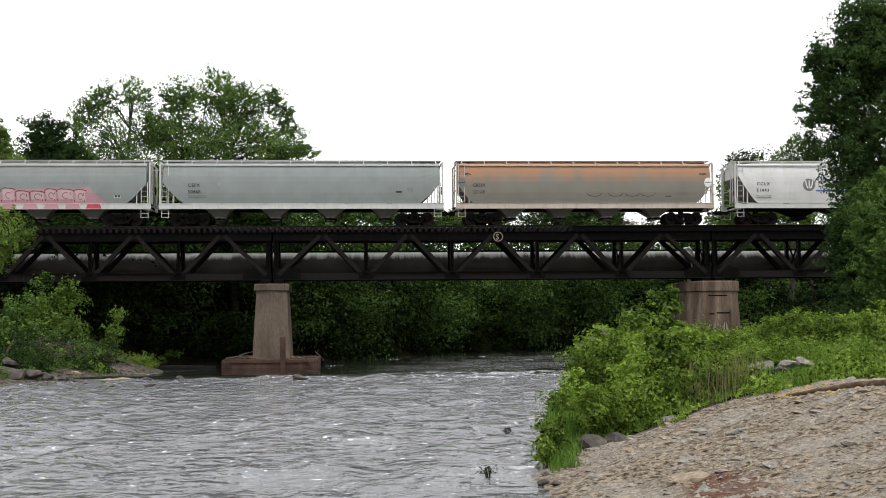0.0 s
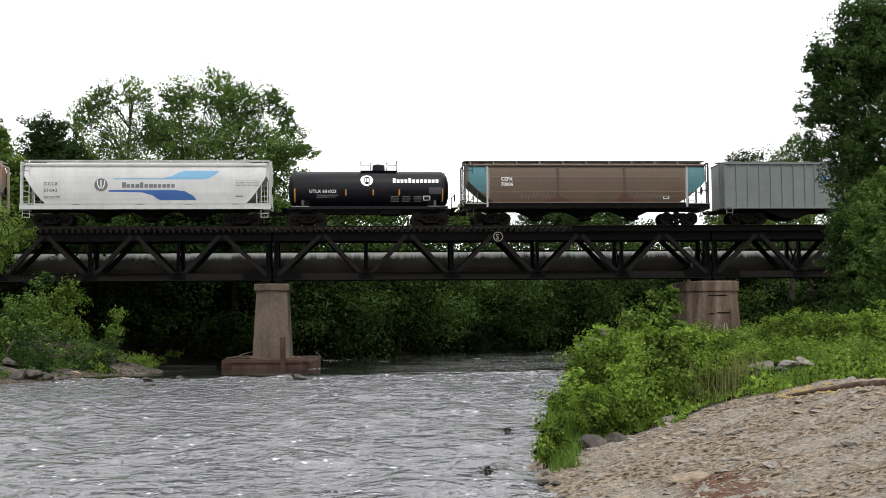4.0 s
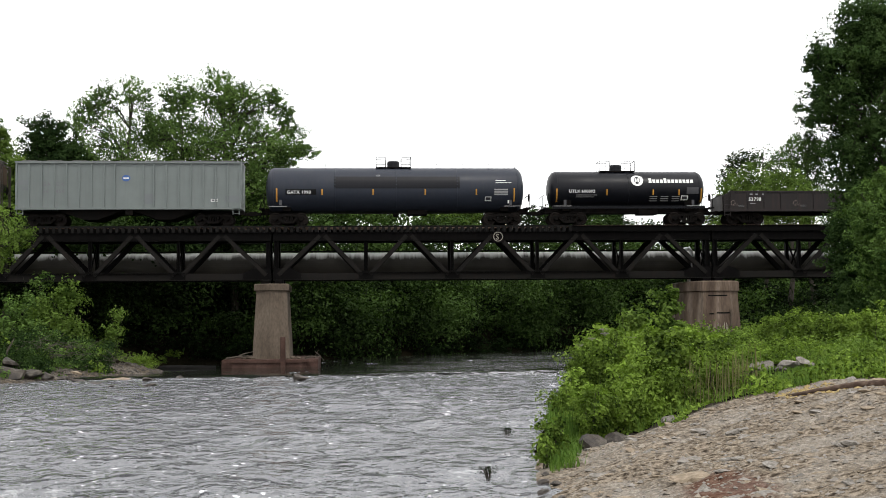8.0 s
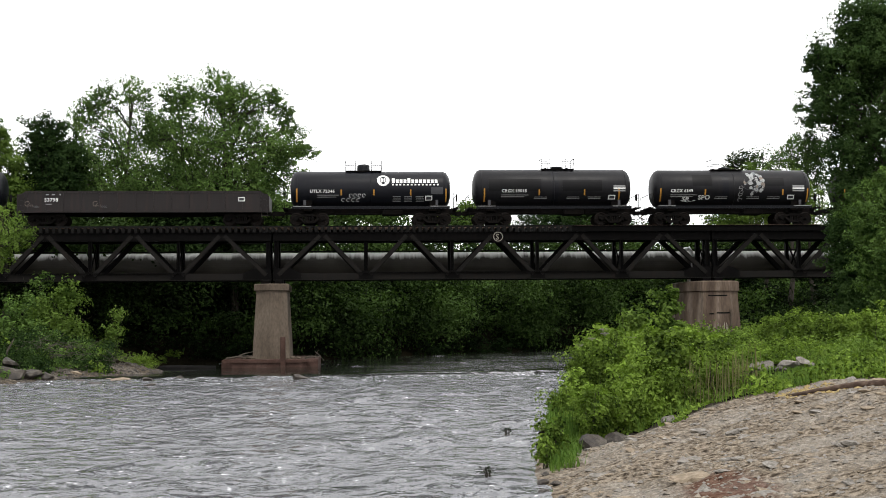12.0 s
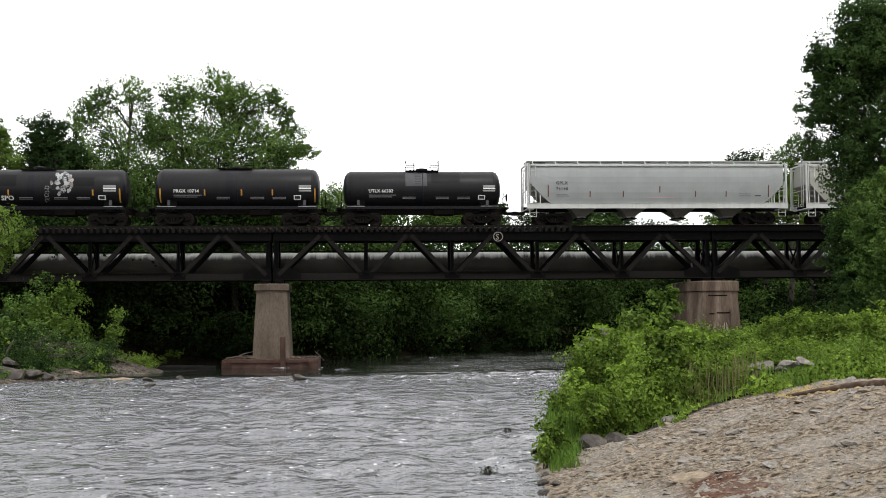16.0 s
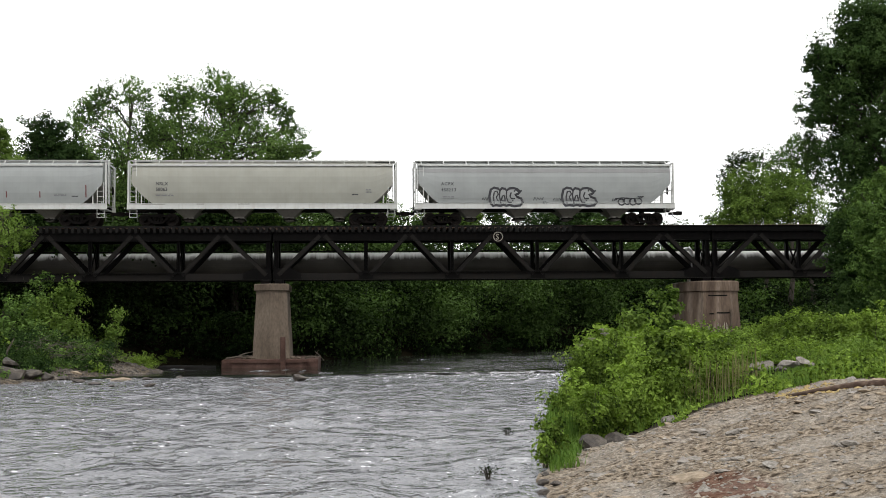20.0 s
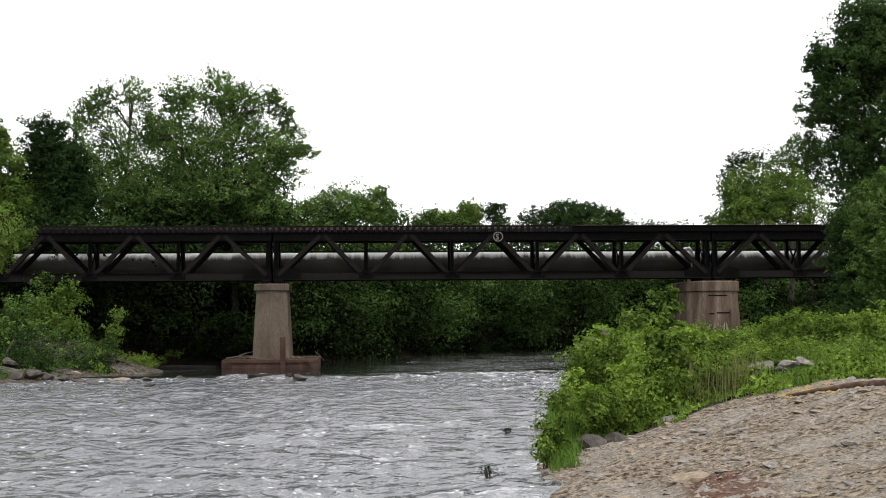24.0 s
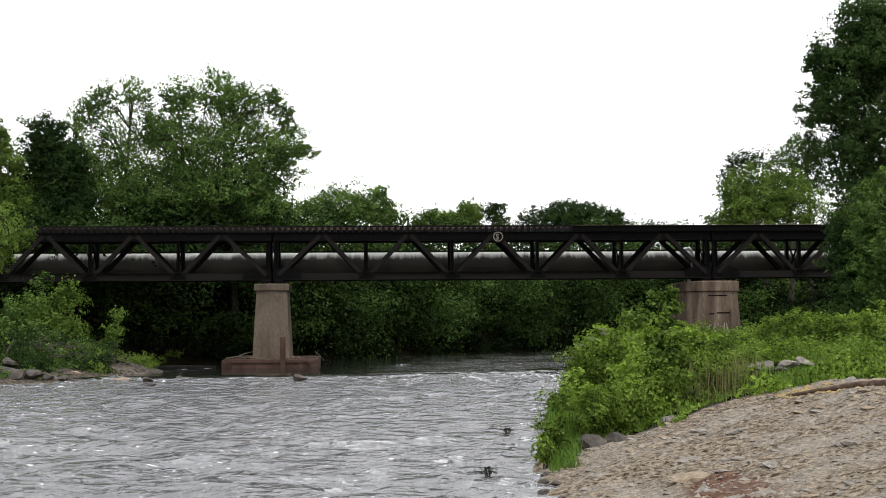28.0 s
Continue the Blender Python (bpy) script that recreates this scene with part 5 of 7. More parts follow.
    part("lower_lip", box(-6.95, 6.95, -1.60, -1.50, 1.47, 1.53), "faded_tan", c)
    for z in (2.25, 3.3):
        bars(c, [(-6.9, 6.9, z, z + 0.03)], "faded_tan", side_at(z) - 0.006, "panel_seam")
    side_text(c, "CEFX", -6.1, 3.05, 0.34, "white", y=side_at(3.1) - 0.004)
    side_text(c, "70006", -6.1, 2.68, 0.34, "white", y=side_at(2.8) - 0.004)
    bars(c, [(5.35, 5.8, 1.75, 2.0)], "trim_white", side_at(1.9) - 0.008)
    bars(c, [(5.42, 5.72, 1.82, 1.94)], "ink", side_at(1.9) - 0.013)
    r = random.Random(4)
    for xx, n in ((-4.7, 6), (3.4, 4)):
        for k in range(n):
            a = xx + k * 0.5
            stroke(c, [(a, 1.75 + r.uniform(0, 0.1)), (a + 0.12, 2.2 + r.uniform(-0.1, 0.1)), (a + 0.3, 1.8 + r.uniform(0, 0.15)), (a + 0.4, 2.15)], 0.05, "faded_tan", side_at, thick=0.010)

    # ribbed grey hopper
    c = thing("covered_hopper_car", "grey covered hopper car with straight ribbed sides", "freight car", "cars of the train")
    L = 15.13
    h = L / 2
    part("body", box(-h, h, -1.46, 1.46, 1.14, 4.30, 0.03), "ribbed_grey", c)
    part("roof", prism([(-h - 0.02, 4.30), (h + 0.02, 4.30), (h + 0.02, 4.38), (-h - 0.02, 4.38)], -1.56, 1.56), "hopper_shade", c)
    for s in (-1, 1):
        y = s * 1.46
        for k in range(19):
            x = -h + 0.1 + k * (L - 0.2) / 18
            if k in (8, 9, 10):
                x = (-0.95, 0.0, 0.95)[k - 8]
                if k == 9:
                    continue
            part("rib", cached("rib%d" % s, lambda s=s: bm_data("rib", box(-0.045, 0.045, min(0, s * 0.10), max(0, s * 0.10), 1.18, 4.24), "ribbed_grey")), "ribbed_grey", c, m=pose(x, y, 0))
        part("side_sill", box(-h, h, y - 0.12, y + 0.12, 1.08, 1.20), "ribbed_grey", c)
        part("side_plate", box(-h, h, y - 0.12, y + 0.12, 4.22, 4.34), "ribbed_grey", c)
    part("running_board", box(-h - 0.1, h + 0.1, -0.4, 0.4, 4.46, 4.50), "hopper_shade", c)
    for k in range(9):
        part("hatch", box(-h + 0.9 + k * 1.66 - 0.5, -h + 0.9 + k * 1.66 + 0.5, -1.3, -0.6, 4.38, 4.45, 0.02), "hopper_shade", c)
    for word, x, z, gap in (("GA", -5.75, 2.70, 1.35), ("CX", -4.85, 2.70, 1.35), ("56", -5.75, 2.22, 1.25), ("450", -4.88, 2.22, 1.25)):
        side_text(c, word, x, z, 0.34, "grey_logo", gap, y=-1.47)
    patch_flat(c, arc(-0.2, 3.22, 0.28, 0.22, 0, 350), "blue_logo", lambda z: -1.47, "roundel")
    bars(c, [(-0.38, -0.02, 3.17, 3.27)], "white", -1.478)
    bars(c, [(-7.3, -6.6, 2.75, 3.1), (-7.1, -6.6, 2.4, 2.65)], "faded_mark", -1.466, "faded_emblem")
    bars(c, [(5.5, 5.95, 1.6, 1.8)], "white", -1.468)
    bars(c, [(5.55, 5.72, 1.64, 1.76), (5.76, 5.92, 1.64, 1.76)], "ink", -1.474)
    bars(c, [(1.05, 1.75, 1.45, 2.15), (6.45, 7.4, 1.55, 2.0)], "faded_mark", -1.466, "dull_patch")
    for x in (-2.6, 2.4):
        part("discharge_bay", prism([(x - 2.4, 1.12), (x + 2.4, 1.12), (x + 0.5, 0.42), (x - 0.5, 0.42)], -1.2, 1.2), "running_gear", c)
    part("jacking_bracket", box(-0.25, 0.25, -1.5, -1.3, 0.7, 1.2, 0.03), "running_gear", c)
    for s in (-1, 1):
        ladder(c, s * (h + 0.05), -0.9, 1.4, 4.4, "ribbed_grey", 0.42, "x")
        ladder(c, s * (h - 0.35), -1.6, 0.7, 1.3, "ribbed_grey")
    part("centre_sill", box(-h - 0.1, h + 0.1, -0.22, 0.22, 0.80, 1.08), "running_gear", c)
    running_gear(c, h + 0.1, 2.05)
    TRAIN.append((c, 76.58))
    # long black tank
    c = tank_car("long plain black tank car with roof rail", 94.74, 17.99, 2.52, 1.58, "round", (-8.2, -5.1, -1.6, 2.0, 5.55, 8.2), 1.2, -0.15, True, 1.55, False, 0.3, "slate")
    curved_patch(c, -7.6, -5.5, 2.08, 2.45, 2.52, 1.58, "patch_black", "dull_patch", 0.004)
    round_text(c, "GATX 1998", -7.5, 2.15, 0.30, 2.52, 1.58, spacing=1.1)
    curved_patch(c, -4.3, 4.4, 2.5, 3.35, 2.52, 1.58, "black", "dull_patch", 0.004)
    round_text(c, "154", -1.4, 3.35, 0.2, 2.52, 1.58, "band_grey")
    curved_patch(c, 6.15, 6.6, 1.65, 1.95, 2.52, 1.58, "white", "data_panel")
    curved_patch(c, 6.2, 6.55, 1.70, 1.90, 2.52, 1.58, "ink", "data_panel", 0.012)
    for k in range(3):
        curved_patch(c, 6.8, 7.75, 2.05 + 0.16 * k, 2.15 + 0.16 * k, 2.52, 1.58, "band_grey", "small_print")
    for k in range(2):
        curved_patch(c, 6.9, 8.0 - 0.4 * k, 2.88 + 0.16 * k, 2.92 + 0.16 * k, 2.52, 1.58, "white", "small_print")
    part("placard_holder", box(7.75, 7.95, -1.35, -1.25, 1.5, 1.75), "white", c)
    emblem_tank("short black tank car with a white round emblem", 111.08, 0.62, "UTLX 600802", -4.25, 1.45, -0.65, (-5.1, -1.55, 1.75, 3.6, 5.2))
    # gondola
    c = thing("gondola_car", "low dark brown gondola car with scuffed sides", "freight car", "cars of the train")
    L, h = 16.79, 16.79 / 2
    bm = bmesh.new()
    for s in (-1, 1):
        add_prism(bm, [(-h, 0.95), (-h, 2.02), (-h + 0.5, 2.28), (h - 0.5, 2.28), (h, 2.02), (h, 0.95)], s * 1.46 - 0.04, s * 1.46 + 0.04)
    add_box(bm, -h, h, -1.46, 1.46, 1.02, 1.12)
    for s in (-1, 1):
        add_box(bm, s * h - 0.05, s * h + 0.05, -1.46, 1.46, 0.95, 2.02)
    part("body", bm, "gondola_brown", c)
    for s in (-1, 1):
        part("top_rail", box(-h + 0.5, h - 0.5, s * 1.46 - 0.10, s * 1.46 + 0.10, 2.22, 2.33), "gondola_brown", c)
        part("side_sill", box(-h, h, s * 1.46 - 0.11, s * 1.46 + 0.11, 0.88, 1.02), "gondola_brown", c)
        for k in range(14):
            x = -h + 0.6 + k * (L - 1.2) / 13
            part("side_stake", cached("stake%d" % s, lambda s=s: bm_data("side_stake", box(-0.07, 0.07, min(0, s * 0.07), max(0, s * 0.07), 1.0, 2.25), "gondola_brown")), "gondola_brown", c, m=pose(x, s * 1.48, 0))
        ladder(c, s * (h - 0.25), -1.62, 0.55, 2.1, "gondola_brown")
    lettering("53798", 0.34, "white", c, -6.6, 1.62, -1.57, spacing=1.1)
    bars(c, [(-6.5, -6.3, 2.05, 2.13), (-6.1, -5.9, 2.05, 2.13), (-5.6, -5.5, 2.05, 2.13), (-6.5, -6.1, 1.42, 1.46)], "band_grey", -1.565)
    bars(c, [(6.35, 6.8, 1.62, 1.92)], "white", -1.563)
    bars(c, [(6.40, 6.75, 1.68, 1.86)], "ink", -1.569)
    for x in (-7.7, -3.2):
        stroke(c, arc(x, 1.47, 0.17, 0.17, 40, 320, 9), 0.03, "faded_tan", lambda z: -1.565)
        stroke(c, [(x - 0.02, 1.33), (x + 0.14, 1.5), (x + 0.2, 1.3), (x + 0.3, 1.42), (x + 0.36, 1.24)], 0.025, "faded_tan", lambda z: -1.565)
        for k in range(3):
            stroke(c, arc(x + 0.46 + k * 0.13, 1.27, 0.055, 0.06, 20, 300, 6), 0.02, "faded_mark", lambda z: -1.565)
    part("centre_sill", prism([(-h - 0.1, 0.85), (-h - 0.1, 1.02), (h + 0.1, 1.02), (h + 0.1, 0.85), (3.5, 0.70), (-3.5, 0.70)], -0.3, 0.3), "running_gear", c)
    running_gear(c, h + 0.1, 1.9)
    TRAIN.append((c, 126.17))
    c = emblem_tank("short black tank car with white emblem and chalk scrawl", 141.59, 0.85, "UTLX 72346", -4.2, 1.45, -0.5, (-5.1, -2.05, 0.2, 2.75, 5.2), True)
    for k in range(4):
        stroke(c, arc(-1.4 + 0.3 * k, 2.05, 0.1, 0.12, 0, 300, 8), 0.03, "white", lambda z: tank_y(z, 2.54, 1.31))
        stroke(c, arc(-1.9 + 0.35 * k, 1.75, 0.14, 0.1, 40, 280, 8), 0.03, "white", lambda z: tank_y(z, 2.54, 1.31))
    # plain short tanks
    def plain_tank(label, off, L, zc, r, text, tx, marks, dome_x, dark=((-4.6, -0.9, 2.35, 3.2), (0.6, 3.4, 2.35, 3.1))):
        c = tank_car(label, off, L, zc, r, "low", marks, 1.15, dome_x, mat="grimy_tank")
        curved_patch(c, dome_x - 0.55, dome_x - 0.1, 1.4, zc + r * 0.93, zc, r, "black", "jacket_strap", 0.002)
        if text:
            round_text(c, text, tx, 2.26, 0.30, zc, r, spacing=1.08)
        for k in range(2):
            curved_patch(c, tx, tx + 1.9 - 0.3 * k, 2.06 - 0.12 * k, 2.10 - 0.12 * k, zc, r, "band_grey", "small_print")
        for q in dark:
            curved_patch(c, *q, zc, r, "patch_black", "dull_patch", 0.003)
        for x in (-1.4, 0.9, 2.4):
            for k in range(2):
                curved_patch(c, x, x + 0.9, 1.82 + 0.1 * k, 1.86 + 0.1 * k, zc, r, "band_grey", "small_print")
        curved_patch(c, 3.85, 4.35, 1.78, 2.08, zc, r, "white", "data_panel", 0.008)
        curved_patch(c, 3.92, 4.28, 1.84, 2.02, zc, r, "ink", "data_panel", 0.012)
        for k in range(3):
            curved_patch(c, 4.2, 5.05, 2.32 + 0.16 * k, 2.43 + 0.16 * k, zc, r, "band_grey" if k != 1 else "white", "small_print", 0.008)
        return c
    plain_tank("black tank car with dull repainted patches", 154.37, 11.25, 2.62, 1.38, "CRGX 19015", -3.7, (-4.9, -1.05, 2.15, 4.6), 0.4)
    c = plain_tank("dirty grey-black tank car with sprayed tags", 167.25, 11.5, 2.60, 1.36, "CRGX 6349", -4.6, (-5.3, -2.1, 3.5, 5.3), -0.3, ((-3.0, -1.6, 2.7, 3.5), (2.2, 3.6, 2.7, 3.3)))
    tk = lambda z: tank_y(z, 2.60, 1.36)
    r = random.Random(14)
    for k in range(58):
        a, q = r.uniform(0, 6.28), r.uniform(0.1, 1.0) ** 0.5
        x, z, w = 1.45 + 0.72 * q * math.cos(a), 2.88 + 0.82 * q * math.sin(a), r.uniform(0.07, 0.2)
        spots = [(x + w * r.uniform(0.5, 1.1) * math.cos(b), z + w * r.uniform(0.5, 1.1) * math.sin(b)) for b in (1.05 * i for i in range(6))]
        patch_flat(c, spots, r.choice(("silver_spray", "band_grey", "faded_mark", "silver_spray", "faded_tan")), tk, "graffiti", 0.008 + 0.0001 * k)
    for k in range(9):
        stroke(c, arc(r.uniform(0.95, 1.9), r.uniform(2.3, 3.4), r.uniform(0.1, 0.25), r.uniform(0.1, 0.3), r.uniform(0, 180), r.uniform(200, 360), 8), 0.035, "ink", tk, thick=0.018)
    round_text(c, "SR", -3.75, 1.62, 0.52, 2.60, 1.36)
    round_text(c, "SPO", -2.6, 1.75, 0.48, 2.60, 1.36)
    stroke(c, [(-3.85, 1.72), (-3.3, 1.6), (-2.75, 1.72)], 0.03, "white", tk, thick=0.012)
    for k in range(6):
        stroke(c, arc(0.42 + 0.06 * (k % 2), 1.75 + 0.17 * k, 0.14, 0.1, 60 * k, 60 * k + 270, 7), 0.03, "band_grey", tk, thick=0.012)
    plain_tank("black tank car with amber reflector strips", 180.46, 11.3, 2.62, 1.38, "PRGX 10714", -4.3, (-5.2, -2.2, 0.3, 2.4, 5.3), -0.2, ())
    c = plain_tank("black tank car with a grey patched shell", 193.21, 11.04, 2.54, 1.32, "UTLX 66502", -3.75, (), 0.0, ())
    curved_patch(c, -1.2, 0.3, 2.7, 3.8, 2.54, 1.32, "patch_grey", "dull_patch", 0.003)
    curved_patch(c, 0.6, 2.6, 2.9, 3.8, 2.54, 1.32, "patch_black", "dull_patch", 0.003)
    # the last three hoppers
    c = covered_hopper("pale grey covered hopper car with red-brown side marks", 209.74, 18.59, "pale_hopper", "trim_white", 4)
    side_text(c, "GPLX", -7.25, 2.78, 0.30, "ink", 1.2)
    side_text(c, "76140", -7.25, 2.38, 0.30, "ink", 1.15)
    small_print(c, -7.25, 2.05, 0.95, 2, "grey_logo", side_at(2.05) - 0.006)
    for x, z0, hh in ((-7.8, 1.9, 0.85), (-4.85, 1.9, 0.42), (-2.5, 1.9, 0.42), (0.1, 2.2, 0.45), (2.65, 1.9, 0.42), (4.85, 1.9, 0.42), (7.9, 1.9, 0.85)):
        patch_flat(c, [(x - 0.04, z0), (x + 0.04, z0), (x + 0.04, z0 + hh), (x - 0.04, z0 + hh)], "maroon", side_at, "reflector_strip", 0.010)
    small_print(c, -0.7, 1.85, 1.9, 1, "pink_spray", side_at(1.85) - 0.006)
    number_plate_bars(c, 6.95, 1.95)
    small_print(c, 5.8, 2.1, 0.8, 2, "grey_logo", side_at(2.1) - 0.006)
    c = covered_hopper("cream covered hopper car with rust along its sill", 229.54, 18.34, "cream_hopper", "trim_white", 4)
    side_text(c, "NRLX", -7.25, 2.72, 0.32, "ink")
    side_text(c, "58063", -7.25, 2.34, 0.32, "ink")
    small_print(c, -7.25, 2.1, 1.2, 2, "grey_logo", side_at(2.1) - 0.006)
    number_plate_bars(c, 6.05, 2.05)
    small_print(c, 7.0, 2.4, 0.4, 3, "grey_logo", side_at(2.4) - 0.006)
    for x, w in ((-8.2, 1.6), (-4.5, 0.5), (-1.7, 0.8), (6.8, 1.6)):
        bars(c, [(x, x + w, 1.41, 1.47)], "rust_hopper", -1.587, "rust_mark")
    c = covered_hopper("pale grey hopper car with black bubble-letter graffiti", 249.04, 18.29, "pale_hopper", "trim_white", 4, band="band_grey")
    side_text(c, "ACFX", -7.3, 2.72, 0.30, "ink", 1.25)
    side_text(c, "458213", -7.3, 2.30, 0.30, "ink", 1.2)
    small_print(c, -7.2, 1.92, 0.9, 2, "grey_logo", side_at(1.92) - 0.006)
    low_side = lambda z: -1.588 if z < 1.63 else side_at(z)
    swell = [(0.02, 0.2), (0.0, 0.55), (0.04, 0.9), (0.14, 1.0), (0.27, 0.95), (0.31, 0.86), (0.38, 0.97), (0.48, 0.93), (0.52, 0.85), (0.6, 0.96), (0.72, 0.98), (0.84, 0.92), (0.93, 0.78), (0.86, 0.66),
             (0.78, 0.64), (0.84, 0.5), (0.96, 0.42), (1.0, 0.2), (0.92, 0.04), (0.75, 0.0), (0.6, 0.06), (0.5, 0.02), (0.42, 0.08), (0.33, 0.02), (0.2, 0.06), (0.1, 0.02), (0.02, 0.2)]
    inside = ([(0.14, 0.14), (0.12, 0.5), (0.15, 0.78), (0.22, 0.82), (0.27, 0.66), (0.21, 0.5), (0.26, 0.3), (0.32, 0.1)], [(0.32, 0.86), (0.3, 0.6), (0.34, 0.12)], [(0.36, 0.3), (0.39, 0.55), (0.44, 0.6), (0.47, 0.4), (0.48, 0.1)],
              [(0.37, 0.3), (0.47, 0.3)], [(0.52, 0.85), (0.51, 0.5), (0.56, 0.22), (0.66, 0.2), (0.72, 0.34)], [(0.66, 0.75), (0.62, 0.55), (0.66, 0.42), (0.78, 0.42)], [(0.74, 0.8), (0.8, 0.9), (0.86, 0.78), (0.98, 0.84)])
    for x0, wide in ((-3.94, 2.32), (1.15, 2.45)):
        at = lambda u, v: (x0 + wide * u, 1.26 + 1.29 * v)
        patch_flat(c, [at(u, max(v, 0.30)) for u, v in swell[:16]] + [at(0.93, 0.42), at(0.95, 0.30)], "silver_spray", side_at, "graffiti", 0.004)
        patch_flat(c, [at(0.02, 0.26), at(0.95, 0.26), at(0.97, 0.15), at(0.9, 0.05), at(0.1, 0.05)], "pale_hopper", lambda z: -1.588, "graffiti", 0.003)
        stroke(c, [at(*q) for q in swell], 0.17, "ink", low_side, thick=0.012)
        for path in inside:
            stroke(c, [at(*q) for q in path], 0.10, "ink", low_side, thick=0.014)
    for x, z, w, n in ((-4.45, 1.78, 0.17, 3), (-0.85, 1.78, 0.2, 4), (0.55, 1.75, 0.16, 4), (-0.2, 1.5, 0.12, 3), (4.7, 1.72, 0.14, 3)):
        stroke(c, [(x + w * 0.5 * i, z + (0.09 if i % 2 else -0.08) + 0.03 * math.sin(2.3 * i + x)) for i in range(2 * n)], 0.06, "ink", low_side, thick=0.012)
    for k in range(4):
        stroke(c, arc(5.35 + 0.4 * k, 1.55 + 0.05 * (k % 2), 0.24, 0.22, 20 + 40 * k, 340 + 40 * k, 10), 0.09, "ink", low_side, thick=0.012)
    stroke(c, [(4.9, 1.78), (5.4, 1.85), (6.2, 1.8), (6.85, 1.86)], 0.06, "ink", side_at, thick=0.010)
    number_plate_bars(c, 6.5, 1.9, w=0.45)


build_train()


# ---- vegetation ----
def leaf_cloud(name, pts, size, mat, up=0.35, long=1.7, seed=1, out=None):
    """Many small folded leaves at the points; size may be one number or one each."""
    r = np.random.default_rng(seed)
    n = len(pts)
    size = np.broadcast_to(np.asarray(size, dtype=float), (n,)) * r.uniform(0.6, 1.25, n)
    nrm = r.normal(size=(n, 3))
    if out is None:
        nrm[:, 2] = np.abs(nrm[:, 2]) + up
    else:
        nrm = nrm * 0.55 + out * 1.15
        nrm[:, 2] += up
    nrm /= np.linalg.norm(nrm, axis=1)[:, None]
    a = np.cross(nrm, r.normal(size=(n, 3)))
    a /= np.linalg.norm(a, axis=1)[:, None] + 1e-9
    b = np.cross(nrm, a)
    half, wide = (size * 0.5)[:, None], (size * 0.5 / long)[:, None]
    lift = nrm * wide * 0.45
    v = np.stack([pts - a * half, pts + b * wide + lift - a * half * 0.1, pts + a * half, pts - b * wide + lift - a * half * 0.1], axis=1).reshape(-1, 3)
    f = np.arange(4 * n).reshape(n, 4)
    return data_from(name, v, f, mat)


def in_blobs(blobs, count, r, clump=0.30, seed_depth=0.45, ragged=0.25):
    """Points gathered in clumps inside egg-shaped blobs (x, y, z, rx, rz), most near the outside."""
    w = np.array([q[3] * q[4] for q in blobs])
    w = w / w.sum()
    out, away = [], []
    for (x, y, z, rx, rz), share in zip(blobs, w):
        k = max(6, int(count * share))
        n_cl = max(6, int(10 + 14 * rx * rz))
        d = r.normal(size=(n_cl, 3))
        d /= np.linalg.norm(d, axis=1)[:, None]
        rad = r.uniform(0.35, 1.0, n_cl) ** 0.5 * r.uniform(1 - ragged, 1 + ragged, n_cl)
        y = y + r.uniform(-1, 1) * seed_depth * rx
        c = np.stack([x + d[:, 0] * rx * rad, y + d[:, 1] * rx * rad, z + d[:, 2] * rz * rad], axis=1)
        pick = r.integers(0, n_cl, k)
        cr = clump * min(rx, rz) * r.uniform(0.6, 1.5, n_cl) + 0.08
        p = r.normal(size=(k, 3))
        p *= (r.uniform(0.2, 1.0, k) ** 0.5 / (np.linalg.norm(p, axis=1) + 1e-9))[:, None]
        q = c[pick] + p * cr[pick][:, None] * np.array([1.15, 1.15, 0.75])
        out.append(q)
        e = (q - np.array([x, y, z])) / np.array([rx, rx, rz])
        e = e / (np.linalg.norm(e, axis=1)[:, None] + 1e-9) * 0.6 + p / (np.linalg.norm(p, axis=1)[:, None] + 1e-9) * 0.6
        away.append(e)
    return np.concatenate(out), np.concatenate(away)


def in_sprays(blobs, count, r, reach=1.0):
    """Points along leafy sprays that run outward and up from inside egg-shaped blobs to their ragged rim."""
    w = np.array([q[3] * q[4] for q in blobs])
    w = w / w.sum()
    out, away, twigs = [], [], []
    for (x, y, z, rx, rz), share in zip(blobs, w):
        k, n = max(12, int(count * share)), max(16, int(26 + 26 * rx * rz))
        mid = np.array([x, y + r.uniform(-0.4, 0.4) * rx, z])
        size = np.array([rx, rx, rz])
        d = r.normal(size=(n, 3))
        d[:, 2] += 0.25
        d /= np.linalg.norm(d, axis=1)[:, None]
        tip = mid + d * size * (r.uniform(0.45, 1.2, n) ** 0.6 * reach)[:, None]
        run = d * 0.8 + np.array([0, 0, 0.42]) + r.normal(size=(n, 3)) * 0.22
        run /= np.linalg.norm(run, axis=1)[:, None]
        long = (0.35 + 0.26 * min(rx, rz)) * r.uniform(0.6, 1.5, n)
        root = tip - run * long[:, None]
        pick = r.integers(0, n, k)
        s = r.uniform(0.0, 1.0, k) ** 0.8
        p = r.normal(size=(k, 3))
        p /= np.linalg.norm(p, axis=1)[:, None] + 1e-9
        wide = (0.30 * long[pick] * (1.08 - s) ** 0.6 + 0.04) * r.uniform(0.2, 1.0, k) ** 0.5
        out.append(root[pick] + run[pick] * (s * long[pick])[:, None] + p * wide[:, None] * np.array([1.0, 1.0, 0.62]))
        e = run[pick] * 0.35 + p * 0.55 + d[pick] * 0.4
        away.append(e / (np.linalg.norm(e, axis=1)[:, None] + 1e-9))
        twigs += [(mid * 0.45 + root[i] * 0.55, root[i], tip[i]) for i in range(0, n, 5)]
    return np.concatenate(out), np.concatenate(away), twigs


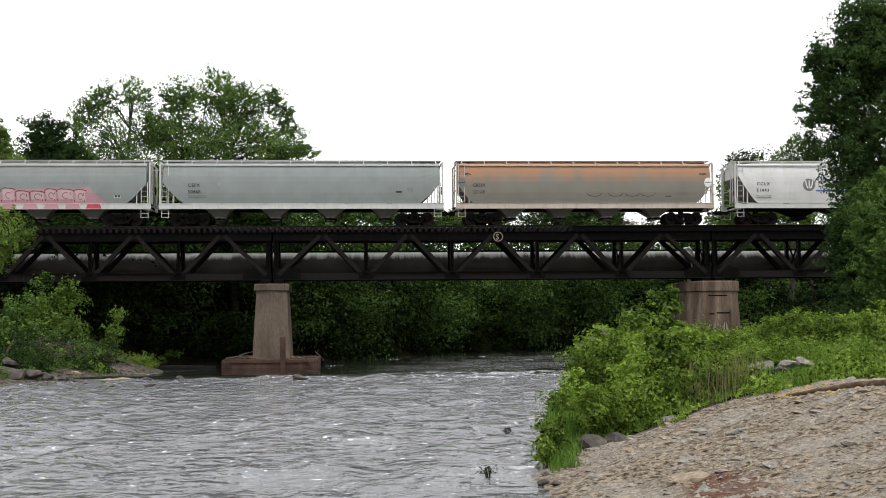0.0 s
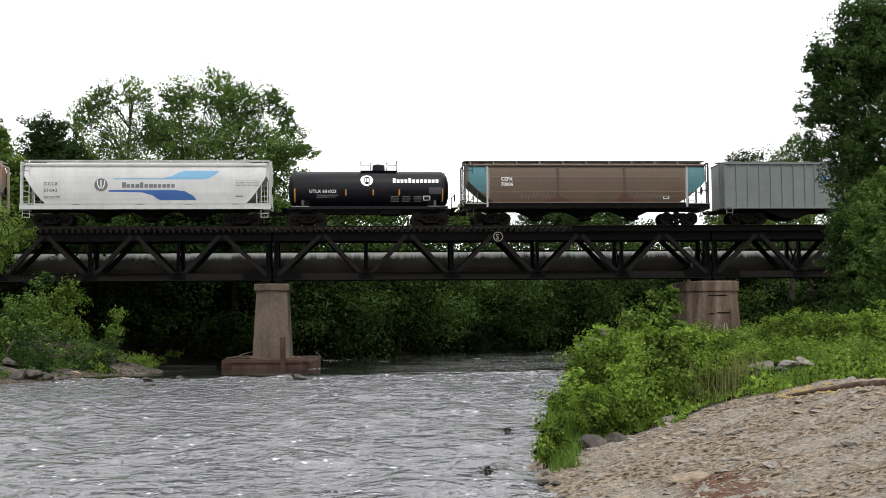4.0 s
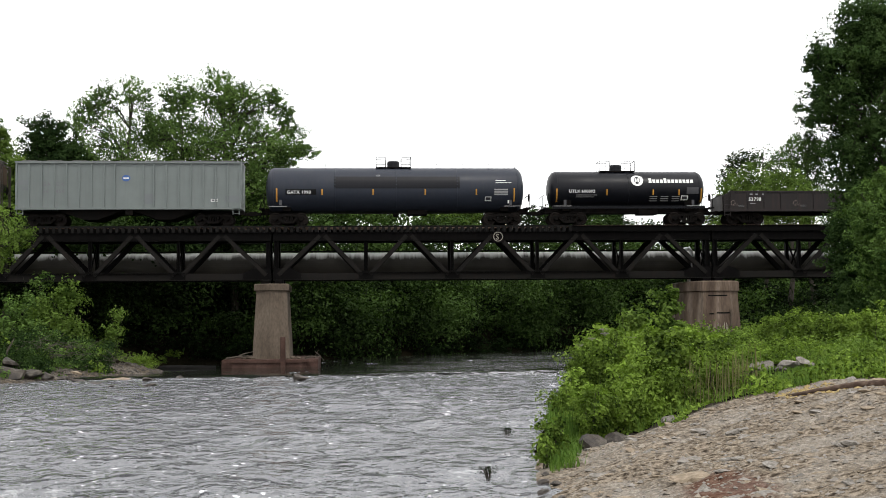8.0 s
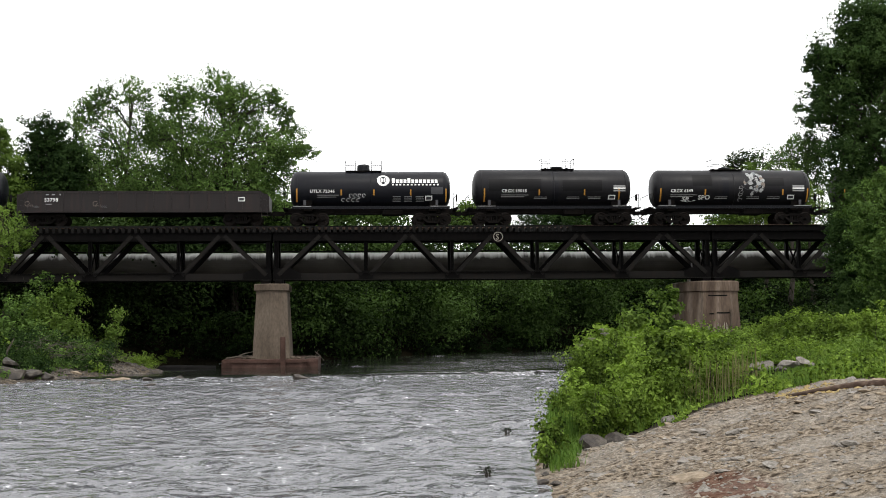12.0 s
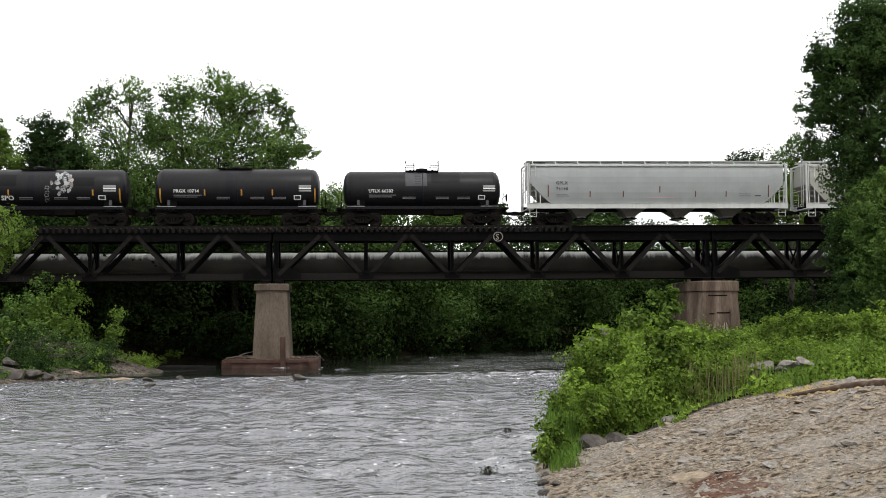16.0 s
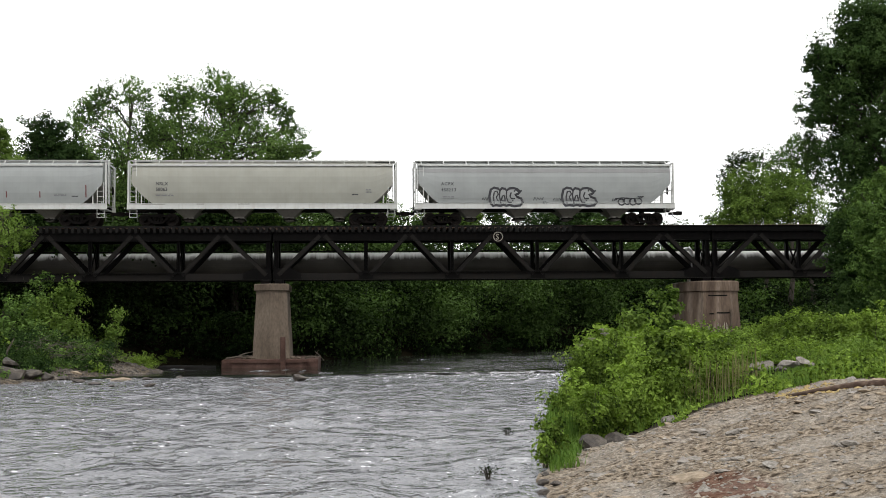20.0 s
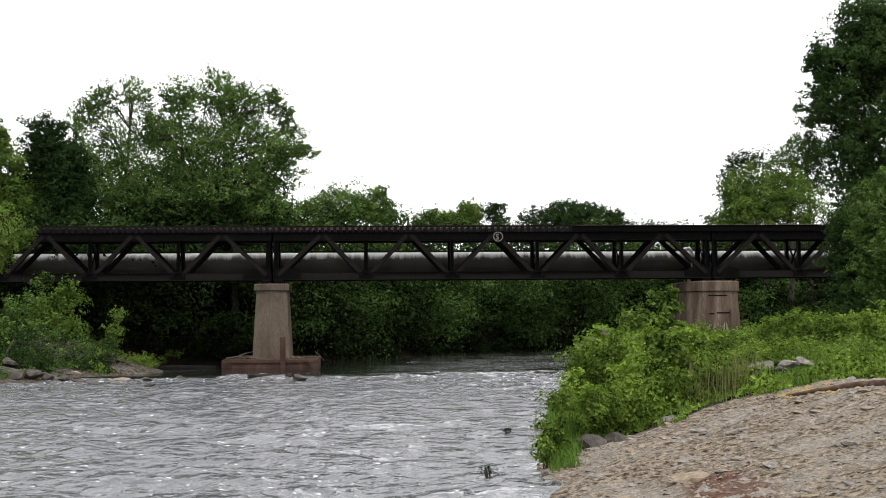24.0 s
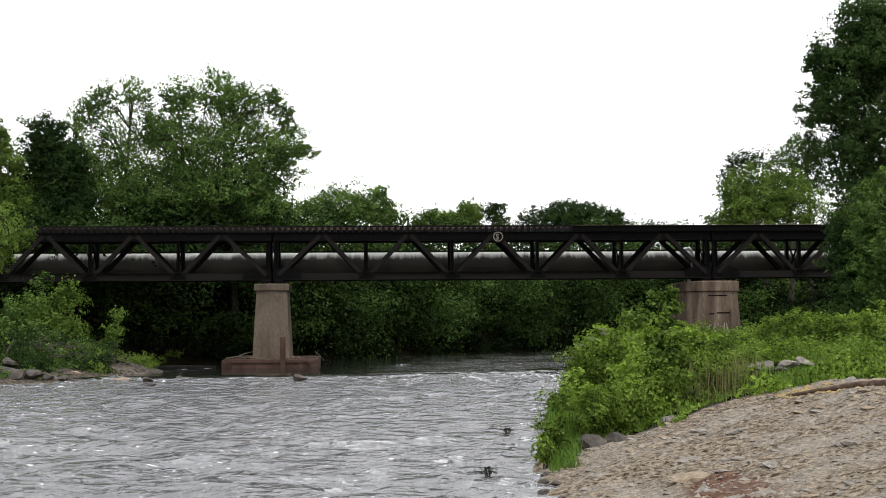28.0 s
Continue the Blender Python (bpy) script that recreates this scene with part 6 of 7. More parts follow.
def in_domes(blobs, count, r):
    """Points over rounded leafy lobes: each blob is a heap of domes whose tops catch the sky and whose undersides stay hollow."""
    w = np.array([q[3] * q[4] for q in blobs])
    w = w / w.sum()
    out, away = [], []
    for (x, y, z, rx, rz), share in zip(blobs, w):
        k, n = max(10, int(count * share)), max(5, int(5 + 2.2 * rx * rz))
        d = r.normal(size=(n, 3))
        d[:, 2] += 0.3
        d /= np.linalg.norm(d, axis=1)[:, None]
        c = np.array([x, y, z]) + d * np.array([rx, rx, rz]) * r.uniform(0.45, 0.85, n)[:, None]
        size = min(rx, rz) * r.uniform(0.30, 0.75, n)
        pick = r.choice(n, k, p=size ** 2 / (size ** 2).sum())
        p = r.normal(size=(k, 3))
        p[:, 2] += 0.75
        p /= np.linalg.norm(p, axis=1)[:, None] + 1e-9
        out.append(c[pick] + p * (size[pick] * r.uniform(0.72, 1.12, k))[:, None] * np.array([1.2, 1.2, 0.85]))
        away.append(p * 0.8 + d[pick] * 0.3)
    return np.concatenate(out), np.concatenate(away)


TREE_SEED = [100]


def trunk_mesh(base, blobs, r, thick, twigs=()):
    x, y, z0 = base
    top = max(blobs, key=lambda q: q[2])
    bm = bmesh.new()
    n = 7
    spine = []
    for k in range(n + 1):
        t = k / n
        spine.append((x + (top[0] - x) * t ** 1.6 + 0.15 * math.sin(k * 1.9 + x), y + (top[1] - y) * t + 0.1 * math.cos(k * 2.3 + y), z0 - 0.3 + (top[2] - z0 + 0.3) * t))
    add_tube(bm, spine, [thick * (1 - 0.9 * k / n) + 0.02 for k in range(n + 1)], 9)
    for q in blobs:
        for j in range(2):
            s = Vector(spine[max(1, min(n - 1, int(n * max(0.15, min(0.9, (q[2] - q[4] - z0) / max(1.0, top[2] - z0))))))])
            e = Vector((q[0] + (r.random() - 0.5) * q[3], q[1] + (r.random() - 0.5) * q[3], q[2] + (r.random() - 0.2) * q[4]))
            m = s.lerp(e, 0.5) + Vector((0, 0, 0.12 * (e - s).length))
            w = thick * 0.24
            add_tube(bm, [s, m, e], [w, w * 0.6, 0.02], 6)
            for i in range(3):
                g = m.lerp(e, 0.3 + 0.3 * i)
                add_tube(bm, [g, g + Vector((r.uniform(-0.4, 0.4) * q[3], r.uniform(-0.4, 0.4) * q[3], r.uniform(0.1, 0.4) * q[4]))], [w * 0.3, 0.012], 5)
    for a, b, c in twigs:
        add_tube(bm, [a, b, c], [thick * 0.14, thick * 0.09, 0.008], 4, False)
    return bm


def tree(name, label, mat, foot, count, size, blobs, density=2.6, group="", thick=None):
    TREE_SEED[0] += 1
    r = np.random.default_rng(TREE_SEED[0])
    z0 = float(ground_height(*foot))
    t = thing(name, label, "tree", group, pose(foot[0], foot[1], z0))
    back = pose(-foot[0], -foot[1], -z0)
    th = thick or 0.028 * (max(q[2] + q[4] for q in blobs) - z0) * 0.55
    body, face = in_blobs(blobs, int(count * density * 0.80), r, ragged=0.40, clump=0.24)
    tips, outward, twigs = in_sprays(blobs, int(count * density * 0.70), r)
    pts, out = np.concatenate([body, tips]), np.concatenate([face, outward])
    part("trunk", trunk_mesh((foot[0], foot[1], z0), blobs, r, th, twigs), "bark", t, m=back)
    part("crown", leaf_cloud("crown", pts, size * 0.70, mat, seed=TREE_SEED[0], out=out), mat, t, m=back)
    return t


tree("broadleaf_tree", "dark green round-topped tree on the far bank", "leaf_oak", (-31.6, 95.0), 11000, 0.34, [(-29.2, 95.0, 15.6, 1.7, 2.0), (-29.0, 95.0, 12.4, 2.1, 2.3), (-31.2, 95.0, 17.9, 1.7, 1.7), (-31.2, 95.0, 14.9, 2.5, 2.6), (-31.6, 95.0, 11.6, 2.8, 2.2)])
tree("broadleaf_tree", "airy light green tree behind the bridge", "leaf_maple", (-26.6, 98.0), 7000, 0.30, [(-27.4, 98.0, 21.1, 1.6, 1.7), (-28.9, 98.0, 20.2, 1.2, 1.5), (-26.5, 98.0, 17.6, 2.5, 2.5), (-27.6, 98.0, 14.4, 2.5, 2.5), (-25.5, 98.0, 12.6, 2.7, 2.0), (-24.9, 98.0, 21.7, 1.4, 1.4), (-29.0, 98.0, 15.6, 1.8, 2.3), (-29.5, 98.0, 18.6, 0.9, 1.8), (-30.4, 98.0, 13.4, 2.3, 2.3)])
tree("broadleaf_tree", "tall full green maple tree behind the bridge", "leaf_maple", (-20.9, 99.0), 9000, 0.32, [(-21.6, 99.0, 21.5, 1.9, 1.6), (-20.9, 99.0, 18.0, 3.2, 2.5), (-22.8, 99.0, 14.3, 3.4, 2.8), (-20.0, 99.0, 13.3, 3.7, 2.8), (-23.7, 99.0, 18.9, 1.8, 1.8)])
tree("broadleaf_tree", "spreading green maple tree with long side limbs", "leaf_maple", (-16.4, 97.0), 10000, 0.32, [(-18.0, 97.0, 21.5, 2.1, 1.9), (-16.0, 97.0, 20.4, 2.5, 2.0), (-16.4, 97.0, 17.2, 3.6, 2.7), (-12.8, 97.0, 17.1, 2.2, 1.6), (-11.0, 97.0, 16.7, 1.2, 0.6), (-13.7, 97.0, 15.3, 2.5, 1.8), (-16.9, 97.0, 13.5, 3.6, 2.7), (-14.2, 97.0, 12.4, 2.7, 1.8), (-13.5, 97.0, 21.2, 0.9, 1.0), (-12.7, 97.0, 20.0, 1.0, 0.9), (-12.4, 97.0, 18.7, 1.0, 0.8)])
tree("broadleaf_tree", "yellow-green tree at the wood's edge", "leaf_bright", (-33.1, 92.0), 3000, 0.32, [(-33.1, 92.0, 14.9, 1.7, 1.7), (-32.7, 92.0, 12.3, 1.9, 1.9), (-33.7, 92.0, 17.0, 0.9, 1.4)])
tree("broadleaf_tree", "rounded green tree beyond the river", "leaf_maple", (-9.6, 118.0), 5200, 0.36, [(-10.1, 118.0, 14.1, 3.4, 2.3), (-12.6, 118.0, 13.0, 3.0, 2.2), (-6.8, 118.0, 14.3, 2.3, 1.6), (-5.4, 118.0, 13.2, 1.9, 1.2), (-6.2, 118.0, 15.7, 1.0, 0.7)])
tree("broadleaf_tree", "light green tree far beyond the river", "leaf_bright", (1.1, 165.0), 3600, 0.46, [(-1.0, 165.0, 16.4, 3.2, 2.1), (3.6, 165.0, 17.7, 2.1, 1.7), (2.4, 165.0, 16.6, 3.4, 1.8)])
tree("broadleaf_tree", "thin-crowned tree far beyond the river", "leaf_mid", (6.4, 160.0), 900, 0.42, [(6.9, 160.0, 17.5, 1.6, 1.3), (7.5, 160.0, 16.0, 1.5, 1.0)])
tree("broadleaf_tree", "broad dark tree far beyond the river", "leaf_oak", (19.3, 185.0), 5600, 0.50, [(16.1, 185.0, 18.3, 4.7, 2.2), (22.1, 185.0, 18.5, 5.2, 2.3), (26.0, 185.0, 17.8, 2.2, 1.7), (19.6, 185.0, 19.7, 4.2, 1.8)])
tree("broadleaf_tree", "bright green tree beyond the bridge end", "leaf_bright", (27.2, 104.0), 9000, 0.30, [(27.2, 104.0, 13.4, 3.0, 2.3), (25.5, 104.0, 13.7, 1.7, 2.2), (29.9, 104.0, 12.2, 3.1, 2.2), (29.0, 104.0, 14.4, 2.2, 1.7), (24.6, 104.0, 11.6, 1.8, 1.0), (26.6, 104.0, 12.0, 3.0, 1.8)])
tree("broadleaf_tree", "sparse tall tree behind the bridge end", "leaf_mid", (33.1, 116.0), 2600, 0.32, [(28.6, 116.0, 17.9, 1.6, 1.5), (30.7, 116.0, 18.1, 2.4, 1.2), (33.7, 116.0, 18.7, 2.2, 1.6), (35.0, 116.0, 16.7, 2.2, 2.7), (27.4, 116.0, 15.7, 1.2, 2.2), (25.5, 116.0, 12.5, 1.0, 0.5)])
tree("broadleaf_tree", "sparse tall tree behind the bridge end", "leaf_mid", (35.8, 118.0), 900, 0.30, [(35.5, 118.0, 20.6, 1.5, 0.9), (36.8, 118.0, 19.2, 1.4, 1.6)])

# before the bridge
tree("broadleaf_tree", "tall dark cottonwood on the bank before the bridge", "leaf_near_tree", (23.2, 60.0), 24000, 0.24, [(21.3, 60.0, 16.2, 1.9, 1.7), (21.2, 60.0, 17.7, 1.7, 1.7), (22.8, 60.0, 16.6, 2.5, 2.5), (20.0, 60.0, 15.5, 1.9, 1.4), (18.9, 60.0, 15.7, 0.9, 1.1), (19.6, 60.0, 14.1, 1.7, 1.0), (18.8, 60.0, 13.1, 1.1, 0.7), (21.0, 60.0, 13.2, 1.9, 1.7), (20.2, 60.0, 11.5, 1.6, 1.2), (22.6, 60.0, 11.5, 2.5, 2.2), (20.6, 60.0, 9.5, 1.5, 1.5), (22.2, 60.0, 8.1, 2.2, 2.2)])
tree("broadleaf_tree", "leafy green tree at the foot of the tall one", "leaf_near_tree", (22.7, 60.0), 9000, 0.22, [(20.3, 60.0, 7.6, 1.3, 1.3), (20.0, 60.0, 6.2, 1.1, 1.3), (21.4, 60.0, 6.4, 1.9, 1.7), (20.2, 60.0, 4.5, 1.3, 1.1), (21.6, 60.0, 4.2, 1.9, 1.7), (20.6, 60.0, 3.4, 1.4, 0.7)])
tree("broadleaf_tree", "bright green branch-tip tree leaning over the far shore", "leaf_bright", (-26.5, 66.0), 1500, 0.22, [(-23.8, 66.0, 8.4, 1.2, 1.2), (-23.3, 66.0, 7.6, 1.1, 0.8), (-24.1, 66.0, 6.7, 0.9, 0.8), (-22.6, 66.0, 8.1, 0.6, 0.4), (-25.5, 66.0, 8.0, 1.5, 1.5)], thick=0.16)


def bush(name, label, mat, blobs, count, size, stems=8, category="bush", group="", long=1.7, clump=0.30):
    TREE_SEED[0] += 1
    r = np.random.default_rng(TREE_SEED[0])
    x, y = sum(q[0] for q in blobs) / len(blobs), sum(q[1] for q in blobs) / len(blobs)
    z0 = max(0.0, float(ground_height(x, y)))
    t = thing(name, label, category, group, pose(x, y, z0))
    back = pose(-x, -y, -z0)
    for k in range(stems):
        bm = bmesh.new()
        q = blobs[k % len(blobs)]
        e = Vector((q[0] + r.normal() * q[3] * 0.5, q[1] + r.normal() * q[3] * 0.5, q[2] + r.random() * q[4] * 0.8))
        sx, sy = q[0] + r.normal() * 0.2 * q[3], q[1] + r.normal() * 0.2 * q[3]
        s = Vector((sx, sy, max(0.0, float(ground_height(sx, sy))) - 0.08))
        add_tube(bm, [s, s.lerp(e, 0.5) + Vector((r.normal() * 0.06, r.normal() * 0.06, 0.1)), e], [0.022, 0.016, 0.006], 5)
        part("stem", bm, "bark", t, m=back)
    body, face = in_blobs(blobs, int(count * 0.45), r, clump=clump, ragged=0.45)
    tips, outward, _ = in_sprays(blobs, int(count * 0.55), r)
    pts, out = np.concatenate([body, tips]), np.concatenate([face, outward])
    low = np.maximum(ground_height(pts[:, 0], pts[:, 1]), 0.0)
    pts[:, 2] = np.maximum(pts[:, 2], low + r.uniform(0.02, 0.2, len(pts)))
    part("leaves", leaf_cloud("leaves", pts, size, mat, seed=TREE_SEED[0], long=long, out=out), mat, t, m=back)
    return t


tree("bank_tree", "leafy mid green young tree beside the cottonwood", "leaf_maple", (20.9, 56.0), 3600, 0.24, [(19.5, 56.0, 7.8, 1.0, 1.3), (20.0, 56.0, 6.0, 1.3, 1.4), (20.6, 56.0, 4.4, 1.3, 1.2), (20.7, 56.0, 9.2, 0.9, 1.0)])
RB = [(2.3, 25.5, 0.5, 0.3, 0.5), (2.0, 24.5, 0.4, 0.2, 0.3), (3.0, 29.0, 1.0, 0.5, 0.8), (3.4, 27.5, 0.9, 0.6, 0.8), (4.1, 28.0, 1.0, 0.6, 0.7), (4.1, 36.0, 1.6, 0.6, 0.8)]
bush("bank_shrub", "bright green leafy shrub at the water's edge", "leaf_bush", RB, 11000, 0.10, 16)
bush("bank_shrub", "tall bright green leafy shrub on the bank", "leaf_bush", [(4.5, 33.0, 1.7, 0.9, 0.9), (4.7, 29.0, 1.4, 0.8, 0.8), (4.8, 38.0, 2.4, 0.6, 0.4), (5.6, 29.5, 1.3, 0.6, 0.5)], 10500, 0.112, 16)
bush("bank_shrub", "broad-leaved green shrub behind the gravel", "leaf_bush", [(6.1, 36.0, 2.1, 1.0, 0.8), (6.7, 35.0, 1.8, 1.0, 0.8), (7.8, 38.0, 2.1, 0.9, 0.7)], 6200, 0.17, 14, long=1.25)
bush("bank_shrub", "slender green shrub near the pier", "leaf_bright", [(9.2, 50.0, 3.2, 0.6, 1.2), (7.0, 45.0, 2.9, 0.6, 0.6)], 2600, 0.2, 10)
bush("bank_shrub", "feathery green shrub with thin upright stalks", "leaf_bush", [(6.6, 30.0, 1.6, 0.7, 0.6), (7.4, 30.5, 1.5, 0.6, 0.5), (7.4, 28.5, 1.4, 0.6, 0.3)], 5000, 0.09, 30)
for q, lab in (([(16.5, 58.0, 2.7, 1.1, 0.7), (15.2, 56.0, 2.4, 1.3, 0.6)], "bright green shrub on the grassy slope"), ([(16.0, 52.0, 2.5, 1.2, 0.7), (16.8, 50.0, 2.6, 1.2, 0.8)], "green shrub on the grassy slope"),
               ([(16.4, 46.0, 2.4, 0.9, 1.1), (11.4, 48.0, 2.0, 1.1, 0.4)], "low green shrub on the grassy slope")):
    bush("bank_shrub", lab, "leaf_bush", q, 4200, 0.155, 8)
bush("shore_bush", "light green bush on the far gravel shore", "leaf_bright", [(-24.6, 77.0, 3.6, 1.6, 1.4), (-24.1, 78.0, 4.8, 1.1, 1.1), (-23.2, 77.0, 2.5, 0.9, 0.9)], 3600, 0.22, 12)
bush("shore_bush", "green bush on the far gravel shore", "leaf_maple", [(-26.7, 79.0, 4.1, 1.5, 1.3), (-25.5, 76.0, 2.5, 1.4, 1.1), (-26.6, 75.0, 3.2, 1.0, 1.7), (-26.7, 81.0, 6.0, 0.8, 0.5)], 3800, 0.22, 12)
bush("sapling", "thin light green sapling on the far shore", "leaf_bright", [(-20.7, 77.5, 3.7, 0.5, 0.5), (-20.9, 77.5, 2.6, 0.8, 0.6), (-21.4, 77.5, 1.8, 0.9, 0.5)], 900, 0.2, 6, "sapling")


def woodland(name, label, mat, line, depth, height, masses, per_mass, size, seed, front=0.0, above=0.0, mass=1.0):
    """A band of woodland edge behind a line of the plan: rounded leafy masses, low ones in front, crowns behind."""
    r = np.random.default_rng(seed)
    pts = np.array(line, dtype=float)
    seg = np.hypot(*np.diff(pts, axis=0).T)
    s = r.uniform(0, seg.sum(), masses)
    k = np.minimum(np.searchsorted(np.cumsum(seg), s), len(seg) - 1)
    t = (s - np.concatenate([[0], np.cumsum(seg)])[k]) / seg[k]
    a, b = pts[k], pts[k + 1]
    d = (b - a) / seg[k][:, None]
    back = front + r.uniform(0, 1, masses) * depth
    x = a[:, 0] + (b - a)[:, 0] * t + d[:, 1] * back
    y = a[:, 1] + (b - a)[:, 1] * t - d[:, 0] * back
    tall = height * (0.85 + 0.18 * wobble(x, y, 7.0, seed))
    rise = 0.35 + 0.65 * np.clip((back - front) / depth * 1.3, 0, 1)
    z = np.clip(ground_height(x, y), 0, 3.5) + 0.2 + above + rise * tall * r.uniform(0.05, 1, masses)
    blobs = [(x[i], y[i], z[i], q := mass * r.uniform(0.9, 2.4), q * r.uniform(0.5, 0.85)) for i in range(masses)]
    pos, out = in_domes(blobs, masses * per_mass, r)
    pos[:, 2] = np.maximum(pos[:, 2], 0.15)
    tagged(new(name, leaf_cloud(name, pos, size, mat, seed=seed, out=out)), label, "woodland", kind="stuff")


FAR_BANK = [(60, 132), (30, 127.5), (13.3, 123.5), (9.1, 120.2), (-1.8, 108.2), (-8.4, 98.8), (-14, 93.2), (-20, 90), (-30, 89), (-46, 88)]
# far bank: shade-dark leaf colours behind, brighter ones for masses that look lit
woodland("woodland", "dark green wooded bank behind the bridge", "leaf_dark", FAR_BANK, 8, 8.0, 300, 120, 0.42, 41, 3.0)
# near-black leaves painted in for the shaded foot of the bank
woodland("woodland", "shade-dark shrubs filling in the foot of the bank", "leaf_dark", FAR_BANK, 1.2, 1.5, 170, 120, 0.28, 54, -1.0, -0.3, 0.6)
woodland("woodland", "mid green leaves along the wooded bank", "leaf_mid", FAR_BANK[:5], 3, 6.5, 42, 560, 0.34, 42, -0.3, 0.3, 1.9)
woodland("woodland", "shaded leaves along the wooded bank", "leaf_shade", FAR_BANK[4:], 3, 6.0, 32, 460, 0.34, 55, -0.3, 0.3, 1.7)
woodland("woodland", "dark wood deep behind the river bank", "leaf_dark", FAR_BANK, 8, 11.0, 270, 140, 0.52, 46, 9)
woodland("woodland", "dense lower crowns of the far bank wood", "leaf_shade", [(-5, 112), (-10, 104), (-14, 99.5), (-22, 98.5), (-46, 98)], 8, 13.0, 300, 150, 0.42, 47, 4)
woodland("woodland", "low wood beyond the river bend", "leaf_mid", [(42, 140), (24, 136), (10, 131), (-4, 119)], 7, 9.0, 170, 190, 0.42, 48, 1)
# crowns added behind the truss to keep skylight off the wood below
woodland("woodland", "added overhanging crowns that shade the bank wood", "leaf_mid", FAR_BANK[:5], 3.5, 3.0, 34, 520, 0.34, 50, -1.5, 5.0, 1.7)
woodland("woodland", "added shade-toned crowns that shade the bank wood", "leaf_shade", FAR_BANK[4:], 3.5, 3.0, 28, 460, 0.34, 56, -1.5, 5.0, 1.6)
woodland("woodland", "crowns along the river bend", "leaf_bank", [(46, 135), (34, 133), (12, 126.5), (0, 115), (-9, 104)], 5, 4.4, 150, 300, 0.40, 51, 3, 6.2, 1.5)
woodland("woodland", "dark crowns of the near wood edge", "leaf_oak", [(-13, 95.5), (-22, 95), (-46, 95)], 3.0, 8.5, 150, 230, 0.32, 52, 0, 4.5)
# brighter leaf colour stands for lumps of the wood that catch light
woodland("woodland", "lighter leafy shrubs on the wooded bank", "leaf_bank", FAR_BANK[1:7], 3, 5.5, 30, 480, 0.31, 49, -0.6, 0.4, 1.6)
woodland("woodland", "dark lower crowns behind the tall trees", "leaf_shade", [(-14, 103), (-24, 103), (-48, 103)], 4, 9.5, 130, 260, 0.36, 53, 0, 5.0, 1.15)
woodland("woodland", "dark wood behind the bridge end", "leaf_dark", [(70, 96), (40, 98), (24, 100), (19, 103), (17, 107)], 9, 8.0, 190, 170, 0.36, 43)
woodland("woodland", "green undergrowth behind the bridge end", "leaf_mid", [(60, 88), (40, 90), (24, 93), (19, 96)], 5, 3.0, 70, 150, 0.3, 44)


def on_right_bank(x, y):
    dr, dl = edge_distance(x, y, RIGHT_SHORE, False), edge_distance(x, y, LEFT_SHORE, False)
    return ~in_river(x, y) & (dr < dl) & (dr > 0.25)


def past_gravel(x, y):
    limit = 27.45 + 0.25 * (x - 6) + 0.5 * wobble(x, y, 2.0, 2.0) - 0.9 * np.clip((x - 6.1) / 0.9, 0, 1)
    return on_right_bank(x, y) & (y > limit)


def trodden(x, y):
    """The low grass before the boulders."""
    return past_gravel(x, y) & (np.abs(x - 0.277 * y) < 0.95) & (y > 28.6) & (y < 36.6)


def weedy(x, y):
    return past_gravel(x, y) & ~trodden(x, y)


def ground_cover(name, label, mat, mounds, per_mound, size, seed, accept, radius, xr, yr, long=1.7):
    """Low leafy mounds of weeds, of uneven height, over a stretch of the plan."""
    r = np.random.default_rng(seed)
    x, y = r.uniform(*xr, mounds * 6), r.uniform(*yr, mounds * 6)
    keep = accept(x, y)
    x, y = x[keep][:mounds], y[keep][:mounds]
    q = radius * r.uniform(0.45, 1.5, len(x)) * np.clip(1 + 0.5 * wobble(x, y, 4.0, seed), 0.4, 1.6)
    z = ground_height(x, y) + q * 0.25
    pos, out = in_blobs(list(zip(x, y, z, q, q * 0.62)), len(x) * per_mound, r, clump=0.34, ragged=0.35)
    pos[:, 2] = np.maximum(pos[:, 2], ground_height(pos[:, 0], pos[:, 1]) + r.uniform(0.0, 0.08, len(pos)))
    tagged(new(name, leaf_cloud(name, pos, size, mat, 0.25, long, seed, out)), label, "undergrowth", kind="stuff")


def blades(name, label, mat, pts, tall, wide, seed, category="grass", lean=0.35):
    """Upright grass blades or stalks, each a narrow bent strip that tapers to its tip."""
    r = np.random.default_rng(seed)
    n = len(pts)
    hgt = tall * r.uniform(0.45, 1.2, n)
    a = r.uniform(0, 2 * math.pi, n)
    w = np.stack([np.cos(a), np.sin(a), np.zeros(n)], axis=1) * wide / 2
    d = np.stack([np.cos(a + 1.57), np.sin(a + 1.57), np.zeros(n)], axis=1) * (r.uniform(0, 1, n) * lean * hgt)[:, None]
    up = np.stack([np.zeros(n), np.zeros(n), hgt], axis=1)
    mid, tip = pts + up * 0.6 + d * 0.35, pts + up + d
    v = np.stack([pts - w, pts + w, mid + w * 0.8, mid - w * 0.8, tip + w * 0.12, tip - w * 0.12], axis=1).reshape(-1, 3)
    i = np.arange(n)[:, None] * 6
    f = np.concatenate([i + np.array([0, 1, 2, 3]), i + np.array([3, 2, 4, 5])])
    tagged(new(name, data_from(name, v, f, mat)), label, category, kind="stuff")


def scatter(count, xr, yr, accept, seed, sink=0.02):
    r = np.random.default_rng(seed)
    x, y = r.uniform(*xr, count * 8), r.uniform(*yr, count * 8)
    keep = accept(x, y)
    x, y = x[keep][:count], y[keep][:count]
    return np.stack([x, y, np.maximum(ground_height(x, y), 0) - sink], axis=1)


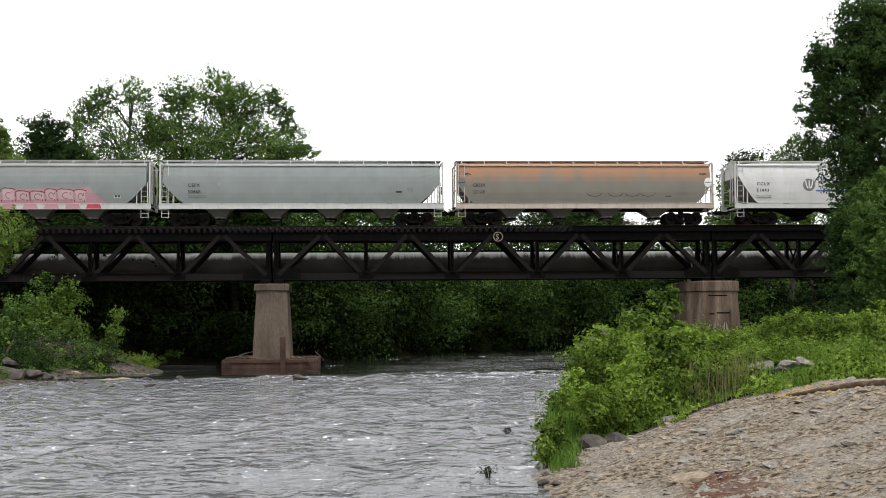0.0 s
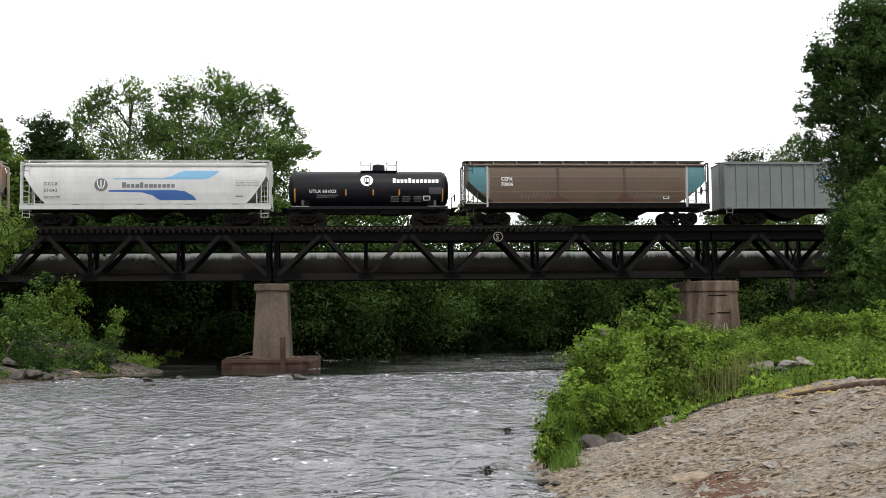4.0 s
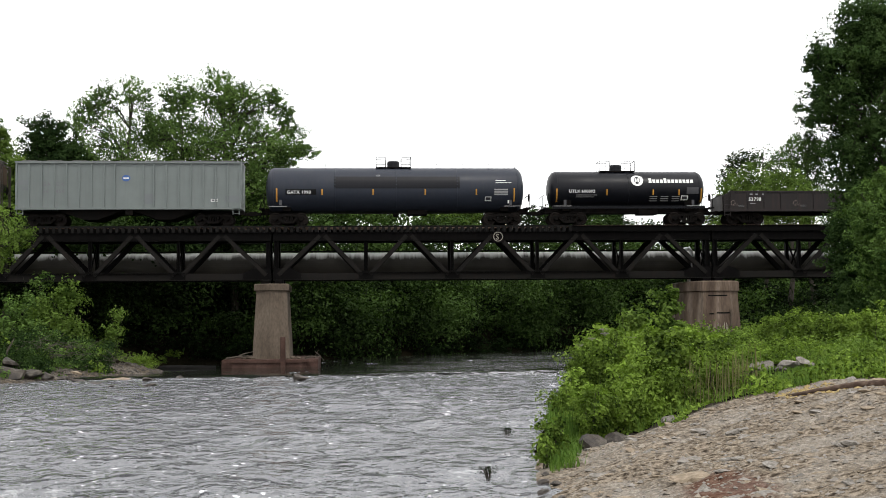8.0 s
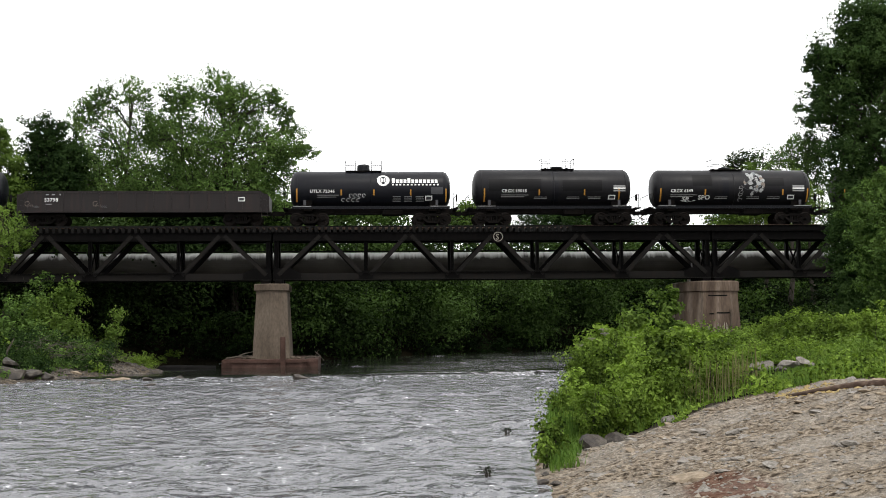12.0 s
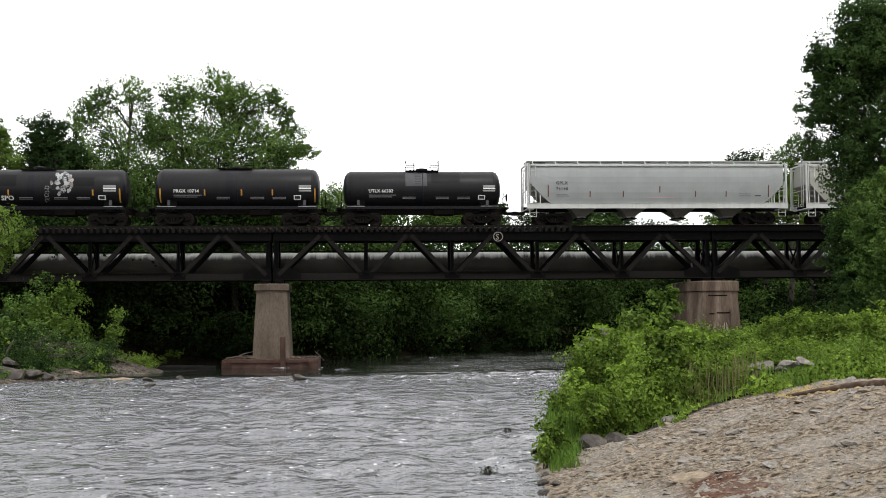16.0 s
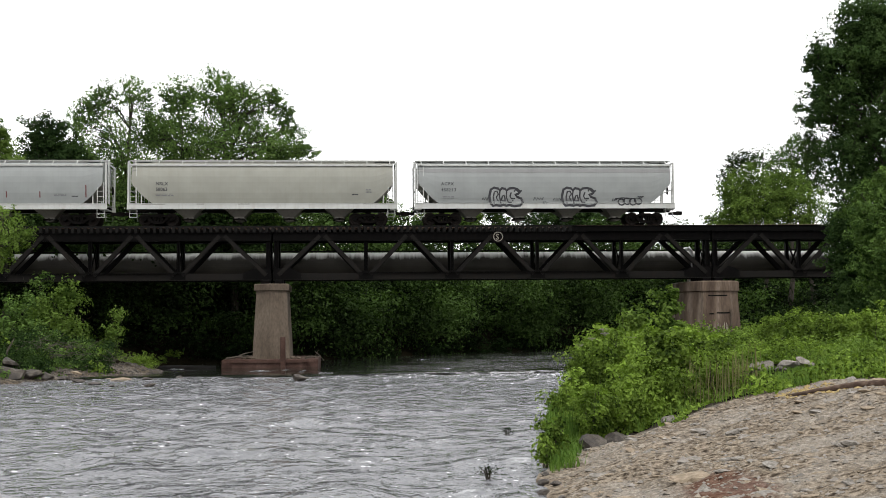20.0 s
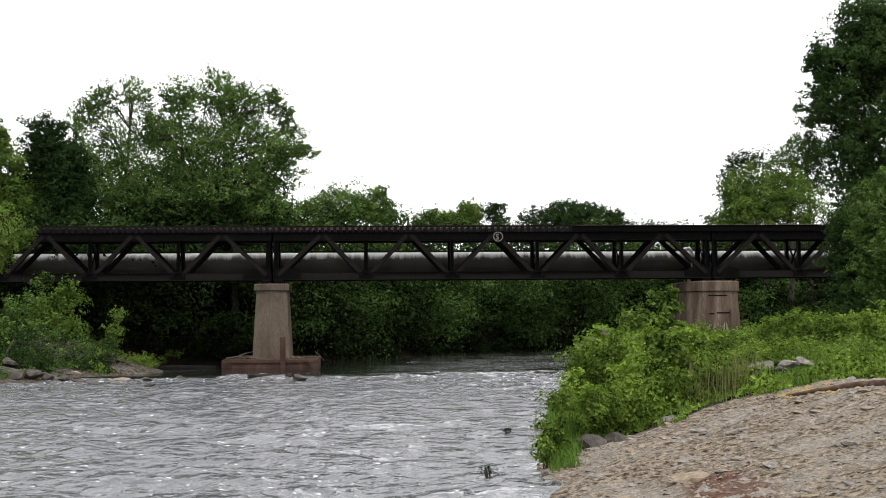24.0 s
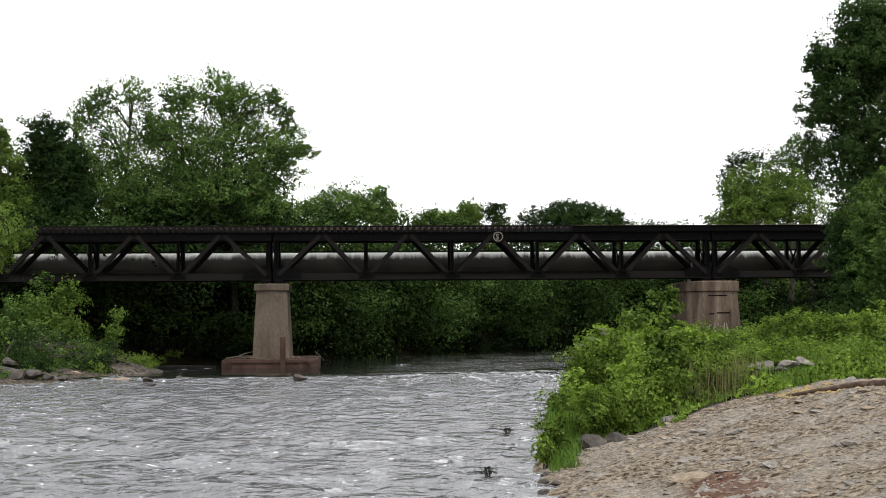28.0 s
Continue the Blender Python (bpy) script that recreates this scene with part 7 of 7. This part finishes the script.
ground_cover("undergrowth", "bright green weeds on the river bank", "leaf_bush", 480, 75, 0.13, 61, weedy, 0.42, (1.5, 18), (27, 46))
ground_cover("undergrowth", "fresh green weeds on the grassy slope", "leaf_bright", 300, 100, 0.14, 64, weedy, 0.55, (8, 27), (38, 64))
ground_cover("undergrowth", "green weeds round the pier", "leaf_bush", 260, 90, 0.2, 62, past_gravel, 0.8, (6, 40), (60, 92))
ground_cover("undergrowth", "weeds on the far gravel shore", "leaf_bush", 130, 60, 0.18, 63, lambda x, y: ~in_river(x, y) & (edge_distance(x, y, LEFT_SHORE, False) > 0.8) & (wobble(x, y, 3.0, 9.0) > 0.3), 0.45, (-32, -15), (65, 90))
ground_cover("undergrowth", "low weeds between the stones of the far shore", "leaf_maple", 90, 70, 0.17, 65, lambda x, y: ~in_river(x, y) & (edge_distance(x, y, LEFT_SHORE, False) > 0.4) & (x < -0.285 * y), 0.36, (-26, -16.5), (63, 76))
ground_cover("undergrowth", "olive weeds under the far shore bushes", "leaf_oak", 150, 80, 0.17, 66, lambda x, y: ~in_river(x, y) & (edge_distance(x, y, LEFT_SHORE, False) > 0.9) & (x < -0.27 * y), 0.55, (-27, -18), (66, 78))
blades("grass", "green grass along the water's edge", "grass", scatter(1600, (1.6, 4.2), (23.3, 30), lambda x, y: on_right_bank(x, y) & (edge_distance(x, y, RIGHT_SHORE, False) < 0.95 + 0.3 * wobble(x, y, 1.0, 3.0)) & (y > 23.6), 71), 0.30, 0.016, 72, lean=0.9)
blades("reeds", "tall green reeds along the water's edge", "grass", scatter(900, (2.2, 4.2), (26.5, 36), lambda x, y: on_right_bank(x, y) & (edge_distance(x, y, RIGHT_SHORE, False) < 0.8 + 0.3 * wobble(x, y, 1.5, 8.0)), 81), 0.85, 0.022, 82, "reeds", 0.3)
blades("grass", "green grass on the bank", "grass", scatter(6000, (4, 24), (27, 48), weedy, 73), 0.40, 0.022, 74)
blades("grass", "short green grass before the boulders", "grass", scatter(3200, (6.5, 11.5), (28.5, 36.6), trodden, 77), 0.13, 0.018, 78)
blades("stalks", "dry upright stalks among the weeds", "dry_stalk", scatter(170, (5.7, 7.4), (28.4, 30.4), past_gravel, 75), 1.05, 0.02, 76, "stalks", 0.15)


# ---- stones, driftwood and small plants ----
def rock_data(name, mat, seed, flat=0.6, rough=0.25, cut=0.55):
    bm = bmesh.new()
    bmesh.ops.create_icosphere(bm, subdivisions=2, radius=1.0)
    r = random.Random(seed)
    cuts = [(Vector((r.gauss(0, 1), r.gauss(0, 1), r.gauss(0, 1))).normalized(), r.uniform(cut, cut + 0.35)) for _ in range(9)]
    for v in bm.verts:
        for nrm, at in cuts:
            over = v.co.dot(nrm) - at
            if over > 0:
                v.co -= nrm * over
        v.co += v.co.normalized() * rough * 0.35 * noise.noise(v.co * 2.1 + Vector((seed, 0, 0)))
        v.co.z *= flat
    return bm_data(name, bm, mat)


def rock(name, label, mat, x, y, size, seed, flat=0.6, turn=0.0, sink=0.3, z=None, stretch=(1, 1), group="", cut=0.55):
    ob = new(name, rock_data(name, mat, seed, flat, 0.25, cut))
    z0 = max(float(ground_height(x, y)), -0.1) if z is None else z
    ob.matrix_basis = pose(x, y, z0 + size * flat * (1 - 2 * sink) * 0.5, 4, -3, turn) @ Matrix.Diagonal((size * stretch[0], size * stretch[1], size, 1))
    return tagged(ob, label, "rock", group)


rock("boulder", "pale split boulder among the weeds", "rock", 9.2, 35.3, 0.36, 3, 0.58, 10, -0.25, stretch=(1.15, 0.8), cut=0.4)
rock("boulder", "pale grey angular boulder among the weeds", "rock", 9.78, 34.9, 0.37, 8, 0.6, 70, -0.2, stretch=(0.9, 1.05), cut=0.4)
rock("boulder", "square grey stone block among the weeds", "rock", 10.4, 35.4, 0.35, 12, 0.62, 5, -0.25, stretch=(1.15, 0.8), cut=0.36)
rock("boulder", "small brown boulder among the weeds", "wet_and_shaded_rock", 9.5, 34.4, 0.20, 15, 0.5, 30, 0.1)
rock("stone_slab", "flat pale stone set in the gravel", "tan_rock", 3.72, 18.7, 0.34, 21, 0.36, 20, 0.25, stretch=(1.15, 0.8))
# tan-grey boulders; the dark wet tone stands for the shrub's shade on them
rock("boulder", "boulder coloured dark for the shade of the bank shrub", "wet_and_shaded_rock", 3.15, 26.3, 0.42, 24, 0.6, 40, 0.2, cut=0.42)
rock("boulder", "boulder coloured dark for the shade of the bank shrub", "wet_and_shaded_rock", 3.75, 26.6, 0.32, 29, 0.5, 15, 0.2, cut=0.42)
rock("boulder", "grey flat boulder at the edge of the weeds", "rock", 5.2, 28.1, 0.22, 33, 0.45, 25, 0.2, stretch=(1.4, 0.9))
rock("river_rock", "low brown rock breaking the riffle", "wet_and_shaded_rock", -7.5, 63.6, 0.50, 35, 0.55, 0, 0.1, z=0.0, stretch=(1.3, 0.8), cut=0.4)
for k, (x, y, sz) in enumerate(((1.8, 22.4, 0.14), (1.72, 21.4, 0.17), (1.9, 23.5, 0.12), (1.62, 20.6, 0.15), (2.0, 21.9, 0.11), (1.9, 20.3, 0.1))):
    rock("waterline_stone", "dark wet stone at the edge of the gravel", "wet_and_shaded_rock", x, y, sz, 140 + k, 0.55, 50 * k, 0.15, group="waterline stones", stretch=(1.3, 0.9), cut=0.42)
for k, (x, y, sz) in enumerate(((-17.7, 61.8, 0.38), (-14.3, 59.4, 0.36), (-16.2, 59.5, 0.25), (-15.7, 64.8, 0.5), (-14.6, 67.5, 0.45), (-19.5, 65.0, 0.4))):
    rock("river_rock", "wet dark rock at the far shoreline", "wet_and_shaded_rock", x, y, sz * 0.85, 40 + k, 0.42, 33 * k, 0.2, z=0.0, group="shoreline rocks", stretch=(1.3, 0.9), cut=0.42)
for k, (x, y, sz) in enumerate(((-17.6, 66.4, 0.62), (-18.6, 67.4, 0.5), (-19.5, 67.9, 0.42), (-17.3, 69.6, 0.4), (-20.6, 68.6, 0.4))):
    rock("shore_stone", "tan stone on the far gravel shore", "tan_rock", x, y, sz * 0.8, 50 + k, 0.38, 41 * k, 0.2, group="far shore stones", stretch=(1.4, 0.9), cut=0.42)
for k, (x, y, sz) in enumerate(((-22.9, 64.4, 0.95), (-22.2, 65.2, 0.75), (-21.5, 65.9, 0.55), (-20.8, 66.6, 0.4), (-23.6, 66.2, 0.8))):
    rock("shore_boulder", "dark wet boulder on the far shore", "wet_and_shaded_rock", x, y, sz, 60 + k, 0.55, 27 * k, 0.2, group="far shore boulders", stretch=(1.2, 0.9), cut=0.42)

for k, (dx, dy, sz) in enumerate(((-1.5, -2.6, 0.3), (-1.75, -3.1, 0.22), (-1.1, -3.3, 0.2), (1.5, -2.8, 0.26), (1.9, -3.2, 0.2), (1.2, -3.35, 0.16))):
    p = on_bridge(PIER_A + dx, dy, 0.62)
    rock("rubble_block", "broken concrete rubble on the pier footing", "concrete", p.x, p.y, sz, 70 + k, 0.6, 37 * k, 0.0, z=0.62, group="footing rubble")


def log(name, label, pts, radii, mat="log"):
    ob = new(name, bm_data(name, tube(pts, radii, 10), mat, True))
    return tagged(ob, label, "log")


def on_ground(x, y, up=0.0):
    return (x, y, max(0.0, float(ground_height(x, y))) + up)


log("driftwood_log", "long weathered brown log at the edge of the gravel", [on_ground(7.25, 25.9, 0.0), on_ground(7.75, 25.35, 0.05), on_ground(8.3, 24.7, 0.05), on_ground(8.85, 23.95, 0.05), on_ground(10.0, 22.7, 0.05)], [0.035, 0.065, 0.078, 0.088, 0.10])
log("shore_beam", "dark waterlogged timber lying along the far shore", [(-20.2, 79.6, 0.14), (-17.5, 79.9, 0.16), (-15.0, 80.3, 0.12)], [0.15, 0.17, 0.14], "tie")
log("bare_snag", "pale bare branch leaning on the far shore", [on_ground(-24.3, 67.5, -0.1), (-24.1, 67.4, 1.6), (-23.7, 67.3, 2.3)], [0.08, 0.06, 0.02], "twig")


for k, (a, b, rad) in enumerate((((-2.9, -3.6, 0.70), (-1.2, -3.4, 0.85), 0.07), ((-2.4, -3.2, 0.72), (-1.1, -3.5, 1.15), 0.05), ((2.3, -3.7, 0.70), (3.2, -3.9, 0.78), 0.06), ((2.9, -3.6, 0.68), (3.25, -4.1, 1.25), 0.03), ((3.0, -3.8, 1.1), (3.6, -4.4, 0.5), 0.03))):
    p, q = on_bridge(PIER_A + a[0], a[1], a[2]), on_bridge(PIER_A + b[0], b[1], b[2])
    log("driftwood_branch", "bare grey driftwood branch caught on the pier footing", [p, p.lerp(q, 0.5) + Vector((0, 0, 0.06)), q], [rad, rad * 0.8, rad * 0.4], "twig")


def brush_pile(x, y, count, spread, tall, seed, label):
    r = random.Random(seed)
    z0 = max(0, float(ground_height(x, y)))
    t = thing("brush_pile", label, "brush", m=pose(x, y, z0))
    for k in range(count):
        a = Vector((r.gauss(0, spread), r.gauss(0, spread * 0.4), r.uniform(0, tall)))
        d = Vector((r.gauss(0, 1), r.gauss(0, 0.5), r.gauss(0.15, 0.4))).normalized() * r.uniform(0.6, 1.6)
        part("branch", tube([a, a + d * 0.5 + Vector((0, 0, 0.1)), a + d], [0.016, 0.011, 0.005], 5), "twig", t)


brush_pile(-22.6, 70.0, 60, 1.1, 0.9, 5, "tangle of dead grey branches on the far shore")
brush_pile(-19.6, 72.2, 24, 0.6, 0.4, 6, "tangle of dead twigs by the sapling")
for x, y, hh, lab in ((0.81, 23.7, 0.2, "small dark water plant in the shallows"), (1.66, 32.4, 0.22, "small sprig standing in the river")):
    bush("water_plant", lab, "leaf_dark", [(x, y, 0.08, 0.13, 0.09), (x + 0.03, y, 0.08 + hh * 0.35, 0.04, hh * 0.28)], 110, 0.05, 5, "water plant")


def flower_stalk(x, y, tall, seed):
    """A thin stem with a flat head of small white flowers."""
    r = random.Random(seed)
    z0 = max(0.0, float(ground_height(x, y)))
    t = thing("flowering_weed", "tall thin weed with a flat white flower head", "weed", "white flowering weeds", pose(x, y, z0))
    lean = r.uniform(-0.25, 0.1)
    top = Vector((lean, r.uniform(-0.1, 0.1), tall))
    part("stem", tube([(0, 0, -0.05), (lean * 0.3, 0, tall * 0.6), top], [0.012, 0.009, 0.005], 5), "grass", t)
    bm = bmesh.new()
    for k in range(14):
        a, q = r.uniform(0, 6.28), 0.12 * r.random() ** 0.5
        p = top + Vector((q * math.cos(a), q * math.sin(a), 0.03 * r.random()))
        add_tube(bm, [top - Vector((0, 0, 0.06)), p], [0.002, 0.002], 3, False)
        add_prism(bm, [(p.x + 0.022 * math.cos(b), p.z + 0.01 * math.sin(b)) for b in (1.26 * i for i in range(5))], p.y - 0.02, p.y + 0.02)
    bmesh.ops.recalc_face_normals(bm, faces=bm.faces)
    part("flower_head", bm, "sign_white", t, "flat white flower head")


for k, (x, y, tall) in enumerate(((3.95, 33.4, 2.0), (4.2, 32.6, 2.1), (4.45, 33.8, 2.2), (4.7, 34.2, 2.3), (5.2, 33.0, 1.9))):
    flower_stalk(x, y, tall, 200 + k)


GROUND = bpy.data.objects["ground"]
STONES = [rock_data("stone", "rock" if k % 2 else "tan_rock", 80 + k, 0.5) for k in range(6)]


def on_gravel(x, y):
    limit = 27.4 + 0.25 * (x - 6) + 0.5 * wobble(x, y, 2.0, 2.0) - 0.9 * np.clip((x - 6.1) / 0.9, 0, 1)
    return on_right_bank(x, y) & (y < limit)


def scatter_stones():
    r = random.Random(9)
    for k, p in enumerate(scatter(280, (1.7, 11), (11, 28), on_gravel, 91, 0.0)):
        s = min(0.15, 0.035 * math.exp(abs(r.gauss(0, 0.65))))
        part("stone", STONES[k % 6], "rock", GROUND, m=pose(p[0], p[1], p[2] + s * 0.08, r.uniform(-15, 15), r.uniform(-15, 15), r.uniform(0, 360)) @ Matrix.Diagonal((s * r.uniform(0.9, 1.6), s, s * r.uniform(0.5, 0.9), 1)))


scatter_stones()


def half_buried_stones():
    r = random.Random(31)
    for k, p in enumerate(scatter(120, (2.2, 10), (12, 27), on_gravel, 98, 0.0)):
        s = r.uniform(0.07, 0.22)
        part("buried_stone", STONES[k % 6], "rock", GROUND, m=pose(p[0], p[1], p[2] - s * 0.12, r.uniform(-8, 8), r.uniform(-8, 8), r.uniform(0, 360)) @ Matrix.Diagonal((s * r.uniform(1.0, 1.7), s, s * 0.55, 1)))


half_buried_stones()


def pebbles(name, label, mat, pts, size, seed):
    """Loose small gravel: squat eight-cornered chips."""
    r = np.random.default_rng(seed)
    n = len(pts)
    base = np.array([(1, 0, 0), (0, 1, 0), (-1, 0, 0), (0, -1, 0), (0, 0, 0.6), (0, 0, -0.6)], dtype=float)
    s = size * np.exp(r.normal(0, 0.5, n))
    v = base[None] * s[:, None, None] * r.uniform(0.6, 1.3, (n, 6, 3))
    a = r.uniform(0, 6.28, n)
    c, q = np.cos(a)[:, None], np.sin(a)[:, None]
    x, y = v[:, :, 0] * c - v[:, :, 1] * q, v[:, :, 0] * q + v[:, :, 1] * c
    v = np.stack([x, y, v[:, :, 2]], axis=2) + pts[:, None, :]
    f = np.array([(0, 1, 4), (1, 2, 4), (2, 3, 4), (3, 0, 4), (1, 0, 5), (2, 1, 5), (3, 2, 5), (0, 3, 5)])
    f = (np.arange(n)[:, None, None] * 6 + f[None]).reshape(-1, 3)
    tagged(new(name, data_from(name, v.reshape(-1, 3), f, mat)), label, "gravel", kind="stuff")


pebbles("gravel", "loose tan gravel on the bank", "pebble", scatter(9000, (1.7, 10.5), (10.5, 28), on_gravel, 92, 0.0), 0.022, 93)
pebbles("leaf_litter", "yellow dry litter along the log", "litter", scatter(1500, (7.2, 10.6), (22.6, 27.2), lambda x, y: on_right_bank(x, y) & (np.abs(y - 26.0 + 1.18 * (x - 7.3) - 0.25) < 0.55 + 0.3 * wobble(x, y, 0.8, 5.0)), 99, 0.0), 0.026, 100)
pebbles("gravel", "loose grey gravel on the bank", "rock", scatter(3000, (1.7, 10.5), (10.5, 28), on_gravel, 94, 0.0), 0.026, 95)
pebbles("gravel", "stones along the far shore", "wet_and_shaded_rock", scatter(2600, (-26, -15), (60, 76), lambda x, y: ~in_river(x, y) & (edge_distance(x, y, LEFT_SHORE, False) < 2.2), 96, 0.0), 0.05, 97)


# ---- what moves ----
def travelled(t):
    """Metres the train has gone by t seconds; it slows a little."""
    knots, speeds = (0.0, 3.5, 8.0, 12.5, 17.0, 21.5, 28.0), (12.413, 12.227, 12.187, 12.100, 11.826, 11.775, 11.775)
    marks = [k for k in knots if k < t] + [t]
    at = np.interp(marks, knots, speeds)
    return float(np.sum((at[1:] + at[:-1]) / 2 * np.diff(marks)))


def turn_wheels():
    """Every wheelset rolls without slipping while its car is on the bridge."""
    offsets = dict((car.name, offset) for car, offset in TRAIN)
    gone = [travelled(k / 30) for k in range(841)]
    for car, w in WHEELSETS:
        at = offsets[car.name] + w.parent.location.x + w.location.x
        seen = [k for k in range(841) if -36 < at - gone[k] < 34]
        if not seen:
            continue
        rows = [(0.0, w.matrix_basis.copy())] if seen[0] > 0 else []
        spot = w.location.copy()
        for k in seen:
            rows.append((k / 30, Matrix.Translation(spot) @ Matrix.Rotation(-(gone[k] - gone[seen[0]]) / WHEEL_R, 4, "Y")))
        if seen[-1] < 840:
            rows.append((28.0, rows[-1][1]))
        walk(w, rows)


def motions():
    times = [0.5 * k for k in range(57)]
    gone = [travelled(t) for t in times]
    for car, offset in TRAIN:
        walk(car, [(t, BRIDGE @ pose(offset - g, 0, RAIL_Z)) for t, g in zip(times, gone)])
    turn_wheels()
    walk(rapids, [(t, pose(-0.15 * t, -1.25 * t, 0)) for t in (0.0, 7.0, 14.0, 21.0, 28.0)])


motions()
